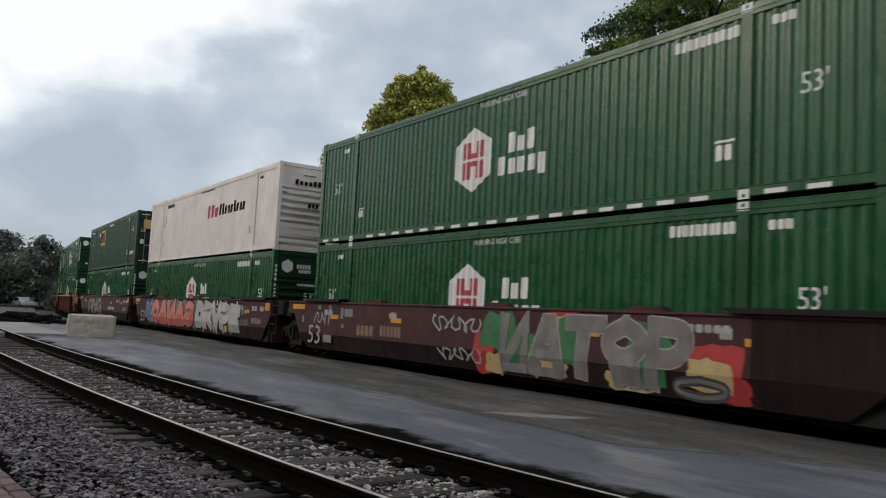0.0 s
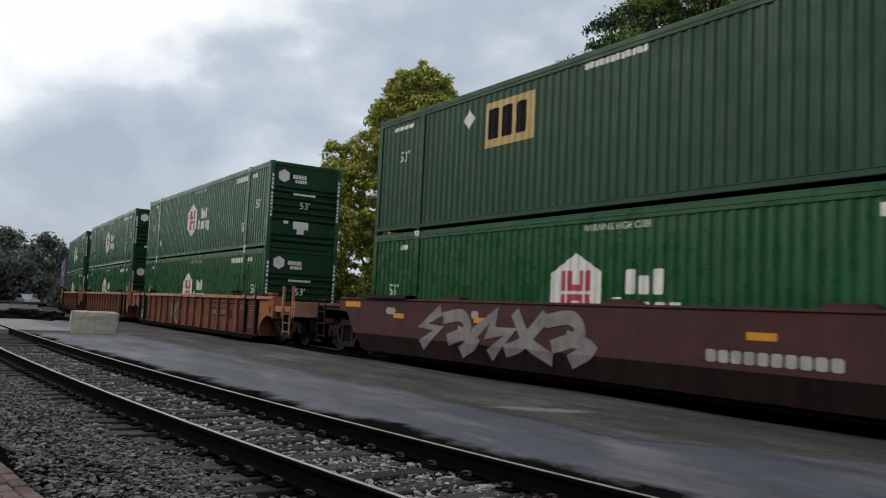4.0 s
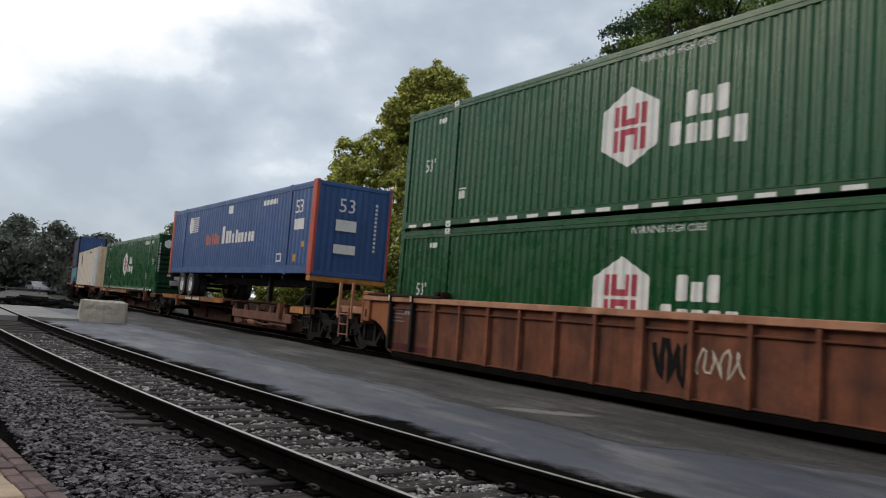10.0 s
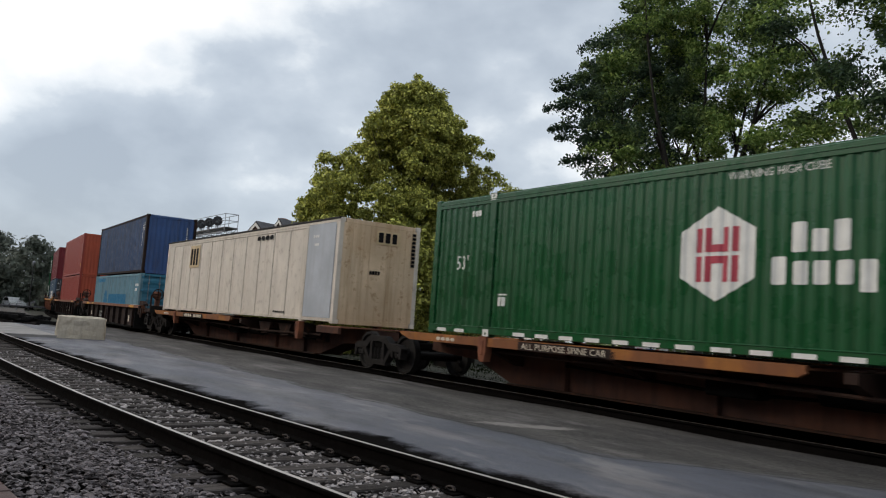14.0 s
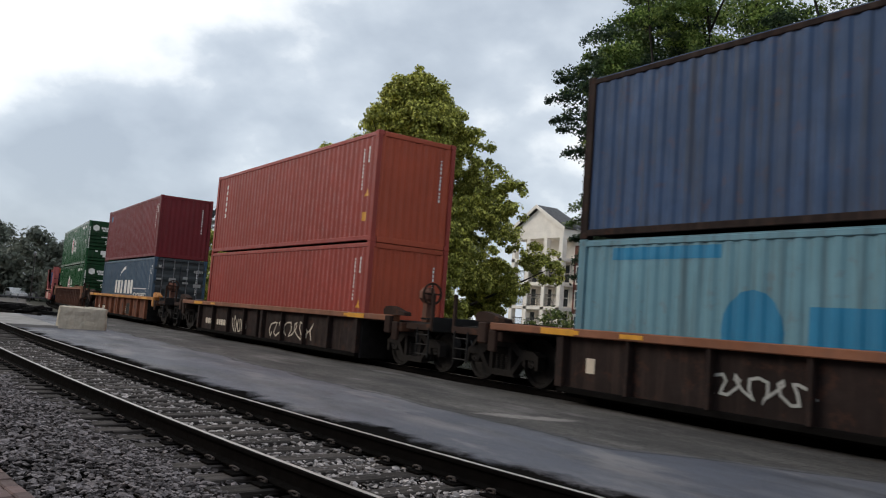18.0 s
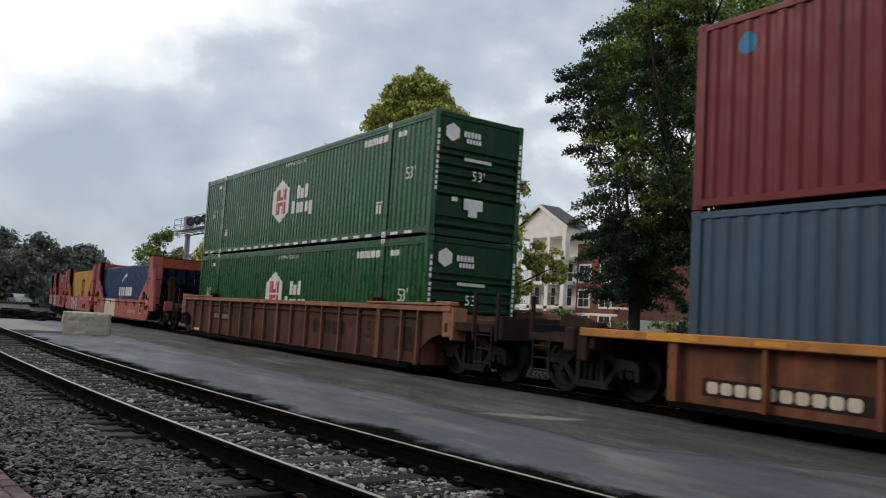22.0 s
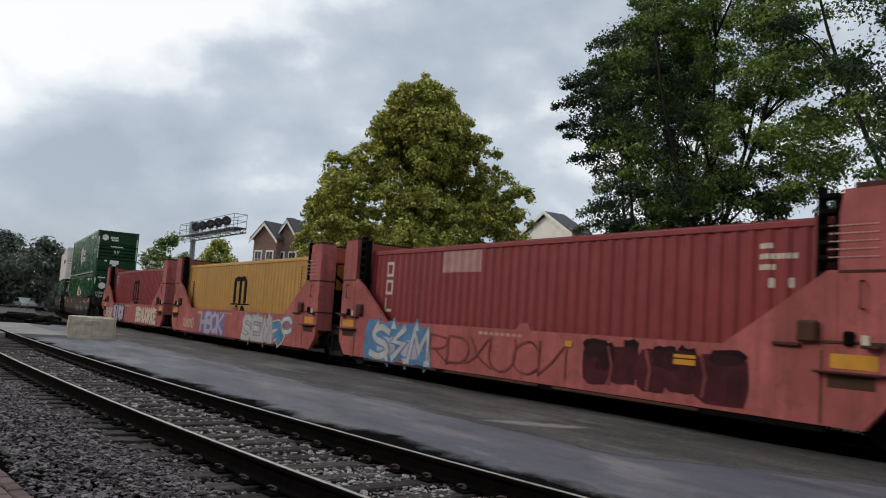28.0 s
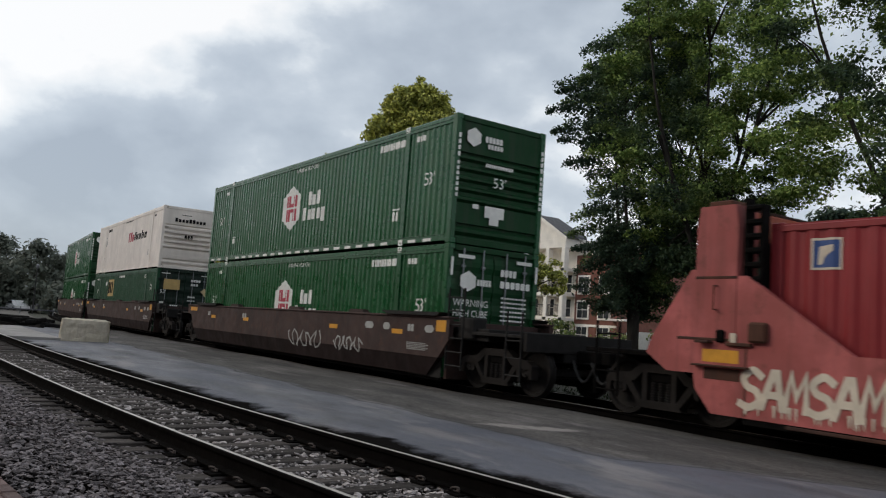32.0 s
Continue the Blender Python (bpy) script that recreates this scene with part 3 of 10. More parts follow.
def build_ties():
    rng = random.Random(4)
    tie_meshes = []
    for k in range(6):
        g = Geo()
        n = 7
        top = []
        for i in range(n):
            y = -1.3 + 2.6 * i / (n - 1)
            w = 0.112 + rng.uniform(-0.008, 0.008)
            z = rng.uniform(-0.008, 0.006)
            top.append((y, w, z))
        for y, w, z in top:
            g.v += [(-w, y, -0.10), (-w, y, -0.012 + z), (-w + 0.015, y, z), (w - 0.015, y, z), (w, y, -0.012 + z), (w, y, -0.10)]
        for i in range(n - 1):
            g.f += [(i * 6 + j, i * 6 + j + 1, (i + 1) * 6 + j + 1, (i + 1) * 6 + j) for j in range(5)]
        g.f += [tuple(range(6)), tuple(range(len(g.v) - 1, len(g.v) - 7, -1))]
        tie_meshes.append(g.mesh("tie", TIE))
    plate = Geo().cbox(-0.09, 0.09, -0.17, 0.17, -0.006, 0.014, 0.004).mesh("tie_plate", RAIL)
    g = Geo()
    for s in (-1, 1):
        loop = [(0.048 * math.cos(w), s * (0.118 + 0.03 * math.sin(w)), 0.028 + 0.024 * math.sin(w + 0.6)) for w in [k * 0.55 for k in range(10)]]
        g.tube(loop, 0.0085, 6)
        g.cbox(-0.018, 0.018, s * 0.085 - 0.01, s * 0.085 + 0.01, 0.0, 0.03, 0.004)
    clip = g.mesh("rail_clip", CLIP)
    x, k = 4.0, 0
    while x > -62:
        y, s = siding(x)
        w = math.atan(s)
        if not -42.5 < x < -29.8:
            m = Matrix.Translation((x, y, -0.192 + rng.uniform(-0.006, 0.004))) @ Matrix.Rotation(w + rng.uniform(-0.012, 0.012), 4, "Z")
            t = part("tie", tie_meshes[k % 6], None, near_track, at=m)
            if -24 < x < 0:
                for d in (-0.755, 0.755):
                    part("tie_plate", plate, None, t, "rusty steel tie plate", at=Matrix.Translation((0, d, 0.004)))
                    part("rail_clip", clip, None, t, "curled spring clips", at=Matrix.Translation((0, d, 0.02)))
        x -= 0.475
        k += 1
    a, k = 6.0, 0
    while a > -60:
        x, y, w = main_line(a)
        part("tie", tie_meshes[k % 6], None, main_track, at=Matrix.Translation((x, y, -0.195)) @ Matrix.Rotation(w, 4, "Z"))
        a -= 0.52
        k += 1


def rocks(count, place, sizes, seed, name, material, label):
    """Many angular stones as one sheet of stuff."""
    rng = np.random.default_rng(seed)
    base = np.array([(1, 0, 0), (-1, 0, 0), (0, 1, 0), (0, -1, 0), (0, 0, 1), (0, 0, -1),
                     (.62, .62, .5), (-.62, .6, .5), (.6, -.62, .5), (-.6, -.6, .5)], float)
    quads = [(4, 6, 7), (4, 7, 9), (4, 9, 8), (4, 8, 6), (0, 2, 6), (2, 1, 7), (1, 3, 9), (3, 0, 8), (2, 7, 6), (1, 9, 7), (3, 8, 9), (0, 6, 8),
             (5, 2, 0), (5, 1, 2), (5, 3, 1), (5, 0, 3)]
    verts, faces = [], []
    for i in range(count):
        x, y, z = place(rng)
        r = sizes[0] * (sizes[1] / sizes[0]) ** (rng.random() ** 1.5)
        p = base * rng.uniform(0.55, 1.35, (10, 1)) * np.array((rng.uniform(0.9, 1.4), 0.9, rng.uniform(0.4, 0.75))) * r
        a, b = rng.uniform(0, 6.28), rng.uniform(-0.5, 0.5)
        ca, sa, cb, sb = math.cos(a), math.sin(a), math.cos(b), math.sin(b)
        p = p @ np.array([(1, 0, 0), (0, cb, -sb), (0, sb, cb)]).T @ np.array([(ca, -sa, 0), (sa, ca, 0), (0, 0, 1)]).T
        k = len(verts)
        verts += (p + (x, y, z)).tolist()
        faces += [(q[0] + k, q[1] + k, q[2] + k) for q in quads]
    me = bpy.data.meshes.new(name)
    me.from_pydata(verts, [], faces)
    me.materials.append(material)
    return tagged(new(name, me), label, "ballast", kind="stuff")


def build_stones():
    def crib(rng):
        x = -3.2 - 20 * rng.random() ** 1.6
        y, s = siding(x)
        d = rng.uniform(-0.72, 1.2)
        return x, y + d, -0.220 + rng.uniform(-0.018, 0.020)
    rocks(17000, crib, (0.013, 0.040), 3, "track_ballast", STONE, "pale grey broken stones between the ties")

    def near_side(rng):
        x = -3.2 - 20 * rng.random() ** 1.6
        y, s = siding(x)
        d = -0.84 - 1.0 * rng.random() ** 0.85
        z = -0.226 + 0.05 * max(0.0, min(1.0, (-1.20 - d) / 0.25)) + 0.02 * math.sin(x * 1.9 + d * 3)
        return x, y + d, z + rng.uniform(-0.018, 0.012)
    rocks(10500, near_side, (0.013, 0.036), 4, "side_ballast", BROWN_STONE, "grey-brown broken stones beside the near rail")

    def shoulder(rng):
        x = -4.2 - 16 * rng.random() ** 1.7
        y, s = siding(x)
        lo = 0.9
        hi = y - 1.2
        yy = rng.uniform(lo, hi)
        return x, yy, -0.20 - 0.05 * (hi - yy) * 0.3 + rng.uniform(-0.022, 0.02)
    rocks(12500, shoulder, (0.012, 0.040), 5, "shoulder_ballast", BROWN_STONE, "loose brown ballast stones between track and paving")

    def far_edge(rng):
        x = -3.2 - 24 * rng.random() ** 1.4
        y0 = asphalt_edge(x)
        a = siding(x)[0] + 0.85
        y = a + (y0 + 0.05 - a) * rng.random() ** 0.7
        return x, y, -0.235 + rng.uniform(-0.01, 0.02)
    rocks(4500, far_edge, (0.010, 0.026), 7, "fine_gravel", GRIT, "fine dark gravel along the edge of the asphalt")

    def crumbs(rng):
        x = -3.2 - 20 * rng.random() ** 1.4
        wide = 0.07 + 0.04 * math.sin(x * 1.3) + 0.02 * math.sin(x * 3.1 + 1)
        d = abs(rng.normal(0, max(0.03, wide)))
        drop = 0.14 - 0.95 * d if d < 0.1 else 0.045 - 0.165 * (d - 0.1) if d < 0.3 else max(0.0, 0.012 - 0.03 * (d - 0.3))
        y = asphalt_edge(x) + d
        return x, y, -0.115 - drop + 0.012 * math.sin(x * 0.9 + y * 1.7) + rng.uniform(-0.004, 0.003)
    rocks(2200, crumbs, (0.003, 0.008), 8, "asphalt_crumbs", GRIT, "dark grit strewn on the edge of the asphalt")

    def behind(rng):
        x = rng.uniform(-3.3, 5.0)
        y, s = siding(x)
        d = rng.uniform(-1.7, 1.0)
        return x, y + d, -0.232 + rng.uniform(-0.014, 0.014)
    rocks(6500, behind, (0.018, 0.042), 10, "near_ballast", BROWN_STONE, "grey-brown broken stones of the near track")

    def main_bed(rng):
        a = 2 - 42 * rng.random()
        x, y, w = main_line(a)
        d = rng.uniform(-1.1, 3.1)
        return x, y + d, -0.225 + rng.uniform(-0.02, 0.02)
    rocks(5000, main_bed, (0.025, 0.05), 9, "main_ballast", DARK_STONE, "dark ballast stones under the train")


# ---- trees ----
def grow_tree(name, label, at, height, profile, leaf, leaves, size, seed, trunk_r=0.3, clear=0.2, clumps=150, clump_r=0.75, limbs=16, lean=0.0, group="trees", spray=0.0, core=0.65, shell=0.6, boughs=0, bough_r=1.4, stems=0, droop=1.0):
    """A tapered trunk, limbs, and a crown of many leaves in uneven clumps. profile: (share of height, radius) of the crown; stems: leaders that part above the fork."""
    rng = random.Random(seed)
    tree = thing(name, label, "tree", group=group, at=Matrix.Translation(at))
    top = height * 0.93
    spine = [Vector((0.12 * math.sin(k * 1.3 + seed) + lean * k / 8, 0.12 * math.cos(k * 1.7 + seed), top * k / 8)) for k in range(9)]
    fork = height * clear
    if stems:
        g = Geo().tube([spine[0] - Vector((0, 0, 0.4)), spine[0], Vector((0.03, 0, fork * 0.5)), Vector((0, 0, fork + 0.3))], [trunk_r * 1.4, trunk_r * 1.1, trunk_r, trunk_r * 1.05], 10)
    else:
        g = Geo().tube([spine[0] - Vector((0, 0, 0.4))] + spine, [trunk_r * 1.35] + [trunk_r * (1.15 - 1.05 * k / 8) for k in range(9)], 9)

    def radius_at(q):
        for (a, ra), (b, rb) in zip(profile, profile[1:]):
            if a <= q <= b:
                return ra + (rb - ra) * (q - a) / (b - a)
        return 0.0
    centres = []
    for i in range(clumps):
        q = profile[0][0] + (profile[-1][0] - profile[0][0]) * rng.random()
        w = rng.uniform(0, 2 * math.pi)
        lobe = 0.86 + 0.2 * math.sin(w * 3 + seed + q * 7) + 0.12 * math.sin(w * 5 - q * 11)
        r = radius_at(q) * lobe * (1 - core + core * rng.random() ** 0.45)
        centres.append(Vector((r * math.cos(w) + lean * q, r * math.sin(w), q * height)))
    if boughs:
        # small leaf bunches gathered on the skin of larger boughs, with hollows between them
        heads, centres = centres[:boughs], []
        for i in range(clumps):
            c = heads[i % boughs]
            d = Vector((rng.gauss(0, 1), rng.gauss(0, 1), rng.gauss(0.25, 0.8))).normalized()
            size_ = bough_r * (0.75 + 0.5 * ((i % boughs) * 0.37 % 1.0))
            centres.append(c + d * size_ * rng.uniform(0.72, 1.08))
    part("trunk", g, BARK, tree, "grey-brown bark", smooth=True)
    leaders = []
    for i in range(stems):
        w = 2 * math.pi * (i + 0.3 * rng.random()) / stems
        reach = (0.25 if i % 3 == 2 else rng.uniform(0.5, 0.75)) * max(r for _, r in profile)
        tip = Vector((reach * math.cos(w) + lean * 0.8, reach * math.sin(w), height * rng.uniform(0.8, 0.93)))
        a = Vector((0, 0, fork - 0.2 + 0.5 * rng.random()))
        way = [a + (tip - a) * q + Vector((math.cos(w), math.sin(w), 0)) * 0.5 * math.sin(q * 3.1) for q in (0, 0.15, 0.3, 0.45, 0.6, 0.75, 0.9, 1.0)]
        leaders.append(way)
        part("stem", Geo().tube(way, [trunk_r * (0.40 - 0.37 * q / 7) for q in range(8)], 7), BARK, tree, smooth=True)
    for i in range(limbs):
        c = centres[i * len(centres) // limbs]
        if leaders:
            near = min(leaders, key=lambda p: min((q - c).length for q in p))
            a = min(near[1:-1], key=lambda q: (q - c).length + max(0.0, q.z - c.z + 0.8) * 3)
            mid = a.lerp(c, 0.5) + Vector((0, 0, 0.12 * (c - a).length))
            r = trunk_r * 0.2
            part("limb", Geo().tube([a, a.lerp(mid, 0.6), mid, mid.lerp(c, 0.6), c], [r, r * 0.8, r * 0.6, r * 0.4, r * 0.15], 5), BARK, tree, smooth=True)
            continue
        z0 = max(height * clear * 0.8, c.z - 0.25 * height - rng.random() * 0.1 * height)
        k = min(7, int(8 * z0 / top))
        a = spine[k]
        mid = a.lerp(c, 0.5) + Vector((0, 0, -0.06 * height))
        r = trunk_r * (0.42 - 0.25 * z0 / height)
        g = Geo().tube([a, a.lerp(mid, 0.6), mid, mid.lerp(c, 0.6), c], [r, r * 0.8, r * 0.55, r * 0.3, r * 0.1], 5)
        part("limb", g, BARK, tree, smooth=True)
    n = np.random.default_rng(seed)
    per = leaves // clumps
    mid = np.repeat(np.array([tuple(c) for c in centres]), per, axis=0)
    spreads = np.repeat(n.uniform(0.6, 1.25, (clumps, 1)), per, axis=0) * clump_r
    if spray:
        # long drooping sprays that reach out from the trunk
        out = mid * np.array((1, 1, 0)) - np.array((lean * 0.5, 0, 0))
        out /= np.linalg.norm(out, axis=1, keepdims=True) + 1e-6
        twist = np.repeat(n.normal(0, 0.45, (clumps, 1)), per, axis=0)
        out = out + np.stack([-out[:, 1], out[:, 0], np.zeros(len(out))], 1) * twist
        a = n.uniform(-1.0, 1.0, (len(mid), 1)) * spreads * spray
        way = n.normal(0, 0.6, mid.shape) + np.array((0, 0, 0.4))
        pos = mid + out * a - np.array((0, 0, 1)) * (0.25 * a + 0.10 * a * a) * droop + n.normal(0, 0.22, mid.shape) * spreads * (1.15 - 0.6 * a / (spreads * spray))
    else:
        # dense rounded clumps, most leaves near their skin
        way = n.normal(0, 1, mid.shape)
        way /= np.linalg.norm(way, axis=1, keepdims=True)
        pos = mid + way * (n.random((len(mid), 1)) ** shell) * spreads * np.array((1, 1, 0.72))
    count = len(pos)
    # each leaf faces outwards and up from its clump, more or less
    face = way + np.array((0, 0, 0.45)) + n.normal(0, 0.45, (count, 3))
    face /= np.linalg.norm(face, axis=1, keepdims=True)
    u = np.cross(face, n.normal(0, 1, (count, 3)))
    u /= np.linalg.norm(u, axis=1, keepdims=True)
    v = np.cross(face, u)
    s = (size * n.uniform(0.6, 1.3, (count, 1)))
    w = np.cross(u, v)
    quad = np.stack([pos - u * s, pos + v * s * 0.55 + w * s * 0.14, pos + u * s, pos - v * s * 0.55 + w * s * 0.14], 1)
    me = bpy.data.meshes.new("crown")
    me.vertices.add(count * 4)
    me.vertices.foreach_set("co", quad.reshape(-1).astype(np.float32))
    me.loops.add(count * 4)
    me.loops.foreach_set("vertex_index", np.arange(count * 4, dtype=np.int32))
    me.polygons.add(count)
    me.polygons.foreach_set("loop_start", np.arange(0, count * 4, 4, dtype=np.int32))
    me.update(calc_edges=True)
    me.materials.append(leaf)
    part("crown", me, None, tree, "ragged leafy crown with gaps")
    return tree


def build_trees():
    grow_tree("maple_tree", "broad golden-green maple tree tapering to a peak behind the tracks", (-37.5, 22.1, -0.4), 13.45,
              [(0.06, 6.0), (0.2, 7.6), (0.36, 7.4), (0.5, 6.5), (0.577, 5.9), (0.683, 4.5), (0.767, 3.5), (0.83, 3.1), (0.893, 2.4), (0.955, 1.2), (1.0, 0.4)],
              LEAF_GOLD, 355000, 0.10, 14, 0.4, 0.12, clumps=4600, clump_r=0.38, limbs=22, core=0.68, lean=1.95, shell=0.5, boughs=260, bough_r=1.0)
    dark = [(0.20, 1.2), (0.32, 2.0), (0.43, 2.4), (0.55, 2.6), (0.7, 2.7), (0.83, 2.8), (0.94, 2.2), (1.0, 0.6)]
    grow_tree("shade_tree", "tall dark green tree with drooping branches on the grass strip", (-20.1, 22.0, -0.4), 13.2,
              dark, LEAF_SHADE, 100000, 0.066, 21, 0.22, 0.22, clumps=245, clump_r=0.6, limbs=36, spray=1.3, stems=4)
    grow_tree("shade_tree", "large olive green spreading tree with a thick trunk", (-16.9, 21.6, -0.4), 15.6,
              [(0.26, 1.0), (0.34, 2.6), (0.44, 3.4), (0.55, 3.7), (0.7, 3.5), (0.88, 2.5), (1.0, 0.5)], LEAF_MIXED, 102000, 0.064, 22, 0.24, 0.26, clumps=220, clump_r=0.62, limbs=34, spray=1.0, core=0.85, stems=6, droop=0.5)
    grow_tree("shade_tree", "olive green tree with branches down to the fence", (-9.9, 21.0, -0.4), 15.0,
              [(0.16, 1.6), (0.28, 2.8), (0.4, 3.8), (0.55, 4.2), (0.72, 3.6), (0.9, 2.2), (1.0, 0.4)], LEAF_MIXED, 112000, 0.064, 23, 0.22, 0.26, clumps=250, clump_r=0.64, limbs=34, spray=1.0, core=0.85, stems=5, droop=0.5)
    grow_tree("shade_tree", "small dark green tree close to the fence", (-14.0, 30.0, -0.4), 9.2,
              [(0.06, 2.2), (0.3, 3.6), (0.6, 3.2), (0.85, 2.0), (1.0, 0.5)], LEAF_DARK, 26000, 0.1, 25, 0.2, 0.15, clumps=110, clump_r=0.75, limbs=14)
    grow_tree("shade_tree", "small dark green tree close to the fence", (-6.5, 28.0, -0.4), 9.6,
              [(0.06, 2.2), (0.3, 3.8), (0.6, 3.4), (0.85, 2.2), (1.0, 0.5)], LEAF_DARK, 28000, 0.1, 26, 0.2, 0.15, clumps=110, clump_r=0.75, limbs=14)
    grow_tree("shade_tree", "bushy dark green tree beyond the fence", (-21.5, 34.5, -0.4), 6.6,
              [(0.06, 1.8), (0.3, 3.2), (0.6, 2.8), (0.85, 1.8), (1.0, 0.5)], LEAF_DARK, 20000, 0.1, 27, 0.2, 0.1, clumps=100, clump_r=0.75, limbs=10)
    grow_tree("shade_tree", "dense dark green tree behind the fence", (-18.6, 32.6, -0.4), 7.6,
              [(0.05, 1.8), (0.3, 3.0), (0.6, 2.8), (0.85, 1.8), (1.0, 0.5)], LEAF_DARK, 24000, 0.1, 28, 0.2, 0.1, clumps=110, clump_r=0.75, limbs=10)
    grow_tree("shade_tree", "dense dark green tree behind the fence", (-9.8, 33.5, -0.4), 10.0,
              [(0.05, 2.4), (0.3, 3.8), (0.6, 3.4), (0.85, 2.2), (1.0, 0.5)], LEAF_DARK, 30000, 0.1, 29, 0.2, 0.1, clumps=120, clump_r=0.8, limbs=10)
    grow_tree("shade_tree", "dense dark green tree behind the fence", (-20.9, 29.6, -0.4), 6.4,
              [(0.05, 1.6), (0.3, 2.5), (0.6, 2.3), (0.85, 1.5), (1.0, 0.4)], LEAF_DARK, 22000, 0.09, 30, 0.18, 0.1, clumps=100, clump_r=0.7, limbs=10)
    # shrubs along the fence
    rng = random.Random(8)
    for k in range(13):
        x = -62 + k * 4.6 + rng.uniform(-1, 1)
        h = rng.uniform(1.6, 2.8)
        grow_tree("shrub", "leafy green shrub beside the fence", (x, 31.4 + rng.uniform(-0.4, 0.6), -0.4), h,
                  [(0.05, 0.9), (0.4, 1.5), (0.8, 1.1), (1.0, 0.3)], LEAF_MID, 900, 0.13, 40 + k, 0.05, 0.05, clumps=30, clump_r=0.5, limbs=3, group="shrubs")
    # trees far along the line
    grow_tree("young_tree", "light green young tree beside the signal mast", (-82.0, 22.0, -0.4), 8.4,
              [(0.1, 2.4), (0.4, 3.8), (0.6, 3.4), (0.8, 2.4), (1.0, 0.6)], LEAF_MID, 9000, 0.17, 31, 0.15, 0.1, clumps=60, clump_r=0.9, limbs=10)
    grow_tree("young_tree", "yellow-green bushy tree behind the signal", (-83.7, 27.3, -0.4), 8.6,
              [(0.2, 1.6), (0.5, 2.5), (0.8, 2.0), (1.0, 0.5)], LEAF_GOLD, 9000, 0.17, 32, 0.15, 0.1, clumps=60, clump_r=0.9, limbs=10)
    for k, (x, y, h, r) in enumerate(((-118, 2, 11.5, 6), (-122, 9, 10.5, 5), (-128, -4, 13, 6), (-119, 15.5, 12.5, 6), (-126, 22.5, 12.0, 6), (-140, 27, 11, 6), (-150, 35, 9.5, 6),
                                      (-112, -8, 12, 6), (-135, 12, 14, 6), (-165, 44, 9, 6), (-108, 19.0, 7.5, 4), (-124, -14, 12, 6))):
        grow_tree("far_tree", "dark green tree at the end of the yard, tinted for haze", (x, y, -0.4), h - 3.6,
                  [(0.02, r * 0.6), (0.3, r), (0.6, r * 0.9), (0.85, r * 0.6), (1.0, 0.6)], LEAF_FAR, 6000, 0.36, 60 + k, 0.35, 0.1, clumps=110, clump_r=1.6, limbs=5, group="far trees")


def grass_tufts():
    n = np.random.default_rng(2)
    count = 9000
    x = n.uniform(-34, 3, count)
    y = n.uniform(14.6, 23, count)
    h = n.uniform(0.0, 0.05, (count, 1))
    base = np.stack([x, y, np.full(count, -0.44)], 1)
    w = n.uniform(0, 6.28, count)
    side = np.stack([np.cos(w), np.sin(w), np.zeros(count)], 1) * 0.03
    tip = base + np.stack([n.normal(0, .05, count), n.normal(0, .05, count), np.zeros(count)], 1) + np.array((0, 0, 1)) * (h + 0.06)
    tri = np.stack([base - side, base + side, tip], 1).reshape(-1, 3)
    me = bpy.data.meshes.new("grass")
    me.from_pydata(tri.tolist(), [], np.arange(count * 3).reshape(-1, 3).tolist())
    me.materials.append(BLADE)
    tagged(new("grass", me), "short rough grass behind the tracks", "grass", kind="stuff")


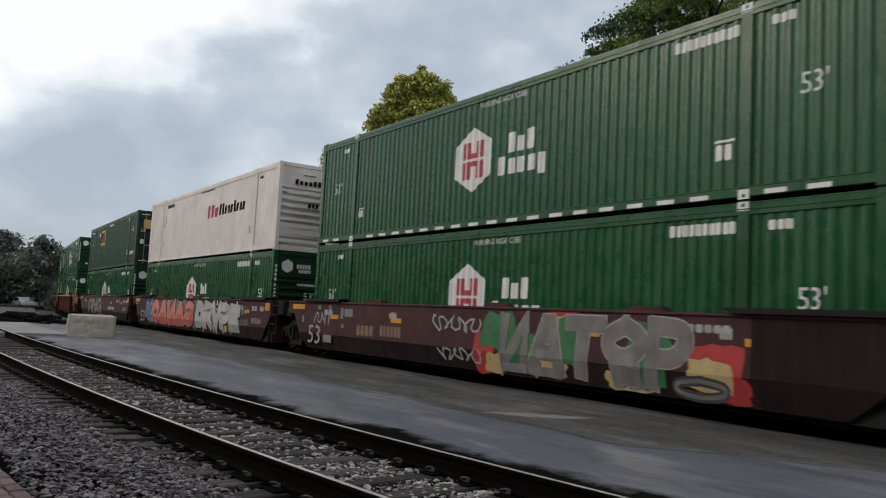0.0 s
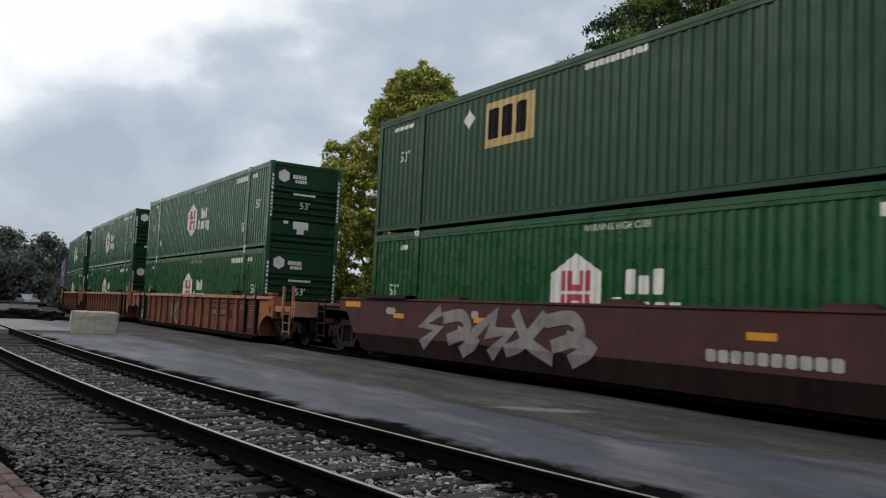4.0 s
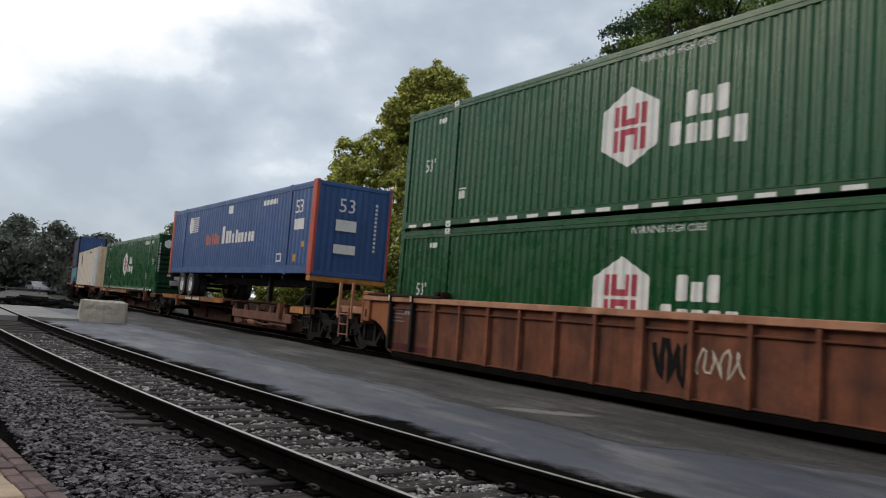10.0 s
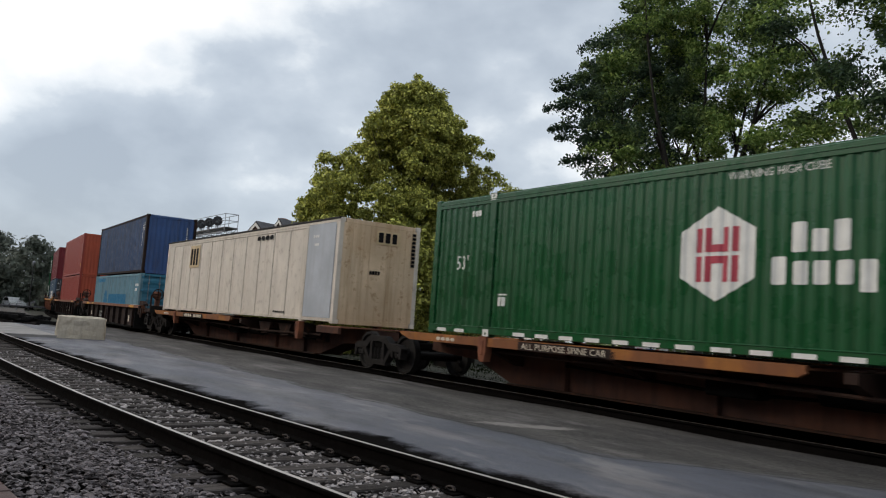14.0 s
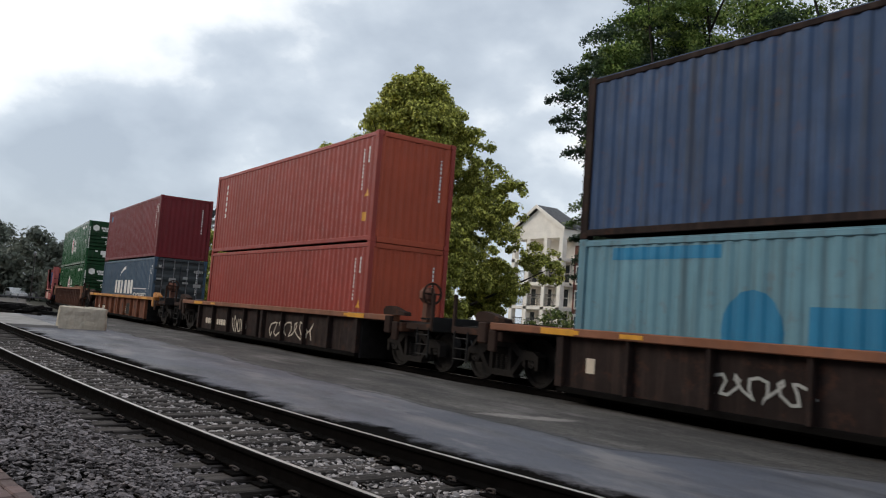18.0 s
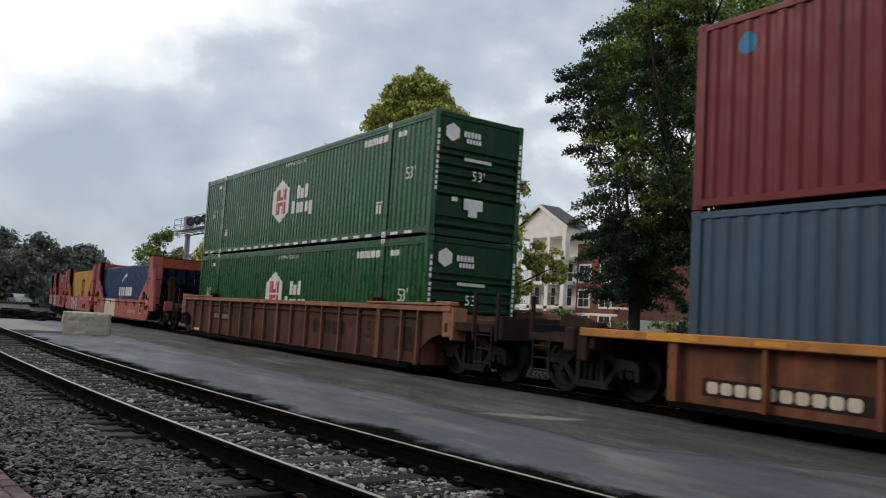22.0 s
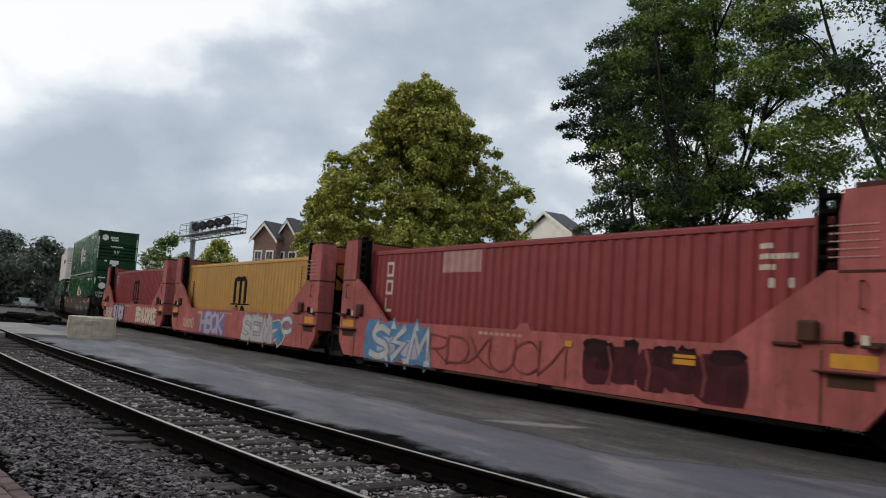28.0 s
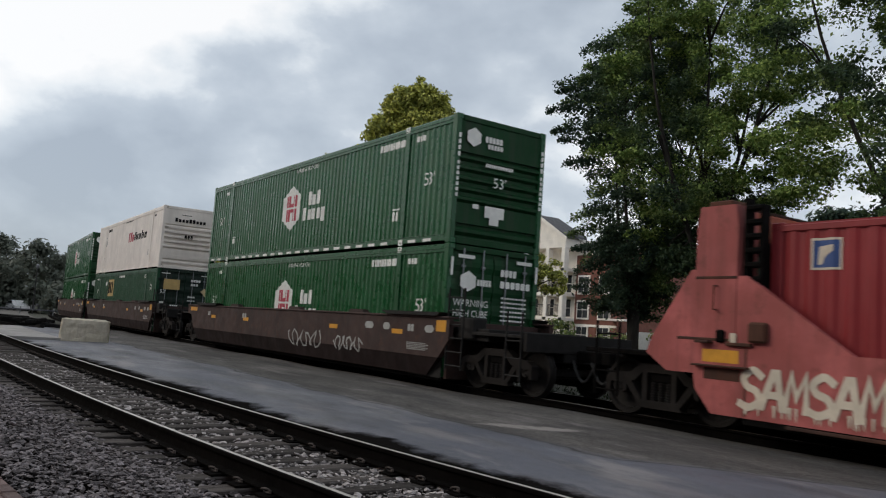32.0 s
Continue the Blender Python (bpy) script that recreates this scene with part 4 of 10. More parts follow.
# ---- loose things beside the tracks ----
def build_block():
    g = Geo()
    rng = random.Random(3)
    nx, nz = 9, 5
    L, D, H = 1.56, 0.62, 0.78
    grid = {}

    def corner(x, y, z):
        j = 0.028
        return (x + rng.uniform(-j, j), y + rng.uniform(-j, j), z + rng.uniform(-j, j))
    for i in range(nx + 1):
        for j in range(4 + 1):
            for k in range(nz + 1):
                if i in (0, nx) or j in (0, 4) or k in (0, nz):
                    x, y, z = L * (i / nx - 0.5), D * (j / 4 - 0.5), H * k / nz
                    r = 0.05
                    x = max(-L / 2 + (r if j in (0, 4) and i in (0, nx) else 0), min(L / 2 - (r if j in (0, 4) and i in (0, nx) else 0), x))
                    z -= r * 0.7 if k == nz and (i in (0, nx) or j in (0, 4)) else 0
                    grid[i, j, k] = len(g.v)
                    g.v.append(corner(x, y, z))
    def q(a, b, c, d):
        g.f.append((grid[a], grid[b], grid[c], grid[d]))
    for i in range(nx):
        for k in range(nz):
            for j in (0, 4):
                q((i, j, k), (i + 1, j, k), (i + 1, j, k + 1), (i, j, k + 1))
        for j in range(4):
            for k in (0, nz):
                q((i, j, k), (i + 1, j, k), (i + 1, j + 1, k), (i, j + 1, k))
    for j in range(4):
        for k in range(nz):
            for i in (0, nx):
                q((i, j, k), (i, j + 1, k), (i, j + 1, k + 1), (i, j, k + 1))
    solid("concrete_block", g, BLOCK, "rough pale concrete barrier block on the asphalt", "concrete block",
          at=pose(-30.2, 5.70, -0.13, 0, 0, 80))
    # a low heap of old ties and rail scrap past the crossing
    heap = thing("scrap_heap", "low black heap of old ties and rail scrap", "scrap heap", at=pose(-45.5, 5.6, -0.24))
    for k in range(16):
        g = Geo()
        g.cbox(-1.0, 1.0, -0.11, 0.11, -0.09, 0.09, 0.02)
        part("old_tie", g, HEAP, heap, at=pose(rng.uniform(-1.6, 1.6), rng.uniform(-1.4, 1.5), 0.09 + 0.17 * (k // 6), rng.uniform(-8, 8), rng.uniform(-6, 6), rng.uniform(0, 180)))
    g = Geo()
    for k in range(4):
        g.tube([(rng.uniform(-1.5, 1.5), rng.uniform(-1.3, 1.3), 0.3 + 0.1 * k), (rng.uniform(-1.8, 1.8), rng.uniform(-1.6, 1.6), 0.55)], 0.05, 6)
    part("scrap_rods", g, HEAP, heap)


def build_signal():
    """Signal gantry beyond the tracks: a railed walkway on one mast."""
    L, z = 13.6, 7.5
    s = thing("signal_gantry", "grey steel signal gantry with a railed walkway and five lamp heads", "railway signal", at=pose(-72.2, 20.06, -0.42, 0, 0, 0.5))
    part("mast", Geo().tube([(2.5, 0.5, 0), (2.5, 0.5, z)], [0.27, 0.22], 12), GALV, s)
    part("base", Geo().cbox(2.0, 3.0, 0, 1.0, 0, 0.5, 0.04), CROSSING, s, "concrete foot")
    g = Geo()
    for y in (0.0, 1.0):
        for dz in (0.0, 0.32):
            g.tube([(0, y, z + dz), (L, y, z + dz)], 0.05, 6)
        for k in range(13):
            x = L * k / 12
            g.tube([(x, y, z), (x, y, z + 0.32)], 0.03, 5)
            if k < 12:
                g.tube([(x, y, z), (x + L / 12, y, z + 0.32)], 0.025, 5)
    for k in range(7):
        g.tube([(L * k / 6, 0, z), (L * k / 6, 1.0, z)], 0.03, 5)
    part("truss", g, GALV, s)
    part("walkway", Geo().cbox(0, L, 0.02, 0.98, z + 0.33, z + 0.37, 0.01), GALV, s)
    for y in (0.0, 1.0):
        g = Geo()
        for dz in (0.85, 1.36):
            g.tube([(0, y, z + dz), (L, y, z + dz)], 0.026, 5)
        for k in range(8):
            g.tube([(L * k / 7, y, z + 0.32), (L * k / 7, y, z + 1.36)], 0.026, 5)
        part("railing", g, GALV, s)
    for x in (0.0, L):
        part("end_rail", Geo().tube([(x, 0, z + 1.36), (x, 1, z + 1.36)], 0.026, 5).tube([(x, 0, z + 0.85), (x, 1, z + 0.85)], 0.026, 5), GALV, s)
    part("cabinet", Geo().cbox(2.3, 3.0, 0.1, 0.8, z + 0.38, z + 1.5, 0.03), GALV, s, "steel relay cabinet")
    for k in range(5):
        head = part("signal_head", Geo().disc((0, 0, 0), "x", 0.36, 0.06, 20), SIGNAL_BLACK, s, "round black signal target", at=pose(4.9 + 1.85 * k, -0.12, z + 0.86, 0, 0, -20 + (14 if k % 2 else -8)))
        part("lamp_housing", Geo().tube([(-0.5, 0, 0), (0.05, 0, 0)], 0.16, 10), GALV, head)
        part("hood", Geo().disc((0.14, 0, 0), "x", 0.13, 0.24, 14, 0.115), IRON, head, "black lamp hood")
        part("bracket", Geo().cbox(-0.3, 0.02, -0.05, 0.05, -0.5, 0.0, 0.01), GALV, head)


def build_fence():
    f = thing("iron_fence", "black iron picket fence along the grass strip", "fence", at=pose(0, 0, 0))
    x0, x1, y, z = -62.0, 2.0, 30.0, -0.42
    post = Geo().cbox(-0.04, 0.04, -0.04, 0.04, 0, 1.35, 0.01).add(*([[], []])).mesh("post", IRON)
    panel = Geo()
    for h in (0.15, 1.0, 1.18):
        panel.box(0.04, 2.36, -0.015, 0.015, h, h + 0.04)
    for k in range(19):
        x = 0.12 + 2.2 * k / 18
        panel.box(x - 0.009, x + 0.009, -0.009, 0.009, 0.06, 1.26)
    panel = panel.mesh("panel", IRON)
    x = x0
    while x < x1:
        part("post", post, None, f, at=Matrix.Translation((x, y, z)))
        part("panel", panel, None, f, at=Matrix.Translation((x, y, z)))["kind"] = "stuff"
        x += 2.4


def build_vehicle(name, label, at, length, height, paint, van=False):
    c = thing(name, label, "car", group="parked vehicles", at=at)
    h = height
    if van:
        outline = [(-length / 2, 0.35), (length / 2, 0.35), (length / 2, 1.0), (length / 2 - 0.7, 1.25), (length / 2 - 1.3, h), (-length / 2 + 0.08, h), (-length / 2, h - 0.1)]
        glass = [(length / 2 - 1.9, 1.3), (length / 2 - 0.8, 1.3), (length / 2 - 1.32, h - 0.15), (length / 2 - 1.9, h - 0.15)]
    else:
        outline = [(-length / 2, 0.4), (length / 2, 0.4), (length / 2, 0.75), (length / 2 - 1.1, 0.9), (length / 2 - 1.8, h), (-length / 2 + 1.1, h), (-length / 2 + 0.3, 0.95), (-length / 2, 0.9)]
        glass = [(-length / 2 + 0.7, 0.97), (length / 2 - 1.35, 0.97), (length / 2 - 1.85, h - 0.09), (-length / 2 + 1.15, h - 0.09)]
    part("body", Geo().prism(outline, "y", -0.88, 0.88), paint, c)
    part("side_window", Geo().prism(glass, "y", -0.89, -0.87), GLASS, c, "dark side glass")
    part("side_window", Geo().prism(glass, "y", 0.87, 0.89), GLASS, c, "dark side glass")
    for x in (-length * 0.3, length * 0.31):
        for y in (-0.8, 0.8):
            w = part("wheel", Geo().disc((0, 0, 0), "y", 0.33, 0.2, 16), RUBBER, c, at=Matrix.Translation((x, y, 0.33)))
            part("rim", Geo().disc((0, 0, 0), "y", 0.2, 0.21, 12), GALV, w)


def build_clutter():
    for k, (x, y, turn, kind) in enumerate(((-118, 7.0, 5, 0), (-116, 13.6, 8, 0), (-112, 17.0, 100, 0), (-121, 1.5, 12, 0))):
        build_vehicle("parked_van" if kind else "parked_car", "white parked van beyond the yard" if kind else ("white" if k == 1 else "dark") + " parked car beyond the yard",
                      pose(x, y, -0.4, 0, 0, turn), 5.4 if kind else 4.5, 2.3 if kind else 1.45, CAR_WHITE if k == 1 else CAR_DARK, bool(kind))
    for x, y, paint, van in ((-38.0, 36.0, CAR_WHITE, 0), (-29.5, 35.6, CAR_WHITE, 1), (-46.0, 36.2, CAR_DARK, 0), (-17.0, 35.8, CAR_WHITE, 0), (-8.0, 36.0, CAR_WHITE, 1)):
        build_vehicle("parked_van" if van else "parked_car", ("white" if paint == CAR_WHITE else "dark") + " parked vehicle beyond the fence",
                      pose(x, y, -0.42, 0, 0, 2), 5.3 if van else 4.6, 2.2 if van else 1.45, paint, bool(van))
    # half-round pleated banners hung on the fence
    for x, w in ((-27.2, 1.15), (-26.0, 1.15), (-16.3, 1.7), (-11.6, 1.7)):
        t = thing("fan_banner", "half-round pleated banner in white, blue and red on the fence", "banner", group="banners on the fence", at=pose(x, 29.94, 0.84))
        n = 12
        for name, r0, r1, mat in (("blue_band", 0.0, 0.38, DECAL_BLUE), ("white_band", 0.38, 0.72, CANVAS), ("red_band", 0.72, 1.0, DECAL_RED)):
            g = Geo()
            for k in range(n + 1):
                a = math.pi + math.pi * k / n
                for r in (r0, r1):
                    g.v.append((w / 2 * r * math.cos(a), -0.02 - (0.05 if k % 2 else 0.0) * r, w / 2 * r * math.sin(a)))
            m = len(g.v)
            g.v += [(x_, y_ + 0.012, z_) for x_, y_, z_ in g.v]
            for k in range(n):
                p, q = 2 * k, 2 * k + 2
                g.f += [(p, p + 1, q + 1, q), (m + p, m + q, m + q + 1, m + p + 1), (p + 1, m + p + 1, m + q + 1, q + 1)]
            part(name, g, mat, t)
    # lamp posts in the far yard and street
    for x, y in ((-95, 6.0), (-102, 13.5), (-60, 33.5), (-30.0, 33.0)):
        p = thing("lamp_post", "slim dark lamp post", "street lamp", group="lamp posts", at=pose(x, y, -0.4))
        part("post", Geo().tube([(0, 0, 0), (0, 0, 5.2)], [0.08, 0.05], 8), IRON, p)
        part("lantern", Geo().tube([(0, 0, 5.2), (0, 0, 5.35), (0, 0, 5.6), (0, 0, 5.75)], [0.06, 0.16, 0.2, 0.04], 8), GALV, p)
    # rail over the far road
    g = thing("guard_rail", "long dark guard rail at the end of the yard", "guard rail", at=pose(-92, 3, -0.3, 0, 0, 84))
    part("beam", Geo().cbox(-26, 14, -0.04, 0.04, 0.45, 0.6, 0.02), CAR_DARK, g)
    for k in range(14):
        part("post", Geo().cbox(-0.05, 0.05, -0.05, 0.05, 0, 0.8, 0.01), GALV, g, at=Matrix.Translation((-25 + 3 * k, 0.06, 0)))


# ---- houses ----
def window(parent, x, y, z, w, h, bars=True, arch=False):
    """A window in a wall that faces -y, its parts one level below."""
    f = part("window", shared(("win", w, h), lambda: Geo().cbox(-w / 2 - 0.12, w / 2 + 0.12, -0.06, 0.04, -0.12, h + 0.12, 0.015).mesh("window", TRIM)), None, parent, "white framed window", at=Matrix.Translation((x, y, z)))
    pane = shared(("pane", w, h), lambda: Geo().box(-w / 4 + 0.03, w / 4 - 0.03, -0.075, -0.062, 0.03, h / 2 - 0.03).mesh("pane", GLASS))
    for dx in (-w / 4, w / 4):
        for dz in (0, h / 2):
            part("pane", pane, None, f, at=Matrix.Translation((dx, 0, dz)))


def gable_roof(x0, x1, y0, y1, z, rise, along="x", over=0.4, t=0.18):
    g = Geo()
    if along == "x":
        m = (y0 + y1) / 2
        g.prism([(y0 - over, z - 0.1), (m, z + rise), (y1 + over, z - 0.1), (y1 + over, z - 0.1 + t), (m, z + rise + t), (y0 - over, z - 0.1 + t)], "x", x0 - over, x1 + over)
    else:
        m = (x0 + x1) / 2
        g.prism([(x0 - over, z - 0.1), (m, z + rise), (x1 + over, z - 0.1), (x1 + over, z - 0.1 + t), (m, z + rise + t), (x0 - over, z - 0.1 + t)], "y", y0 - over, y1 + over)
    return g


def build_apartments():
    b = thing("apartment_building", "brick apartment house with a white balcony bay and grey roof", "building", at=pose(0, 0, -0.42))
    x0, x1, y0, y1, h = -49.4, -44.6, 47.0, 58.0, 9.0
    part("wall", Geo().box(x0, x1, y0, y1, 0, h), BRICK, b, "red brick wall")
    part("roof", gable_roof(x0, x1, y0, y1, h, 1.9), ROOF, b)
    bx0, bx1, by, bh = -56.0, -49.4, 45.6, 9.9
    part("bay_wall", Geo().box(bx0, bx1, by + 1.6, y1, 0, bh), TRIM, b, "pale cream wall")
    g = Geo().prism([(bx0, bh - 0.1), (bx1, bh - 0.1), ((bx0 + bx1) / 2, bh + 1.75)], "y", by, by + 1.7)
    part("gable", g, TRIM, b, "pale cream gable")
    part("bay_roof", gable_roof(bx0, bx1, by + 0.1, by + 1.7, bh + 0.05, 1.85, "y", 0.35), ROOF, b)
    mx = (bx0 + bx1) / 2
    part("bay_verge", Geo().prism([(bx0 - 0.4, bh - 0.05), (mx, bh + 2.1), (bx1 + 0.4, bh - 0.05), (bx1 + 0.4, bh - 0.33), (mx, bh + 1.8), (bx0 - 0.4, bh - 0.33)], "y", by - 0.36, by - 0.26), TRIM, b, "white gable board")
    part("bay_header", Geo().cbox(bx0, bx1, by, by + 1.7, 9.05, bh - 0.1, 0.02), TRIM, b, "pale beam under the gable")
    for k in range(4):
        z = 1.2 + 2.05 * k
        part("floor_slab", Geo().cbox(bx0, bx1, by, by + 1.7, z - 0.28, z, 0.02), TRIM, b)
    for x in (bx0 + 0.25, bx0 + 2.2, bx1 - 2.2, bx1 - 0.25):
        part("column", Geo().cbox(x - 0.22, x + 0.22, by, by + 0.48, 0, 9.05, 0.02), TRIM, b, "white column")
    for k in range(3):
        z = 1.2 + 2.05 * k
        for xa, xb in ((bx0 + 0.5, bx0 + 1.95), (bx0 + 2.45, bx1 - 2.45), (bx1 - 1.95, bx1 - 0.5)):
            g = Geo().box(xa, xb, by + 0.1, by + 0.14, z + 0.98, z + 1.04).box(xa, xb, by + 0.1, by + 0.14, z + 0.1, z + 0.14)
            for j in range(int((xb - xa) / 0.14)):
                g.box(xa + 0.14 * j, xa + 0.14 * j + 0.02, by + 0.11, by + 0.13, z + 0.1, z + 1.0)
            part("balcony_rail", g, IRON, b, "black balcony railing")["kind"] = "stuff"
            window(b, (xa + xb) / 2, by + 1.58, z + 0.1, min(1.2, xb - xa - 0.2), 1.5)
        for j in range(2):
            window(b, x0 + 1.0 + 2.4 * j, y0 - 0.02, z + 0.05, 1.2, 1.35)
            if j % 3 == 1:
                part("balcony", Geo().cbox(x0 + 0.9 + 3.4 * j, x0 + 3.1 + 3.4 * j, y0 - 1.0, y0, z - 0.1, z + 0.05, 0.01), TRIM, b)
                g = Geo()
                for q in range(16):
                    xx = x0 + 0.95 + 3.4 * j + 2.1 * q / 15
                    g.box(xx, xx + 0.02, y0 - 0.98, y0 - 0.96, z + 0.05, z + 1.0)
                g.box(x0 + 0.9 + 3.4 * j, x0 + 3.1 + 3.4 * j, y0 - 0.99, y0 - 0.95, z + 1.0, z + 1.05)
                part("balcony_rail", g, IRON, b, "black balcony railing")["kind"] = "stuff"
    part("string_course", Geo().cbox(x0, x1, y0 - 0.06, y0 - 0.003, 2.6, 2.8, 0.01), TRIM, b)
    part("eave_board", Geo().cbox(x0, x1, y0 - 0.08, y0 - 0.003, h - 0.5, h - 0.1, 0.01), TRIM, b)
    # gabled brick houses further along
    for k, (x, y, w, d, h, rise) in enumerate(((-84.2, 32.7, 3.4, 4.2, 9.7, 1.8), (-82.2, 34.5, 3.8, 3.4, 9.3, 2.6))):
        b = thing("brick_house", "tall brick house with two gables and white trim", "house", group="brick houses", at=pose(x, y, -0.42, 0, 0, 24))
        part("wall", Geo().box(-w / 2, w / 2, 0, d, 0, h), BRICK_TAN, b, "tan-brown brick wall")
        part("gable", Geo().prism([(-w / 2, h), (w / 2, h), (0, h + rise)], "y", 0.01, d), BRICK_TAN, b)
        part("roof", gable_roof(-w / 2, w / 2, 0.0, d, h, rise, "y", 0.35), ROOF, b)
        part("verge", Geo().prism([(-w / 2 - 0.4, h - 0.25), (0, h + rise - 0.05), (w / 2 + 0.4, h - 0.25), (w / 2 + 0.4, h - 0.55), (0, h + rise - 0.38), (-w / 2 - 0.4, h - 0.55)], "y", -0.42, -0.36), TRIM, b, "white gable board")
        for z in (0.9, 3.9, 6.6):
            for xx in (-0.85, 0.85):
                window(b, xx, -0.02, z, 0.9, 1.7)
        part("chimney", Geo().cbox(w / 2 - 1.3, w / 2 - 0.5, d * 0.6, d * 0.6 + 0.8, h - 0.5, h + rise + 0.9, 0.03), BRICK_TAN, b)


# ---- paving by the camera ----
def build_paving():
    g = Geo()
    pts = [(x, siding(x)[0] - siding(-6.0)[0], math.atan(siding(x)[1])) for x in [6 - 1.0 * k for k in range(24)]]
    base = strip([(x, y + 0.72, w) for x, y, w in pts], -7.0, 0.10, -0.6, -0.135)
    p = solid("platform_paving", base, GRIT, "dark bedding of the paved platform edge", "paving", kind="structure")
    rng = random.Random(6)
    tan = [Geo().cbox(-0.145, 0.145, -0.095, 0.095, 0, 0.07, 0.008).mesh("paver", PAVER_TAN)]
    red = [Geo().cbox(-0.10, 0.10, -0.048, 0.048, 0, 0.07, 0.008).mesh("paver", PAVER_RED)]

    def row(offset, meshes, pitch, x_from, x_to):
        x = x_from
        while x > x_to:
            y, s = siding(x)
            y0 = y - siding(-6.0)[0] + 0.72 + offset
            part("paver", rng.choice(meshes), None, p, at=Matrix.Translation((x, y0, -0.125 + rng.uniform(-0.004, 0.006))) @ Matrix.Rotation(math.atan(s) + rng.uniform(-0.02, 0.02), 4, "Z"))
            x -= pitch
    row(0.035, red, 0.206, 0.6, -11)
    row(-0.07, red, 0.206, 0.5, -11)
    row(-0.222, tan, 0.297, 0.6, -11)
    row(-0.422, tan, 0.297, 0.5, -11)
    row(-0.622, tan, 0.297, 0.6, -11)
    apron = strip([(x, y + 0.72, w) for x, y, w in pts], -7.0, -0.73, -0.5, -0.060)
    solid("platform_apron", apron, PAVER_TAN, "plain tan paved platform apron", "paving", kind="structure")


# ---- train materials ----
def paint(name, base, dirt=0.35, rough=0.5, rust=0.0, var=0.14, streak_color=(0.05, 0.045, 0.04), spec=0.29):
    return shade(name, base, spec=spec, rough=rough, var=var, scale=0.9, streak=dirt, streak_color=streak_color, rust=rust, bump=0.06, bump_scale=25, per_object=0.05,
                 second=tuple(c * 0.72 for c in base), second_scale=0.8, second_amount=0.55, second_edge=0.14)


HUB_GREEN = paint("container_green", (0.0085, 0.086, 0.027), 0.24, 0.30, spec=0.38)
EMP_GREEN = paint("dull_container_green", (0.013, 0.066, 0.032), 0.36, 0.5, spec=0.24)
WHITE_BOX = paint("container_white", (0.84, 0.77, 0.71), 0.18, 0.5, streak_color=(0.42, 0.38, 0.34))
BEIGE_BOX = paint("weathered_cream", (0.72, 0.65, 0.56), 0.6, 0.6, rust=0.22, streak_color=(0.42, 0.35, 0.27))
BEIGE_END = shade("rust_streaked_cream", (0.72, 0.56, 0.38), rough=0.6, spec=0.3, var=0.2, scale=0.8, streak=0.75, streak_color=(0.40, 0.25, 0.13), rust=0.55, rust_color=(0.30, 0.15, 0.06),
                  second=(0.50, 0.33, 0.18), second_scale=0.7, second_amount=0.7, second_edge=0.16, bump=0.06)
# rougher, dirtier container green; the shade of the end wall darkens its colour
HUB_END = paint("shaded_green_end", (0.0065, 0.048, 0.016), 0.4, 0.55, spec=0.2)
DOOR_DARK = paint("dark_green_door", (0.012, 0.026, 0.019), 0.5, 0.6, spec=0.2)
GREY_PANEL = paint("pale_grey_panel", (0.47, 0.50, 0.54), 0.25, 0.6, streak_color=(0.3, 0.3, 0.3))
SCUFFED_BLUE = paint("scuffed_blue_end", (0.045, 0.10, 0.26), 0.45, 0.5, rust=0.1)
BLUE_BOX = paint("trailer_blue", (0.046, 0.108, 0.275), 0.30, 0.45, spec=0.26)
DOOR_BLUE = paint("faded_blue_door", (0.045, 0.22, 0.34), 0.4, 0.55, rust=0.15)
SLATE_BLUE = paint("faded_slate_blue", (0.042, 0.080, 0.165), 0.60, 0.6, rust=0.22, var=0.3, spec=0.2)
TEAL_BOX = paint("faded_teal", (0.13, 0.27, 0.34), 0.5, 0.6, rust=0.2)
AZURE_PATCH = paint("fresh_blue_patch", (0.018, 0.19, 0.36), 0.15, 0.5)
BRICK_RED = paint("brick_red_container", (0.31, 0.049, 0.037), 0.20, 0.5, streak_color=(0.16, 0.05, 0.04))
# lit copy of the brick red: light on the leading end is in the colour
BRICK_END = paint("lit_red_end_panel", (0.41, 0.078, 0.038), 0.20, 0.5, streak_color=(0.2, 0.06, 0.04))
CORAL_RED = paint("faded_red_container", (0.25, 0.036, 0.040), 0.25, 0.55, streak_color=(0.15, 0.04, 0.04))
WINE_END = paint("bright_red_end_panel", (0.24, 0.025, 0.029), 0.2, 0.45, streak_color=(0.1, 0.03, 0.03))
WINE_RED = paint("wine_red_container", (0.165, 0.017, 0.024), 0.25, 0.5, spec=0.26, streak_color=(0.07, 0.03, 0.03))
NAVY_GREY = paint("grey_blue_container", (0.048, 0.094, 0.150), 0.25, 0.5)
DOOR_GREY = paint("dark_grey_door", (0.045, 0.055, 0.062), 0.3, 0.5)
ROYAL_BLUE = paint("royal_blue_container", (0.012, 0.044, 0.135), 0.25, 0.45)
MUSTARD = paint("mustard_container", (0.55, 0.30, 0.072), 0.25, 0.5, streak_color=(0.25, 0.14, 0.05))
POST_RED = paint("orange_red_post", (0.50, 0.085, 0.045), 0.2, 0.5)
MAROON = shade("weathered_maroon_car", (0.080, 0.026, 0.029), spec=0.2, second=(0.042, 0.022, 0.024), second_scale=1.0, second_amount=0.7, second_edge=0.1, rough=0.7, var=0.25, scale=0.9, streak=0.5, streak_color=(0.045, 0.035, 0.034), rust=0.15, bump=0.12, per_object=0.12)
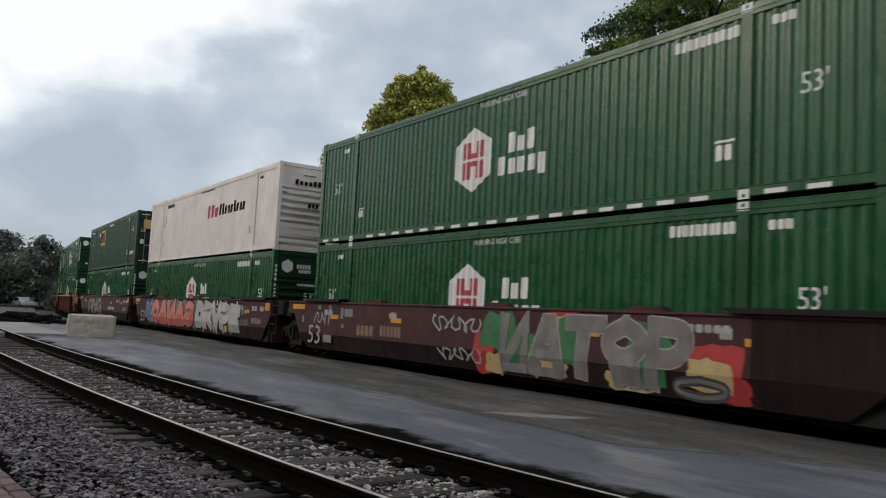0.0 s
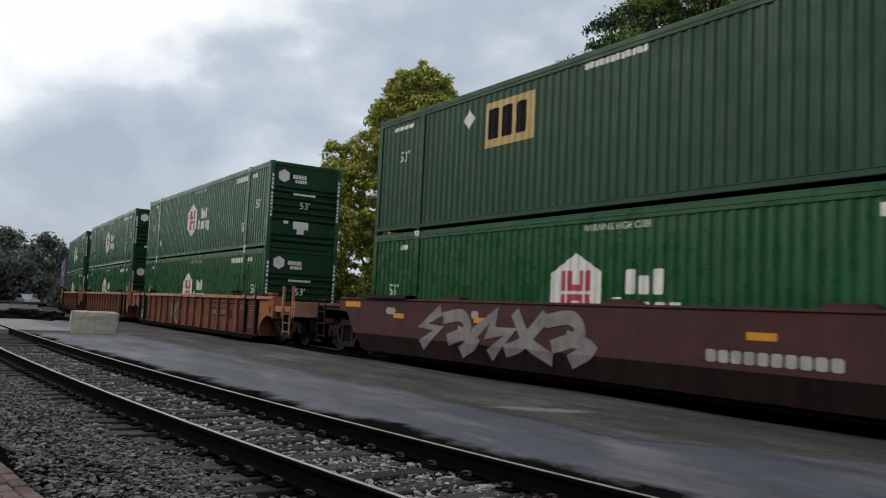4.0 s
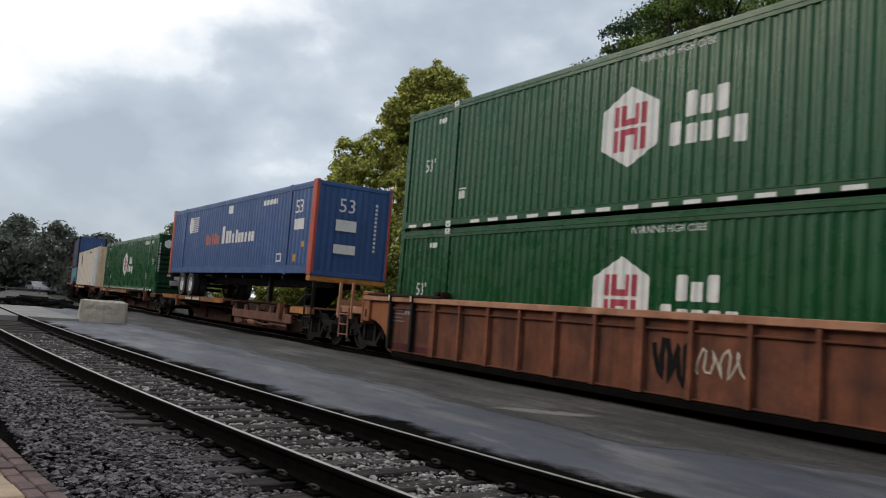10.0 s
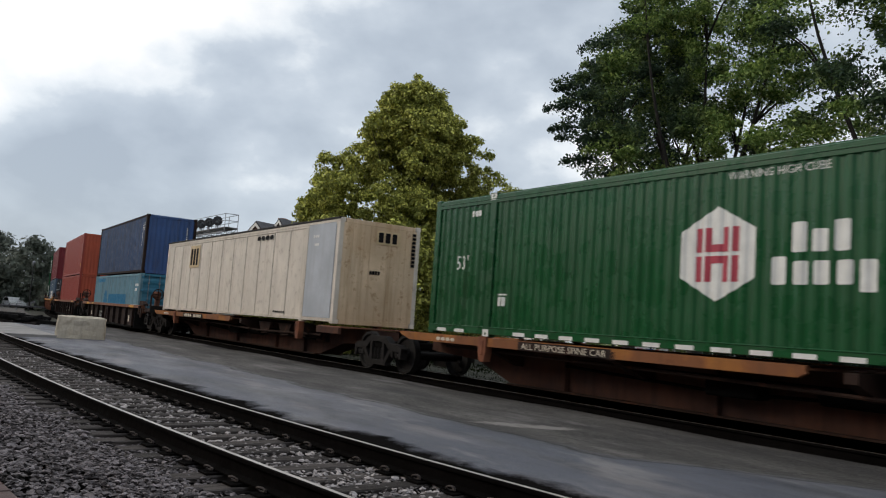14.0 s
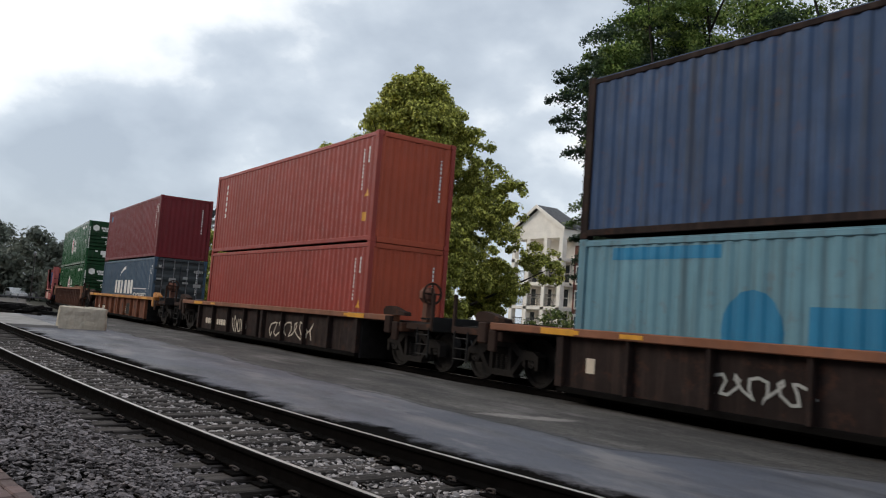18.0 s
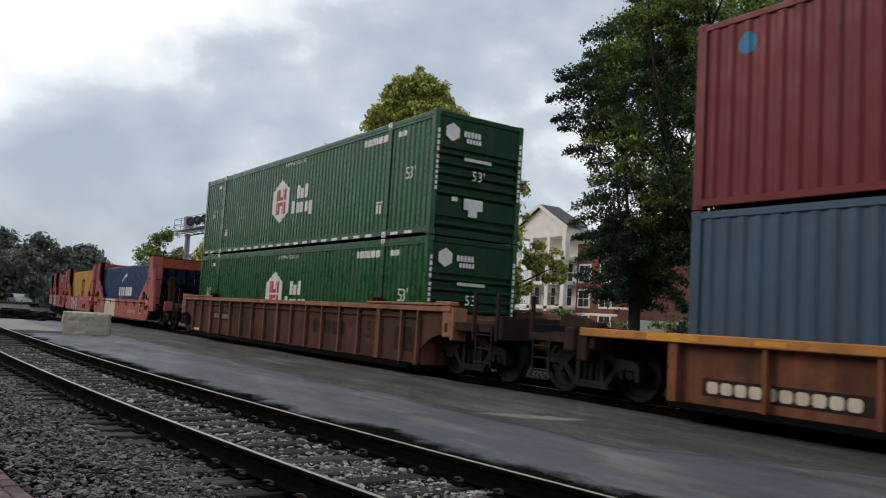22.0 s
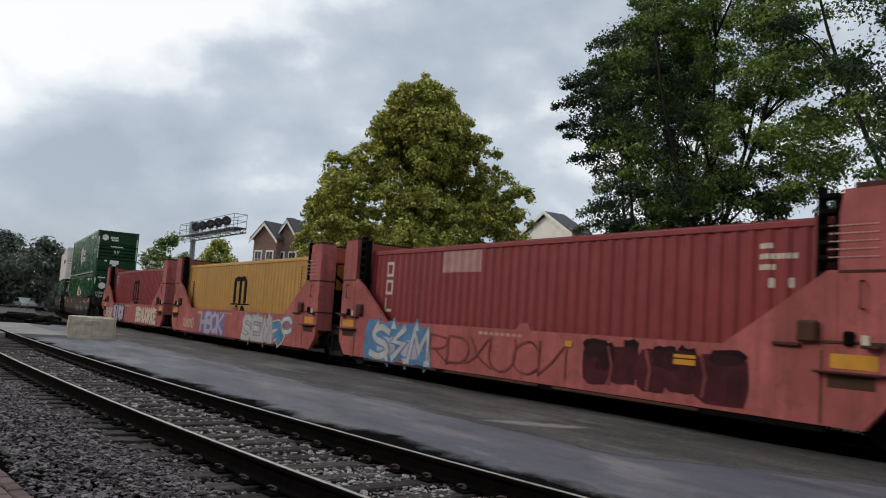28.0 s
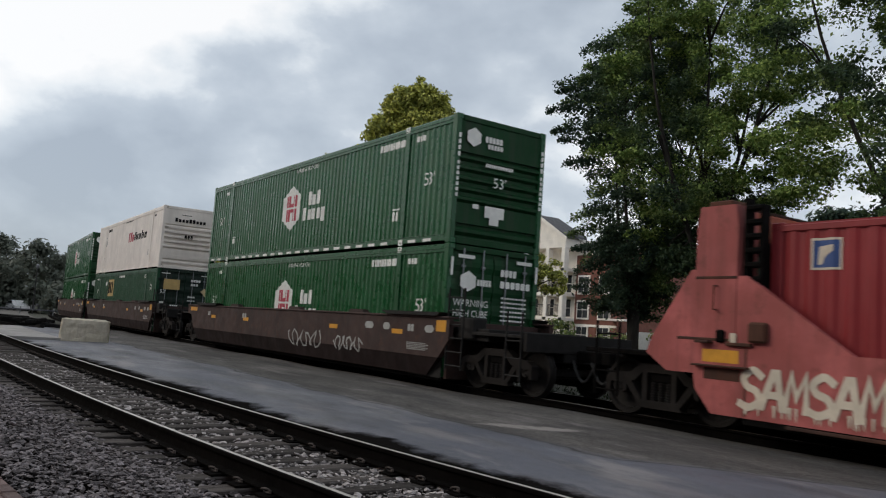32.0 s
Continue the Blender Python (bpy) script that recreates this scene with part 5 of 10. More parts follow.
MAROON_DARK = shade("sooty_brown_car", (0.040, 0.024, 0.022), spec=0.2, second=(0.075, 0.045, 0.04), second_scale=1.4, second_amount=0.5, second_edge=0.1, rough=0.7, var=0.3, scale=0.9, streak=0.5, streak_color=(0.03, 0.025, 0.024), rust=0.2, bump=0.12, per_object=0.1)
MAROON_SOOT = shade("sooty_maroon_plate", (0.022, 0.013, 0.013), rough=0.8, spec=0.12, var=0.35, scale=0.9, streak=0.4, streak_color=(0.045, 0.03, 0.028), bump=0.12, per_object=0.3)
# besides its dirt, the plate carries the shade between the ribs in its colour
CAR_PLATE = shade("dirty_shaded_orange_plate", (0.205, 0.076, 0.042), spec=0.15, second=(0.075, 0.037, 0.029), second_scale=1.3, second_amount=0.9, second_edge=0.16, rough=0.8, var=0.5, scale=1.0, streak=0.6, streak_color=(0.05, 0.026, 0.02), rust=0.35, bump=0.15, per_object=0.08)
CAR_ORANGE = shade("faded_orange_car", (0.27, 0.100, 0.052), spec=0.2, second=(0.115, 0.042, 0.026), second_scale=1.2, second_amount=0.7, second_edge=0.08, rough=0.75, var=0.25, scale=1.0, streak=0.55, streak_color=(0.085, 0.038, 0.028), rust=0.35, bump=0.15, per_object=0.08)
# light falling on the chord is put into this brighter, rusty orange
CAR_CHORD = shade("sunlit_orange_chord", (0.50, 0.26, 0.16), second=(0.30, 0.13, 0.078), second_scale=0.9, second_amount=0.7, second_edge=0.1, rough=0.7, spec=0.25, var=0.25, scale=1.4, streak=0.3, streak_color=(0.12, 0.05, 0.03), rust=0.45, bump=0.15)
CAR_AMBER = shade("chipped_amber_paint", (0.46, 0.19, 0.035), rough=0.7, var=0.25, scale=1.5, streak=0.4, streak_color=(0.15, 0.06, 0.03), rust=0.4, bump=0.15)
CAR_BROWN = shade("rusty_brown_car", (0.195, 0.092, 0.066), spec=0.15, second=(0.10, 0.052, 0.038), second_scale=1.2, second_amount=0.7, second_edge=0.1, rough=0.8, var=0.28, scale=1.0, streak=0.5, streak_color=(0.05, 0.03, 0.026), rust=0.5, rust_color=(0.2, 0.075, 0.03), bump=0.2)
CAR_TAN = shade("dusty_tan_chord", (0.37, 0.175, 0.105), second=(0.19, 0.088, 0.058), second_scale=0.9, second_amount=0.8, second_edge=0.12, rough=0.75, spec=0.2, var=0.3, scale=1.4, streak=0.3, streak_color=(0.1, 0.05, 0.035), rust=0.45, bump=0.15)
TRUCK_CAST = shade("dusty_truck_casting", (0.019, 0.0165, 0.0155), rough=0.8, spec=0.12, var=0.35, scale=3, bump=0.2, per_object=0.2)
CAR_FRESH = shade("bright_orange_casting", (0.36, 0.135, 0.055), second=(0.22, 0.08, 0.04), second_scale=1.5, second_amount=0.7, second_edge=0.12, rough=0.7, spec=0.2, var=0.25, scale=1.5, streak=0.4, streak_color=(0.12, 0.05, 0.03), rust=0.35, bump=0.15, per_object=0.1)
BEAM_RED = shade("rusty_orange_red_beam", (0.37, 0.085, 0.045), second=(0.20, 0.06, 0.035), second_scale=1.3, second_amount=0.7, second_edge=0.12, rough=0.7, spec=0.2, var=0.3, scale=1.2, streak=0.4, streak_color=(0.10, 0.04, 0.03), rust=0.4, bump=0.12)
DECK_AMBER = shade("amber_deck_edge", (0.36, 0.145, 0.040), second=(0.20, 0.08, 0.038), second_scale=0.8, second_amount=0.9, second_edge=0.06, rough=0.75, spec=0.2, var=0.25, scale=1.5, streak=0.4, streak_color=(0.10, 0.05, 0.03), rust=0.4, bump=0.15)
CAR_RUST = shade("dark_rusty_beam", (0.034, 0.020, 0.016), spec=0.12, rough=0.85, var=0.35, scale=1.0, streak=0.4, streak_color=(0.02, 0.015, 0.013), rust=0.4, bump=0.2)
CAR_BROWN2 = shade("dark_brown_plate", (0.058, 0.034, 0.029), spec=0.12, second=(0.115, 0.048, 0.028), second_scale=1.1, second_amount=0.6, second_edge=0.14, rough=0.8, var=0.35, scale=1.0, streak=0.5, streak_color=(0.025, 0.018, 0.016), rust=0.3, bump=0.2)
PANEL_BLACK = shade("faded_black_panel", (0.022, 0.021, 0.022), second=(0.045, 0.035, 0.033), second_scale=2.0, second_amount=0.6, second_edge=0.12, spec=0.15, rough=0.75, var=0.35, scale=1.5, streak=0.4, streak_color=(0.06, 0.04, 0.035), bump=0.1)
PANEL_WINE = shade("faded_wine_band", (0.085, 0.022, 0.024), spec=0.15, rough=0.8, var=0.35, scale=1.5, streak=0.5, streak_color=(0.04, 0.02, 0.02), bump=0.1)
CAR_SOOT = shade("sooty_black_car", (0.022, 0.015, 0.014), spec=0.12, rough=0.8, var=0.35, scale=1.2, streak=0.4, streak_color=(0.075, 0.05, 0.04), rust=0.2, bump=0.2)
SALMON = shade("faded_salmon_car", (0.43, 0.120, 0.115), second=(0.29, 0.078, 0.070), second_scale=1.1, second_amount=0.65, second_edge=0.07, rough=0.7, spec=0.2, var=0.3, scale=0.9, streak=0.55, streak_color=(0.15, 0.055, 0.048), rust=0.32, rust_color=(0.12, 0.05, 0.04), bump=0.1, per_object=0.06)
SALMON_PALE = shade("faint_pink_stencil", (0.50, 0.27, 0.24), rough=0.7, var=0.3, scale=4, bump=0, streak=0.3)
GRIME = shade("greasy_running_gear", (0.0055, 0.005, 0.0048), spec=0.04, rough=0.85, var=0.4, scale=4, bump=0.2)
WHEEL_STEEL = shade("wheel_steel", (0.010, 0.0088, 0.0085), rough=0.75, spec=0.2, metal=0.0, var=0.3, scale=4, bump=0.1)
BLACK_STEEL = shade("black_steel", (0.012, 0.0112, 0.011), spec=0.2, rough=0.7, var=0.3, scale=2, bump=0.1)
DECAL_WHITE = shade("worn_white_marking", (0.74, 0.74, 0.71), rough=0.6, var=0.12, scale=4, bump=0, streak=0.12, streak_color=(0.4, 0.4, 0.38))
DECAL_RED = shade("red_marking", (0.42, 0.045, 0.075), rough=0.6, var=0.12, scale=4, bump=0)
DECAL_BLACK = shade("black_marking", (0.010, 0.0095, 0.010), spec=0.08, rough=0.7, var=0.2, scale=4, bump=0)
DECAL_YELLOW = shade("amber_reflector", (0.62, 0.29, 0.02), rough=0.45, var=0.15, scale=6, bump=0)
DECAL_GOLD = shade("gold_marking", (0.52, 0.36, 0.14), rough=0.6, var=0.15, scale=4, bump=0)
FADED_GOLD = shade("faded_gold_stencil", (0.20, 0.125, 0.085), rough=0.7, var=0.3, scale=4, bump=0, streak=0.3)
DECAL_TAN = shade("tan_patch", (0.58, 0.44, 0.25), rough=0.6, var=0.15, scale=2, bump=0, streak=0.3, streak_color=(0.3, 0.22, 0.12))
DECAL_ORANGE = shade("orange_marking", (0.50, 0.14, 0.05), rough=0.6, var=0.12, scale=4, bump=0)
DECAL_BLUE = shade("blue_marking", (0.03, 0.07, 0.22), rough=0.6, var=0.15, scale=4, bump=0)
SPRAY_PINK = shade("coral_spray_paint", (0.60, 0.20, 0.16), rough=0.6, var=0.15, scale=3, bump=0, streak=0.15, streak_color=(0.35, 0.12, 0.1))
SPRAY_CREAM = shade("cream_spray_paint", (0.60, 0.53, 0.43), rough=0.7, var=0.2, scale=3, bump=0, streak=0.2, streak_color=(0.35, 0.22, 0.18))
SPRAY_ASH = shade("ash_grey_spray_paint", (0.43, 0.405, 0.385), rough=0.6, var=0.3, scale=3, bump=0, streak=0.3)
SPRAY_GREY = shade("silver_spray_paint", (0.36, 0.37, 0.36), rough=0.5, var=0.25, scale=3, bump=0, streak=0.2)
SPRAY_GREEN = shade("green_spray_paint", (0.03, 0.15, 0.055), rough=0.6, var=0.25, scale=3, bump=0)
SPRAY_TEAL = shade("teal_spray_paint", (0.07, 0.17, 0.19), rough=0.6, var=0.25, scale=3, bump=0)
SPRAY_BLUE = shade("blue_spray_paint", (0.06, 0.20, 0.38), rough=0.6, var=0.25, scale=3, bump=0)
SPRAY_PURPLE = shade("violet_spray_paint", (0.16, 0.12, 0.30), rough=0.6, var=0.25, scale=3, bump=0)
SPRAY_PLUM = shade("dark_plum_spray_paint", (0.020, 0.008, 0.011), spec=0.1, rough=0.7, var=0.4, scale=2, bump=0)
SPRAY_RED = shade("red_spray_paint", (0.40, 0.03, 0.03), rough=0.6, var=0.25, scale=3, bump=0)
SPRAY_CORAL = shade("deep_coral_spray_paint", (0.46, 0.12, 0.10), rough=0.6, var=0.15, scale=3, bump=0)
SPRAY_SAND = shade("sand_yellow_spray_paint", (0.50, 0.38, 0.17), rough=0.6, var=0.25, scale=3, bump=0)
SPRAY_STEEL = shade("steel_grey_spray_paint", (0.19, 0.178, 0.17), rough=0.5, var=0.35, scale=2, bump=0, streak=0.25)
SPRAY_SMOKE = shade("smoke_spray_paint", (0.05, 0.05, 0.05), rough=0.7, var=0.3, scale=3, bump=0)
SPRAY_PALE = shade("pale_silver_spray_paint", (0.50, 0.49, 0.475), second=(0.33, 0.325, 0.32), second_scale=2.0, second_amount=0.6, second_edge=0.1, rough=0.55, var=0.2, scale=3, bump=0, streak=0.15, streak_color=(0.3, 0.3, 0.3))
SPRAY_DULL = shade("dull_silver_spray_paint", (0.21, 0.21, 0.215), rough=0.6, var=0.3, scale=3, bump=0, streak=0.3)
SPRAY_WINE = shade("wine_spray_paint", (0.070, 0.016, 0.022), spec=0.12, rough=0.7, var=0.4, scale=2, bump=0)
SPRAY_LILAC = shade("lilac_spray_paint", (0.40, 0.36, 0.46), rough=0.6, var=0.2, scale=3, bump=0)
WORN_BLACK = shade("worn_black_spray", (0.030, 0.020, 0.018), second=(0.11, 0.045, 0.028), second_scale=3.0, second_amount=0.8, second_edge=0.1, spec=0.1, rough=0.8, var=0.4, scale=3, bump=0)
PINK_PATCH = shade("greyish_pink_patch", (0.42, 0.22, 0.21), rough=0.7, var=0.2, scale=3, bump=0, streak=0.3, streak_color=(0.3, 0.12, 0.12))
FADED_WINE = shade("faded_wine_spray", (0.15, 0.04, 0.045), second=(0.30, 0.09, 0.085), second_scale=2.0, second_amount=0.7, second_edge=0.12, spec=0.12, rough=0.8, var=0.3, scale=3, bump=0)
PATCH_GREEN = shade("weathered_green_patch", (0.050, 0.075, 0.045), second=(0.15, 0.058, 0.034), second_scale=2.2, second_amount=0.85, second_edge=0.12, spec=0.1, rough=0.8, var=0.4, scale=2, bump=0.05)
WOOD_DECK = shade("orange_deck_edge", (0.20, 0.075, 0.036), rough=0.75, var=0.25, scale=1.2, streak=0.4, streak_color=(0.12, 0.05, 0.03), rust=0.35, bump=0.15)


# ---- flat markings ----
TEXT = {}


def text_tris(body):
    """Triangles of a line of writing, one unit high, starting at the origin."""
    if body not in TEXT:
        cu = bpy.data.curves.new("writing", "FONT")
        cu.body, cu.size, cu.resolution_u = body, 1.0, 2
        ob = new("writing", cu)
        me = bpy.data.meshes.new_from_object(ob.evaluated_get(bpy.context.evaluated_depsgraph_get()))
        me.calc_loop_triangles()
        v = [(p.co.x, p.co.y) for p in me.vertices]
        TEXT[body] = [[v[i] for i in t.vertices] for t in me.loop_triangles], max(p[0] for p in v), max(p[1] for p in v)
        bpy.data.objects.remove(ob)
        bpy.data.meshes.remove(me)
        bpy.data.curves.remove(cu)
    return TEXT[body]


def clip_slab(poly, a, b):
    """The part of a convex outline between x = a and x = b."""
    for side, limit in ((1, a), (-1, b)):
        out = []
        for (x0, z0), (x1, z1) in zip(poly, poly[1:] + poly[:1]):
            in0, in1 = side * (x0 - limit) >= 0, side * (x1 - limit) >= 0
            if in0:
                out.append((x0, z0))
            if in0 != in1:
                k = (limit - x0) / (x1 - x0)
                out.append((limit, z0 + k * (z1 - z0)))
        poly = out
        if len(poly) < 3:
            return []
    return poly


def welded(g):
    """The same mesh with vertices that fall together made one."""
    seen, new_index, out = {}, [], Geo()
    for p in g.v:
        key = (round(p[0], 4), round(p[1], 4), round(p[2], 4))
        if key not in seen:
            seen[key] = len(out.v)
            out.v.append(p)
        new_index.append(seen[key])
    for f in g.f:
        q = []
        for i in f:
            if new_index[i] not in q:
                q.append(new_index[i])
        if len(q) > 2:
            out.f.append(tuple(q))
    return out


class Marks:
    """Painted shapes on a wall. wall: breaks along the wall and depth there; side 'y' (near side) or 'x' (leading end)."""

    def __init__(self, place, breaks=None, side="y", lift=0.004):
        self.place, self.breaks, self.side, self.lift, self.fold = place, breaks, side, lift, None
        self.geo, self.pieces, self.deep, self.small = Geo(), [], 0, set()

    def poly(self, pts):
        if self.fold is not None and min(p[1] for p in pts) < self.fold - 1e-4 and max(p[1] for p in pts) > self.fold + 1e-4:
            # a wall that bends along a level line: one half above it, one below
            self.deep += 1
            for a, b in ((-50.0, self.fold), (self.fold, 50.0)):
                q = clip_slab([(z, x) for x, z in pts], a, b)
                if len(q) > 2:
                    self.poly([(x, z) for z, x in q])
            self.deep -= 1
            return self if self.deep else self.cut()
        breaks = self.breaks or [-1e3, 1e3]
        lo, hi = min(p[0] for p in pts), max(p[0] for p in pts)
        for a, b in zip(breaks, breaks[1:]):
            if b <= lo or a >= hi:
                continue
            q = clip_slab([tuple(p) for p in pts], a, b) if self.breaks else pts
            if len(q) > 2:
                eps = 1e-6
                v = []
                for x, z in q:
                    d = self.place(min(max(x, a + eps), b - eps), z) if callable(self.place) else self.place
                    v.append((x, d - self.lift, z) if self.side == "y" else (d + self.lift, x, z))
                self.geo.add(v, [tuple(range(len(v)))])
        return self if self.deep else self.cut()

    def group_begin(self):
        self.deep += 1
        return self

    def group_end(self):
        self.deep -= 1
        return self if self.deep else self.cut()

    def rect(self, x0, x1, z0, z1):
        return self.poly([(x0, z0), (x1, z0), (x1, z1), (x0, z1)])

    def ring(self, x0, x1, z0, z1, t):
        return self.group_begin().rect(x0, x1, z0, z0 + t).rect(x0, x1, z1 - t, z1).rect(x0, x0 + t, z0 + t, z1 - t).rect(x1 - t, x1, z0 + t, z1 - t).group_end()

    def lettering(self, body, x, z, height, width=None):
        tris, w, h = text_tris(body)
        self.small.add(len(self.pieces))
        sx = (width / w) if width else height / h
        self.group_begin()
        for t in tris:
            self.poly([(x + p[0] * sx, z + p[1] * height / h) for p in t])
        return self.group_end()

    def bars(self, x0, x1, z0, z1, n, seed=1):
        """A word that stays plain: one block for each of its n letters."""
        w = (x1 - x0) / n
        self.small.add(len(self.pieces))
        self.group_begin()
        for k in range(n):
            a, b = x0 + w * k, x0 + w * (k + 0.82)
            c = (b - a) * 0.18
            self.poly([(a, z0 + c), (a + c, z0), (b - c, z0), (b, z0 + c), (b, z1 - c), (b - c, z1), (a + c, z1), (a, z1 - c)])
        return self.group_end()

    def letters(self, x0, x1, z0, z1, n, seed=1, stroke=0.3, slant=0.0, heights=None):
        """A word kept as plain blocks, one for each letter, some lower than others."""
        rng = random.Random(seed)
        w = (x1 - x0) / n
        h = z1 - z0
        for k in range(n):
            a, b = x0 + w * (k + 0.06), x0 + w * (k + 0.88)
            lo, hi = z0, z1 if (k == 0 or rng.random() < 0.3) else z0 + h * 0.74
            if heights:
                lo, hi = z0 + h * heights[k][0], z0 + h * heights[k][1]
            b = a + (b - a) * 0.86
            r = (b - a) * 0.10
            self.poly([(x + slant * (z - z0), z) for x, z in ((a, lo + r), (a + r, lo), (b - r, lo), (b, lo + r), (b, hi - r), (b - r, hi), (a + r, hi), (a, hi - r))])
        return self

    def cut(self):
        """Ends a piece: what was drawn so far becomes an object of its own."""
        self.pieces.append(self.geo)
        self.geo = Geo()
        return self

    def add_to(self, parent, name, material, label="", joined=False):
        """Adds each piece under parent; joined marks, too small to pick apart, stay one part."""
        if joined:
            whole = Geo()
            for g in self.pieces:
                whole.add(g.v, g.f)
            if whole.v:
                part(name, whole.mesh(name, material, fix=False), None, parent, label)["kind"] = "stuff"
            return
        for k, g in enumerate(self.pieces + [self.geo]):
            if g.v:
                g = welded(g)
                ob = part(name, g.mesh(name, material, fix=False), None, parent, label)
                if k in self.small:
                    ob["kind"] = "stuff"


def hexagon(cx, cz, w, h):
    return [(cx, cz - h / 2), (cx + w / 2, cz - h / 4), (cx + w / 2, cz + h / 4), (cx, cz + h / 2), (cx - w / 2, cz + h / 4), (cx - w / 2, cz - h / 4)]


# ---- containers ----
WAVE = 0.215


def wave_points(x0, x1, depth, pitch=WAVE, outer=0.26):
    """Breaks of a corrugated sheet: (along, depth)."""
    n = max(1, round((x1 - x0) / pitch))
    p = (x1 - x0) / n
    pts = [(x0, depth)]
    for k in range(n):
        a = x0 + k * p
        pts += [(a + p * 0.13, depth), (a + p * 0.37, 0), (a + p * (0.37 + outer), 0), (a + p * (0.61 + outer), depth)]
    pts.append((x1, depth))
    return [q for i, q in enumerate(pts) if i == 0 or q[0] > pts[i - 1][0] + 1e-5]


def corrugated(x0, x1, z0, z1, y, depth, sign, pitch, outer=0.26):
    """A side sheet in the plane y that bulges to the sign side."""
    pts = wave_points(x0, x1, depth, pitch, outer)
    g = Geo()
    for a, d in pts:
        g.v += [(a, y - sign * d, z0), (a, y - sign * d, z1)]
    g.f = [(2 * i, 2 * i + 2, 2 * i + 3, 2 * i + 1) for i in range(len(pts) - 1)]
    return g


def ribbed_end(x, y0, y1, z0, z1, n, depth, sign):
    """An end wall with level ribs."""
    pts = wave_points(z0, z1, depth, (z1 - z0) / n, 0.2)
    g = Geo()
    for a, d in pts:
        g.v += [(x - sign * d, y0, a), (x - sign * d, y1, a)]
    g.f = [(2 * i, 2 * i + 1, 2 * i + 3, 2 * i + 2) for i in range(len(pts) - 1)]
    return g


class Box:
    """One shipping container, its origin at the middle of its base, its leading end towards +x."""

    def __init__(self, label, length=16.154, height=2.896, width=2.591, body=None, frame_mat=None, end_mat=None, posts=True, doors=False,
                 pitch=WAVE, depth=0.023, tape=False, smooth=False, end_ribs=9, rail=0.16, name="shipping_container", group="containers on the train", outer=0.26):
        self.L, self.H, self.W = length, height, width
        L, H, W = length, height, width
        fm = frame_mat or body
        em = end_mat or body
        ob = self.ob = thing(name, label, "container", group=group)
        key = (L, H, W)
        hl, hw = L / 2, W / 2
        post_x = [hl - 0.09, -hl + 0.09] + ([6.02, -6.02] if posts else [])
        for x in post_x:
            inner = abs(x) < hl - 0.5
            for s in (-1, 1):
                half = 0.09 if not inner else 0.10
                y0, y1 = (-hw, -hw + 0.13) if s < 0 else (hw - 0.13, hw)
                part("corner_post" if not inner else "stacking_post",
                     shared(("post", key, x, s, fm.name), lambda: Geo().cbox(x - half, x + half, y0 - (0.004 if inner else 0), y1 + (0.004 if inner else 0), 0.0, H + (0.004 if inner else 0), 0.012).mesh("corner_post", fm)), None, ob)
        for x in post_x:
            for s in (-1, 1):
                for z in (0.0, H - 0.118):
                    c = shared(("cast", fm.name, abs(x) < hl - 0.5), lambda: Geo().cbox(-0.094, 0.094, -0.086, 0.086, -0.003, 0.122, 0.014).disc((0, -0.084, 0.06), "y", 0.03, 0.016, 10).mesh("corner_casting", fm))
                    part("corner_casting", c, None, ob, at=Matrix.Translation((x, s * (hw - 0.083), z)))
        for s in (-1, 1):
            a, b = sorted((s * hw, s * (hw - 0.07)))
            part("bottom_rail", shared(("brail", key, s, rail, fm.name), lambda: Geo().cbox(-hl + 0.16, hl - 0.16, a, b, 0.045, rail, 0.01).mesh("bottom_rail", fm)), None, ob)
            part("top_rail", shared(("trail", key, s, fm.name), lambda: Geo().cbox(-hl + 0.16, hl - 0.16, a, b, H - (0.205 if posts else 0.13), H - 0.034, 0.012).mesh("top_rail", fm)), None, ob)
            if posts:
                # folded lips along the rails
                a2, b2 = sorted((s * (hw + 0.010), s * (hw - 0.02)))
                part("rail_lip", shared(("lip", key, s, rail, fm.name), lambda: Geo().cbox(-hl + 0.19, hl - 0.19, a2, b2, H - 0.128, H - 0.108, 0.004).mesh("rail_lip", fm)), None, ob)
                part("rail_lip", shared(("lip2", key, s, rail, fm.name), lambda: Geo().cbox(-hl + 0.19, hl - 0.19, a2, b2, rail - 0.022, rail - 0.004, 0.004).mesh("rail_lip", fm)), None, ob)
        spans = [(-hl + 0.18, -6.12), (-5.92, 5.92), (6.12, hl - 0.18)] if posts else [(-hl + 0.18, hl - 0.18)]
        self.wall = -hw + 0.012
        self.breaks, depths = [], []
        for a, b in spans:
            for s in (-1, 1):
                if smooth:
                    me = shared(("flat", key, a, s, body.name), lambda: self.plate(a, b, rail, H - 0.11, s * (hw - 0.02), s).mesh("side_panel", body))
                else:
                    me = shared(("corr", key, a, s, body.name, pitch, rail, depth), lambda: corrugated(a, b, rail - 0.01, H - 0.1, s * (hw - 0.012), depth, s, pitch, outer).mesh("side_panel", body, fix=False))
                part("side_panel", me, None, ob)
            pts = [(a, 0), (b, 0)] if smooth else wave_points(a, b, depth, pitch, outer)
            self.breaks += [q[0] for q in pts]
            depths += [q[1] for q in pts]
        self.depth_at = lambda x, z: self.wall + float(np.interp(x, self.breaks, depths))
        part("roof", shared(("roof", key, body.name), lambda: self.roof().mesh("roof", body)), None, ob)
        part("floor", shared(("floor", key), lambda: Geo().box(-hl + 0.1, hl - 0.1, -hw + 0.06, hw - 0.06, 0.09, 0.15).mesh("floor", GRIME)), None, ob)
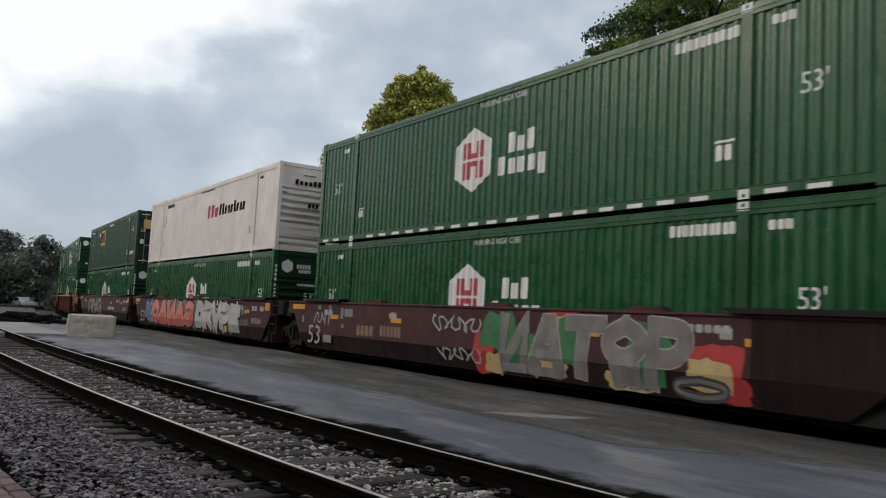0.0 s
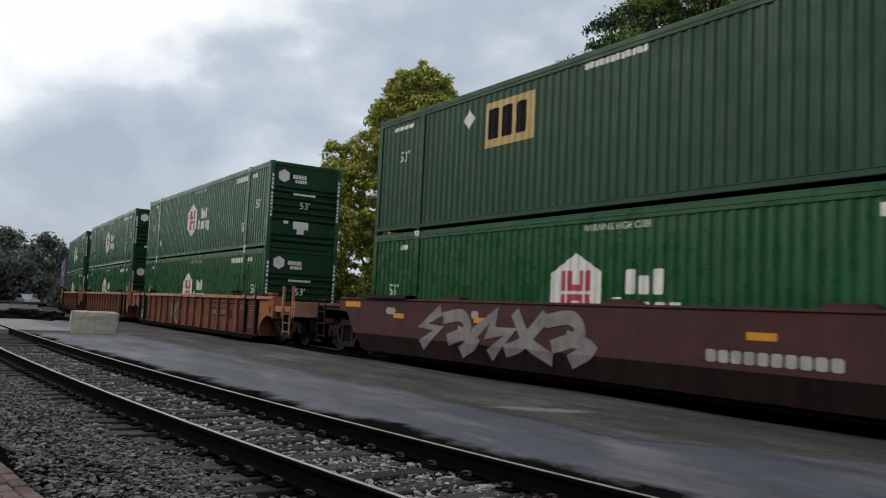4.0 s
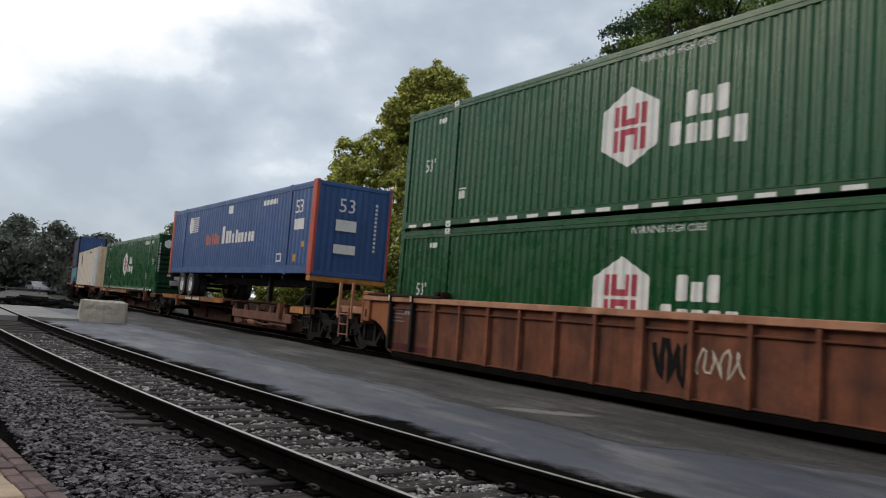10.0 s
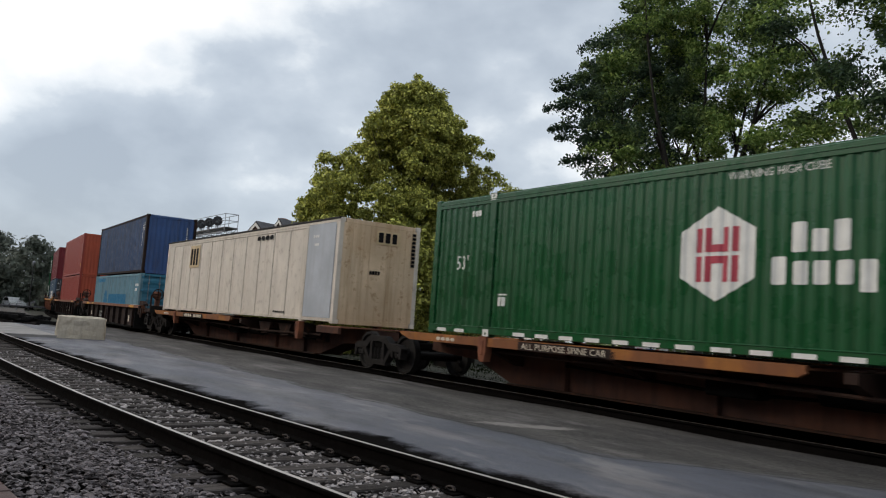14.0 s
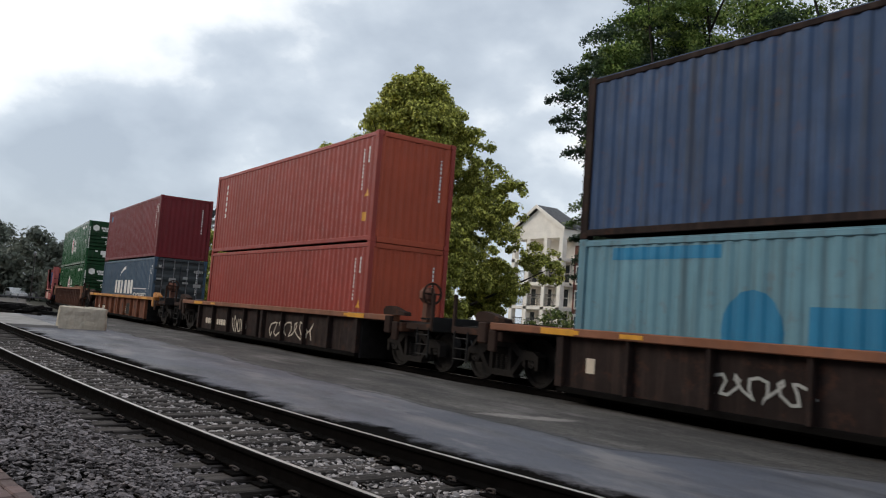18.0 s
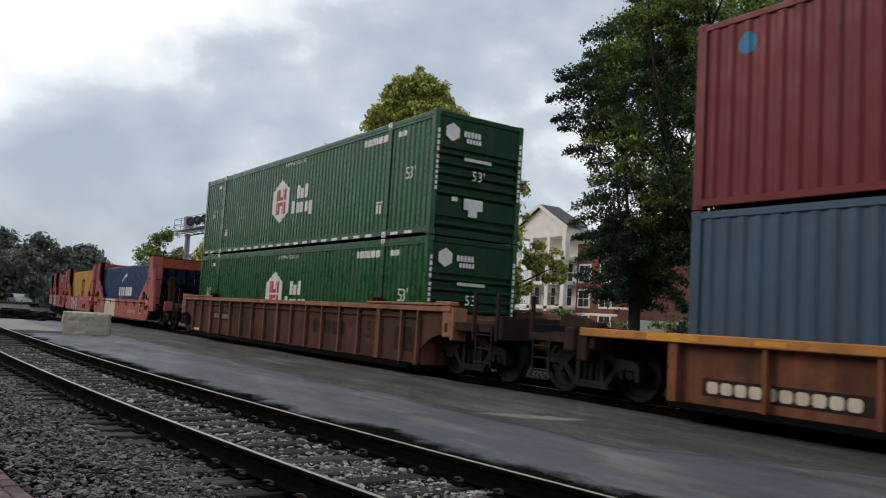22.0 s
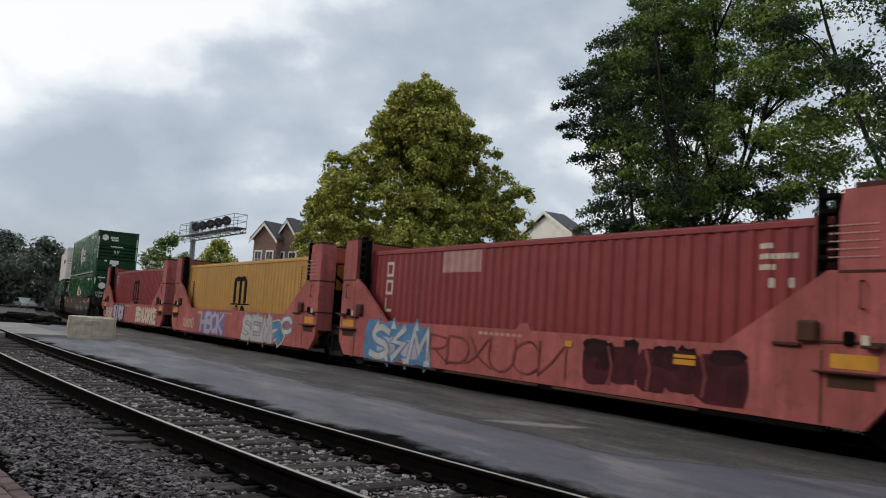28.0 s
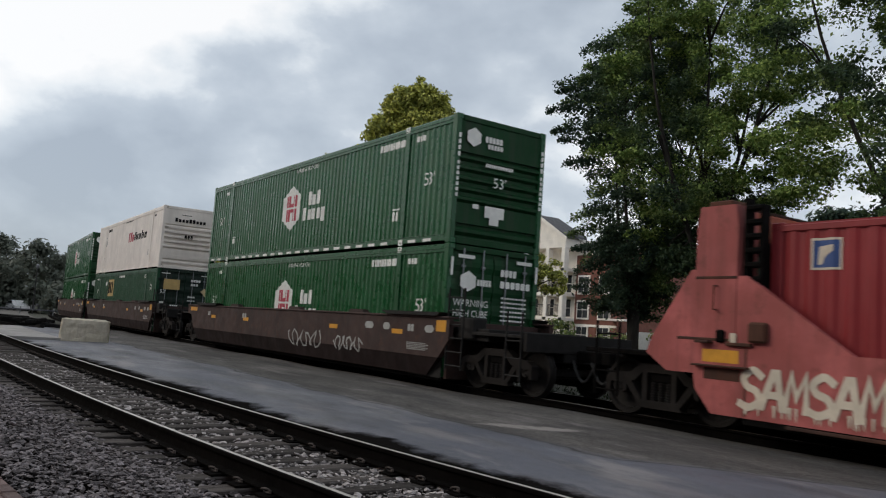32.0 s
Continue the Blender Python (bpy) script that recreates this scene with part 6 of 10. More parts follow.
        part("end_wall", shared(("rear", key, em.name), lambda: ribbed_end(-hl + 0.04, -hw + 0.1, hw - 0.1, 0.1, H - 0.1, max(3, end_ribs), 0.04, -1).mesh("end_wall", em, fix=False)), None, ob)
        for z0, z1, nm in ((0.0, 0.15, "end_sill"), (H - 0.14, H - 0.01, "end_header")):
            part(nm, shared((nm, key, em.name), lambda: Geo().cbox(hl - 0.12, hl - 0.004, -hw + 0.18, hw - 0.18, z0, z1, 0.012).mesh(nm, em)), None, ob)
        if doors:
            self.build_doors(em, key)
        else:
            if end_ribs > 2:
                for z0, z1, n in ((0.15, 0.46, 1), (0.90, 2.06, 5)):
                    part("end_wall", shared(("front", key, em.name, z0), lambda: ribbed_end(hl - 0.02, -hw + 0.1, hw - 0.1, z0, z1, n, 0.085, 1).mesh("end_wall", em, fix=False)), None, ob)
                for z0, z1 in ((0.46, 0.90), (2.06, H - 0.13)):
                    part("end_panel", shared(("frontp", key, em.name, z0), lambda: Geo().box(hl - 0.11, hl - 0.03, -hw + 0.1, hw - 0.1, z0, z1).mesh("end_panel", em)), None, ob)
            elif end_ribs == 1:
                part("end_panel", Geo().box(hl - 0.05, hl - 0.012, -hw + 0.1, hw - 0.1, 0.14, H - 0.13), em, ob)
                for y in (-0.85, -0.3, 0.3, 0.85):
                    part("end_seam", Geo().cbox(hl - 0.03, hl + 0.004, y - 0.03, y + 0.03, 0.14, H - 0.13, 0.006), em, ob)
            else:
                g = corrugated(-hw + 0.1, hw - 0.1, 0.14, H - 0.13, 0, depth, 1, WAVE)
                g.v = [(hl - 0.02 - (-v[1]), v[0], v[2]) for v in g.v]
                part("end_wall", g.mesh("end_wall", em, fix=False), None, ob)
        if tape:
            m = self.marks(flat=True)
            x = -hl + 0.35
            while x < hl - 0.5:
                if not (posts and 5.6 < abs(x + 0.15) < 6.4):
                    m.rect(x, x + 0.34, 0.055, 0.125)
                x += 0.64
            m.add_to(ob, "reflective_tape", DECAL_WHITE, "white reflective dashes")

    def plate(self, a, b, z0, z1, y, s):
        g = Geo()
        lo, hi = sorted((y, y - s * 0.03))
        g.box(a, b, lo, hi, z0, z1)
        return g

    def roof(self):
        g = Geo()
        hl, hw, H = self.L / 2, self.W / 2, self.H
        n = max(4, int(self.L / 0.9))
        g.box(-hl + 0.06, hl - 0.06, -hw + 0.03, hw - 0.03, H - 0.03, H - 0.012)
        for k in range(n):
            x = -hl + 0.3 + (self.L - 0.6) * k / (n - 1)
            g.box(x - 0.1, x + 0.1, -hw + 0.12, hw - 0.12, H - 0.013, H + 0.004)
        return g

    def build_doors(self, em, key):
        hl, hw, H = self.L / 2, self.W / 2, self.H
        for s in (-1, 1):
            y0, y1 = (-hw + 0.1, -0.012) if s < 0 else (0.012, hw - 0.1)
            d = part("door", shared(("door", key, s, em.name), lambda: ribbed_end(hl - 0.03, y0, y1, 0.15, H - 0.14, 5, 0.035, 1).mesh("door", em, fix=False)), None, self.ob, "container door leaf")
            for q in (0.27, 0.73):
                y = y0 + (y1 - y0) * q
                part("lock_rod", shared(("rod", key), lambda: Geo().tube([(hl + 0.01, 0, 0.08), (hl + 0.01, 0, H - 0.07)], 0.019, 7)
                     .cbox(hl - 0.02, hl + 0.035, -0.05, 0.05, 0.3, 0.36, 0.008).cbox(hl - 0.02, hl + 0.035, -0.05, 0.05, H - 0.5, H - 0.44, 0.008)
                     .cbox(hl + 0.0, hl + 0.04, -0.03, 0.32, 1.05, 1.10, 0.008).mesh("lock_rod", GALV)), None, d, at=Matrix.Translation((0, y, 0)))
            for z in (0.45, 1.1, 1.75, 2.4):
                part("hinge", shared(("hinge", em.name), lambda: Geo().cbox(-0.02, 0.03, -0.06, 0.06, -0.05, 0.05, 0.01).mesh("hinge", em)), None, d, at=Matrix.Translation((hl - 0.01, s * (hw - 0.1), z)))

    def marks(self, flat=False):
        return Marks(-self.W / 2, None) if flat else Marks(self.depth_at, self.breaks)

    def end_marks(self, y=0):
        return Marks(self.L / 2 + 0.012, None, "x")

    def place(self, unit, z, shift=0.0):
        CARRIED.append((self.ob, unit, z, shift))
        return self


CARRIED = []     # thing, unit of the train, height of its base above the rail, shift along the train


def hub_box(label, tape=False, doors=False, body=HUB_GREEN, seed=1):
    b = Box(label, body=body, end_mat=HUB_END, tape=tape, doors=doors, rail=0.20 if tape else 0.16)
    m = b.marks()
    m.poly(hexagon(-0.66, 1.48, 1.28, 1.40))
    m.add_to(b.ob, "emblem", DECAL_WHITE, "white hexagon emblem")
    m = b.marks()
    m.lift = 0.008
    m.group_begin()
    for a, c in ((-1.02, -0.92), (-0.86, -0.76), (-0.56, -0.46), (-0.40, -0.30)):
        m.rect(a, c, 1.07, 1.45).rect(a, c, 1.51, 1.87)
    m.rect(-0.76, -0.56, 1.34, 1.45).rect(-0.76, -0.56, 1.51, 1.62).group_end()
    m.add_to(b.ob, "emblem_bar", DECAL_RED, "dark red bars in the emblem")
    m = b.marks()
    m.letters(0.50, 1.40, 1.46, 1.87, 3, heights=((0, 1), (0, 0.74), (0, 1))).letters(0.22, 1.74, 0.93, 1.41, 5, heights=((0.2, 1), (0.2, 0.86), (0.2, 0.86), (0.2, 0.86), (0, 0.86)))
    m.bars(4.7, 5.9, 2.44, 2.62, 10, seed).bars(6.42, 6.80, 2.46, 2.60, 3, seed).lettering("WARNING HIGH CUBE", -0.5, 2.55, 0.115, 1.55)
    m.bars(5.5, 5.82, 0.62, 0.86, 2, seed).rect(5.48, 5.84, 0.89, 0.93).bars(-5.73, -5.48, 0.62, 0.80, 2, seed).rect(-5.73, -5.46, 0.83, 0.86).bars(-6.75, -6.4, 2.46, 2.58, 3, seed)
    m.lettering("53'", 6.86, 1.37, 0.31, 0.40).lettering("53'", -7.2, 1.36, 0.30, 0.40)
    m.add_to(b.ob, "side_lettering", DECAL_WHITE, "white lettering")
    f = b.marks(flat=True)
    f.lift = 0.007
    for x in (-6.02, 6.02):
        f.rect(x - 0.092, x + 0.092, 0.010, 0.15).rect(x - 0.092, x + 0.092, 2.755, 2.885)
    f.add_to(b.ob, "lift_patch", DECAL_WHITE, "white lifting-point patches")
    e = b.end_marks()
    if not doors:
        e.poly(hexagon(-0.82, 2.42, 0.38, 0.44))
        e.bars(-0.5, 0.0, 2.36, 2.50, 5, 3).bars(-0.42, 0.02, 2.22, 2.33, 5, 4)
        e.bars(-0.45, 0.35, 1.80, 1.88, 14, 4).lettering("53'", -0.22, 1.36, 0.24)
        e.rect(-0.75, -0.58, 0.82, 0.92).rect(-0.40, 0.15, 0.66, 0.92).rect(-0.26, 0.0, 0.5, 0.66)
        e.group_begin()
        for k in range(4):
            e.rect(-1.24, -1.17, 2.35 - k * 0.14, 2.45 - k * 0.14).rect(1.17, 1.24, 2.35 - k * 0.14, 2.45 - k * 0.14)
        for k in range(7):
            e.rect(-1.24, -1.17, 1.75 - k * 0.12, 1.83 - k * 0.12).rect(1.17, 1.24, 1.75 - k * 0.12, 1.83 - k * 0.12)
        e.group_end()
    else:
        e.lift = 0.03
        e.poly(hexagon(-0.75, 2.1, 0.42, 0.46)).bars(-0.5, -0.1, 2.02, 2.16, 5, 3)
        e.lettering("WARNING", -1.12, 1.55, 0.15, 0.95).lettering("HIGH CUBE", -1.12, 1.32, 0.15, 0.95)
        e.bars(0.15, 0.62, 2.28, 2.44, 4, 3).bars(0.15, 1.05, 2.02, 2.18, 6, 3)
        e.group_begin()
        for k in range(6):
            e.bars(0.2, 0.95, 1.78 - 0.1 * k, 1.82 - 0.1 * k, 9, k)
        e.group_end()
        e.rect(-1.12, -0.45, 0.25, 0.62).rect(-1.24, -1.17, 2.2, 2.6).rect(1.17, 1.24, 2.2, 2.6).rect(-1.05, -0.6, 2.6, 2.68).rect(0.6, 1.05, 2.6, 2.68)
    e.add_to(b.ob, "end_lettering", DECAL_WHITE, "white markings")
    return b


def white_box(label):
    b = Box(label, body=WHITE_BOX, frame_mat=WHITE_BOX, rail=0.22, depth=0.022)
    m = b.marks()
    m.letters(0.72, 2.10, 1.52, 2.02, 3, 14, 0.34, 0.1)
    m.add_to(b.ob, "red_lettering", DECAL_RED, "red block shapes")
    m = b.marks()
    m.letters(2.16, 5.05, 1.56, 1.98, 9, 21, 0.32, 0.08)
    m.bars(-5.3, -4.1, 2.42, 2.58, 10, 2).bars(6.3, 6.7, 2.48, 2.58, 3).bars(-0.3, 1.4, 2.62, 2.68, 14)
    m.add_to(b.ob, "side_lettering", DECAL_BLACK, "black block shapes")
    m = b.marks()
    for x in (-5.72, 5.5):
        m.rect(x, x + 0.05, 0.68, 0.88).rect(x + 0.10, x + 0.14, 0.68, 0.88).rect(x + 0.20, x + 0.24, 0.68, 0.88).rect(x - 0.02, x + 0.26, 0.905, 0.925)
    m.add_to(b.ob, "grey_mark", SPRAY_STEEL, "thin grey marks")
    m = b.marks()
    rim = [(-5.53 + 0.22 * math.sin(k * 1.0472), 1.86 + 0.26 * math.cos(k * 1.0472)) for k in range(7)]
    ribbon(m, rim, 0.025), ribbon(m, [(-5.74, 1.80), (-5.53, 1.66), (-5.33, 1.80)], 0.025)
    m.add_to(b.ob, "outline_emblem", SPRAY_GREY, "pale grey outlined emblem")
    e = b.end_marks()
    e.letters(-0.75, 0.7, 2.18, 2.36, 9, 6, 0.35)
    e.rect(-0.45, 0.0, 2.5, 2.53).bars(-0.25, 0.15, 1.42, 1.6, 3)
    e.add_to(b.ob, "end_lettering", DECAL_BLACK, "black block shapes")
    e = b.end_marks()
    for k in range(7):
        e.rect(-1.0, 1.0, 0.55 + 0.22 * k, 0.60 + 0.22 * k)
    e.add_to(b.ob, "rib_shadow_line", WHITE_BOX, "pale rib edges")
    return b


def emp_green_box(label):
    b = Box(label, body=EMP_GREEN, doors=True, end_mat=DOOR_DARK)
    m = b.marks()
    m.rect(-3.55, -1.95, 1.55, 2.50)
    m.add_to(b.ob, "gold_patch", DECAL_GOLD, "faded gold panel")
    m = b.marks()
    m.lift = 0.008
    m.letters(-3.45, -2.1, 1.72, 2.36, 3, 31, 0.26)
    m.add_to(b.ob, "patch_lettering", DECAL_BLACK, "dark block shapes")
    m = b.marks()
    m.poly([(-4.14, 2.05), (-3.95, 2.28), (-4.14, 2.5), (-4.33, 2.28)]).lettering("53'", 6.78, 1.85, 0.3).lettering("53'", -7.0, 1.7, 0.26)
    m.bars(5.5, 5.82, 0.62, 0.9, 2).bars(5.5, 5.85, 2.44, 2.66, 2).bars(6.5, 7.5, 0.62, 0.8, 9).bars(-0.6, 0.9, 2.56, 2.68, 12).bars(-7.3, -6.4, 2.5, 2.6, 8)
    m.add_to(b.ob, "side_lettering", DECAL_WHITE, "white lettering")
    e = b.end_marks()
    e.lift = 0.03
    e.rect(-0.98, -0.25, 1.95, 2.42)
    e.add_to(b.ob, "door_patch", DECAL_GOLD, "faded gold panel")
    e = b.end_marks()
    e.lift = 0.03
    e.bars(0.25, 0.7, 2.36, 2.48, 4).bars(0.25, 0.6, 2.18, 2.29, 3).bars(-0.62, -0.25, 1.20, 1.26, 4).bars(-0.62, -0.25, 1.10, 1.14, 4).bars(0.15, 0.5, 1.62, 1.70, 4).bars(0.15, 0.5, 1.46, 1.52, 4)
    e.lettering("53'", -1.12, 1.76, 0.17).rect(-1.1, -0.92, 1.14, 1.38).rect(0.95, 1.15, 1.40, 1.50)
    e.rect(-1.12, -0.7, 2.66, 2.70).rect(0.7, 1.1, 2.66, 2.70).rect(-1.12, -0.7, 0.24, 0.28)
    e.add_to(b.ob, "end_lettering", DECAL_WHITE, "white markings and placards")
    e = b.end_marks()
    e.lift = 0.03
    e.rect(0.05, 0.45, 0.92, 1.18).rect(0.5, 0.95, 0.94, 1.16).poly([(0.72, 1.95), (0.95, 1.72), (1.12, 1.9), (0.9, 2.12)])
    e.add_to(b.ob, "door_placard", DECAL_TAN, "tan door placards")
    return b


def pacer_box(label):
    b = Box(label, body=BLUE_BOX, frame_mat=BLUE_BOX, end_mat=BLUE_BOX, pitch=0.285, outer=0.34, end_ribs=2, rail=0.30)
    for s in (-1, 1):
        for x in (8.077 - 0.18, -8.077 + 0.10):
            part("red_post", Geo().cbox(x - 0.12, x + 0.184, s * 1.295 - 0.09, s * 1.295 + 0.01 if s > 0 else s * 1.295 + 0.09, 0.0, 2.93, 0.015) if s > 0 else
                 Geo().cbox(x - 0.12, x + 0.184, s * 1.295 - 0.01, s * 1.295 + 0.09, 0.0, 2.93, 0.015), POST_RED, b.ob, "orange-red corner post")
    m = b.marks()
    m.letters(-2.72, -0.95, 1.18, 1.62, 5, 41, 0.36)
    m.add_to(b.ob, "orange_lettering", DECAL_ORANGE, "orange block shapes")
    m = b.marks()
    m.letters(-0.68, -0.25, 1.18, 1.86, 1, 42, 0.4).letters(-0.2, 2.95, 1.18, 1.66, 9, 43, 0.36)
    m.group_begin()
    for k in range(8):
        m.rect(-5.0 + 0.02 * k, -4.0, 1.78 + 0.085 * k, 1.82 + 0.085 * k)
    m.group_end()
    m.poly([(-5.4 + 0.33 + 0.33 * math.cos(w), 2.1 + 0.36 * math.sin(w)) for w in [k * 0.628 for k in range(10)]])
    m.rect(-0.12, 0.32, 2.32, 2.62).lettering("53", 6.5, 1.95, 0.42).rect(6.5, 7.25, 1.42, 1.76).ring(5.2, 5.6, 0.42, 0.70, 0.05).bars(3.6, 4.9, 2.38, 2.56, 9)
    m.add_to(b.ob, "side_lettering", DECAL_WHITE, "white shapes and numerals")
    m = b.marks()
    m.rect(6.6, 6.82, 0.42, 0.64).rect(7.2, 7.36, 0.86, 1.04)
    m.add_to(b.ob, "amber_sticker", DECAL_YELLOW, "amber stickers")
    e = b.end_marks()
    e.lettering("53", -0.55, 2.0, 0.42).rect(-0.6, 0.1, 1.42, 1.76).rect(-0.62, 0.12, 0.72, 1.0)
    e.group_begin()
    for k in range(12):
        e.rect(0.72, 0.8, 2.3 - 0.13 * k, 2.38 - 0.13 * k)
    e.group_end()
    e.add_to(b.ob, "end_lettering", DECAL_WHITE, "white numerals and placards")
    return b


def cream_box(label):
    b = Box(label, body=BEIGE_BOX, smooth=True, end_ribs=1, rail=0.12, end_mat=BEIGE_END)
    for k in range(13):
        x = -7.2 + 1.2 * k
        if abs(abs(x) - 6.02) > 0.3:
            part("seam_rib", shared(("seam",), lambda: Geo().cbox(-0.035, 0.035, -1.297, -1.26, 0.12, 2.78, 0.008).mesh("seam_rib", BEIGE_BOX)), None, b.ob, at=Matrix.Translation((x, 0, 0)))
    part("grey_panel", Geo().cbox(6.15, 7.86, -1.300, -1.27, 0.14, 2.78, 0.006), GREY_PANEL, b.ob, "pale grey replacement panel")
    part("roof_edge", Geo().cbox(-8.08, 8.08, -1.31, -1.2, 2.84, 2.905, 0.01), BLACK_STEEL, b.ob, "dark roof edge")
    m = Marks(-1.296, None)
    m.rect(-4.9, -3.7, 1.75, 2.62)
    m.add_to(b.ob, "gold_patch", DECAL_TAN, "faded tan panel")
    m = Marks(-1.300, None)
    m.letters(-4.8, -3.8, 1.85, 2.5, 3, 31, 0.3).bars(2.2, 3.6, 2.5, 2.64, 4).bars(4.0, 4.9, 0.2, 0.26, 6)
    m.add_to(b.ob, "patch_lettering", DECAL_BLACK, "dark block shapes")
    m = Marks(-1.306, None)
    m.bars(6.5, 6.9, 2.38, 2.46, 3).rect(6.6, 6.9, 2.15, 2.22)
    m.add_to(b.ob, "side_lettering", DECAL_WHITE, "white marks")
    e = b.end_marks()
    e.rect(-0.15, 0.62, 2.28, 2.66)
    e.add_to(b.ob, "end_patch", DECAL_TAN, "faded tan panel")
    e = b.end_marks()
    e.lift = 0.008
    e.letters(-0.1, 0.56, 2.33, 2.61, 3, 31, 0.26).bars(-0.3, 0.05, 1.42, 1.52, 4)
    e.group_begin()
    for k in range(9):
        e.rect(1.02, 1.14, 2.62 - 0.11 * k, 2.70 - 0.11 * k)
    e.group_end()
    e.add_to(b.ob, "end_lettering", DECAL_BLACK, "dark marks")
    return b


def iso_box(label, body, height=2.896, doors=False, end=None, frame_mat=None):
    return Box(label, 12.192, height, 2.438, body, frame_mat or body, end or body, posts=False, doors=doors, end_ribs=2, pitch=0.278, depth=0.025)


def iso_codes(b, color, side=True, upright=True):
    m = b.marks()
    h = b.H
    if upright:
        for k in range(11):
            m.rect(5.315, 5.365, h - 0.46 - 0.105 * k, h - 0.375 - 0.105 * k - (0.012 if k % 4 else 0.04))
        for k in range(4):
            m.rect(5.59, 5.65, h - 0.47 - 0.11 * k, h - 0.38 - 0.11 * k)
    e = b.end_marks()
    for k in range(11):
        e.rect(0.735, 0.785, h - 0.53 - 0.11 * k, h - 0.44 - 0.11 * k - (0.012 if k % 4 else 0.045))
    m.add_to(b.ob, "side_lettering", color, "rows of small marks", joined=True)
    e.add_to(b.ob, "end_lettering", color, "rows of small marks", joined=True)


def swoosh_word(b, x0, x1, z0, z1, sx, sz):
    """A long bold word of six letters with a sail stroke above it."""
    m = b.marks()
    w = x1 - x0
    m.letters(x0, x0 + w * 0.48, z0, z1, 3, 52, 0.34, heights=((0, 1),) * 3).letters(x0 + w * 0.54, x1 + w * 0.03, z0, z1, 3, 55, 0.34, heights=((0, 1),) * 3)
    pts = [(sx + 0.0, sz), (sx + 0.35, sz + 0.26), (sx + 0.8, sz + 0.46), (sx + 1.4, sz + 0.55), (sx + 1.36, sz + 0.38), (sx + 0.8, sz + 0.33), (sx + 0.38, sz + 0.16)]
    m.group_begin()
    for a, bq, c, d in ((0, 1, 6, 6), (1, 2, 5, 6), (2, 3, 4, 5)):
        m.poly([pts[a], pts[bq], pts[c]] if c == d else [pts[a], pts[bq], pts[c], pts[d]])
    return m.group_end()


def emblem_m(b, x, z, w, h, color):
    """A bold emblem: three uprights joined by round arches over a wide foot, two half discs below."""
    m = b.marks().group_begin()
    for k in range(3):
        a = x + w * (0.04 + 0.37 * k)
        m.rect(a, a + w * 0.20, z, z + h * 0.82)
    for k in range(2):
        a, c = x + w * (0.04 + 0.37 * k), x + w * (0.24 + 0.37 * (k + 1))
        n = 10
        for i in range(n):
            xa, xb = a + (c - a) * i / n, a + (c - a) * (i + 1) / n
            ta, tb = (z + h * (0.82 + 0.18 * max(0.0, 1 - abs(2 * q - 1) ** 4)) for q in (i / n, (i + 1) / n))
            m.poly([(xa, z + h * 0.82), (xb, z + h * 0.82), (xb, tb), (xa, ta)])
    m.poly([(x - 0.16 * w, z - 0.06 * h), (x + 1.26 * w, z - 0.06 * h), (x + 1.2 * w, z - 0.005 * h), (x - 0.1 * w, z - 0.005 * h)])
    for k in range(2):
        cx = x + w * (0.33 + 0.44 * k)
        m.poly([(cx - 0.2 * w, z - 0.27 * h), (cx + 0.2 * w, z - 0.27 * h), (cx + 0.16 * w, z - 0.15 * h), (cx + 0.06 * w, z - 0.08 * h), (cx - 0.06 * w, z - 0.08 * h), (cx - 0.16 * w, z - 0.15 * h)])
    m.group_end().add_to(b.ob, "emblem", color, "bold black emblem")


# ---- running gear ----
TRUCK_WHEELS = []     # wheel sets and the unit and place by which they roll
WHEEL_R = 0.47


def wheelset_mesh():
    g = Geo()
    g.tube([(0, -1.0, 0), (0, 1.0, 0)], 0.085, 10)
    for s in (-1, 1):
        y = s * 0.755
        prof = [(WHEEL_R - 0.01, y - s * 0.075), (WHEEL_R + 0.02, y - s * 0.07), (WHEEL_R + 0.02, y - s * 0.045), (WHEEL_R, y - s * 0.03), (WHEEL_R - 0.005, y + s * 0.07),
                (WHEEL_R - 0.07, y + s * 0.07), (WHEEL_R - 0.10, y + s * 0.02), (0.16, y + s * 0.0), (0.13, y + s * 0.08), (0.10, y + s * 0.08)]
        n = 28
        k = len(g.v)
        for r, w in prof:
            g.v += [(r * math.cos(2 * math.pi * i / n), w, r * math.sin(2 * math.pi * i / n)) for i in range(n)]
        for j in range(len(prof) - 1):
            g.f += [(k + j * n + i, k + j * n + (i + 1) % n, k + (j + 1) * n + (i + 1) % n, k + (j + 1) * n + i) for i in range(n)]
        for q in range(3):
            a = 2 * math.pi * q / 3
            g.disc((0.05 * math.cos(a), s * 1.06, 0.05 * math.sin(a)), "y", 0.018, 0.03, 6)
        g.disc((0, s * 1.0, 0), "y", 0.10, 0.11, 14)
    return g.mesh("wheelset", WHEEL_STEEL)


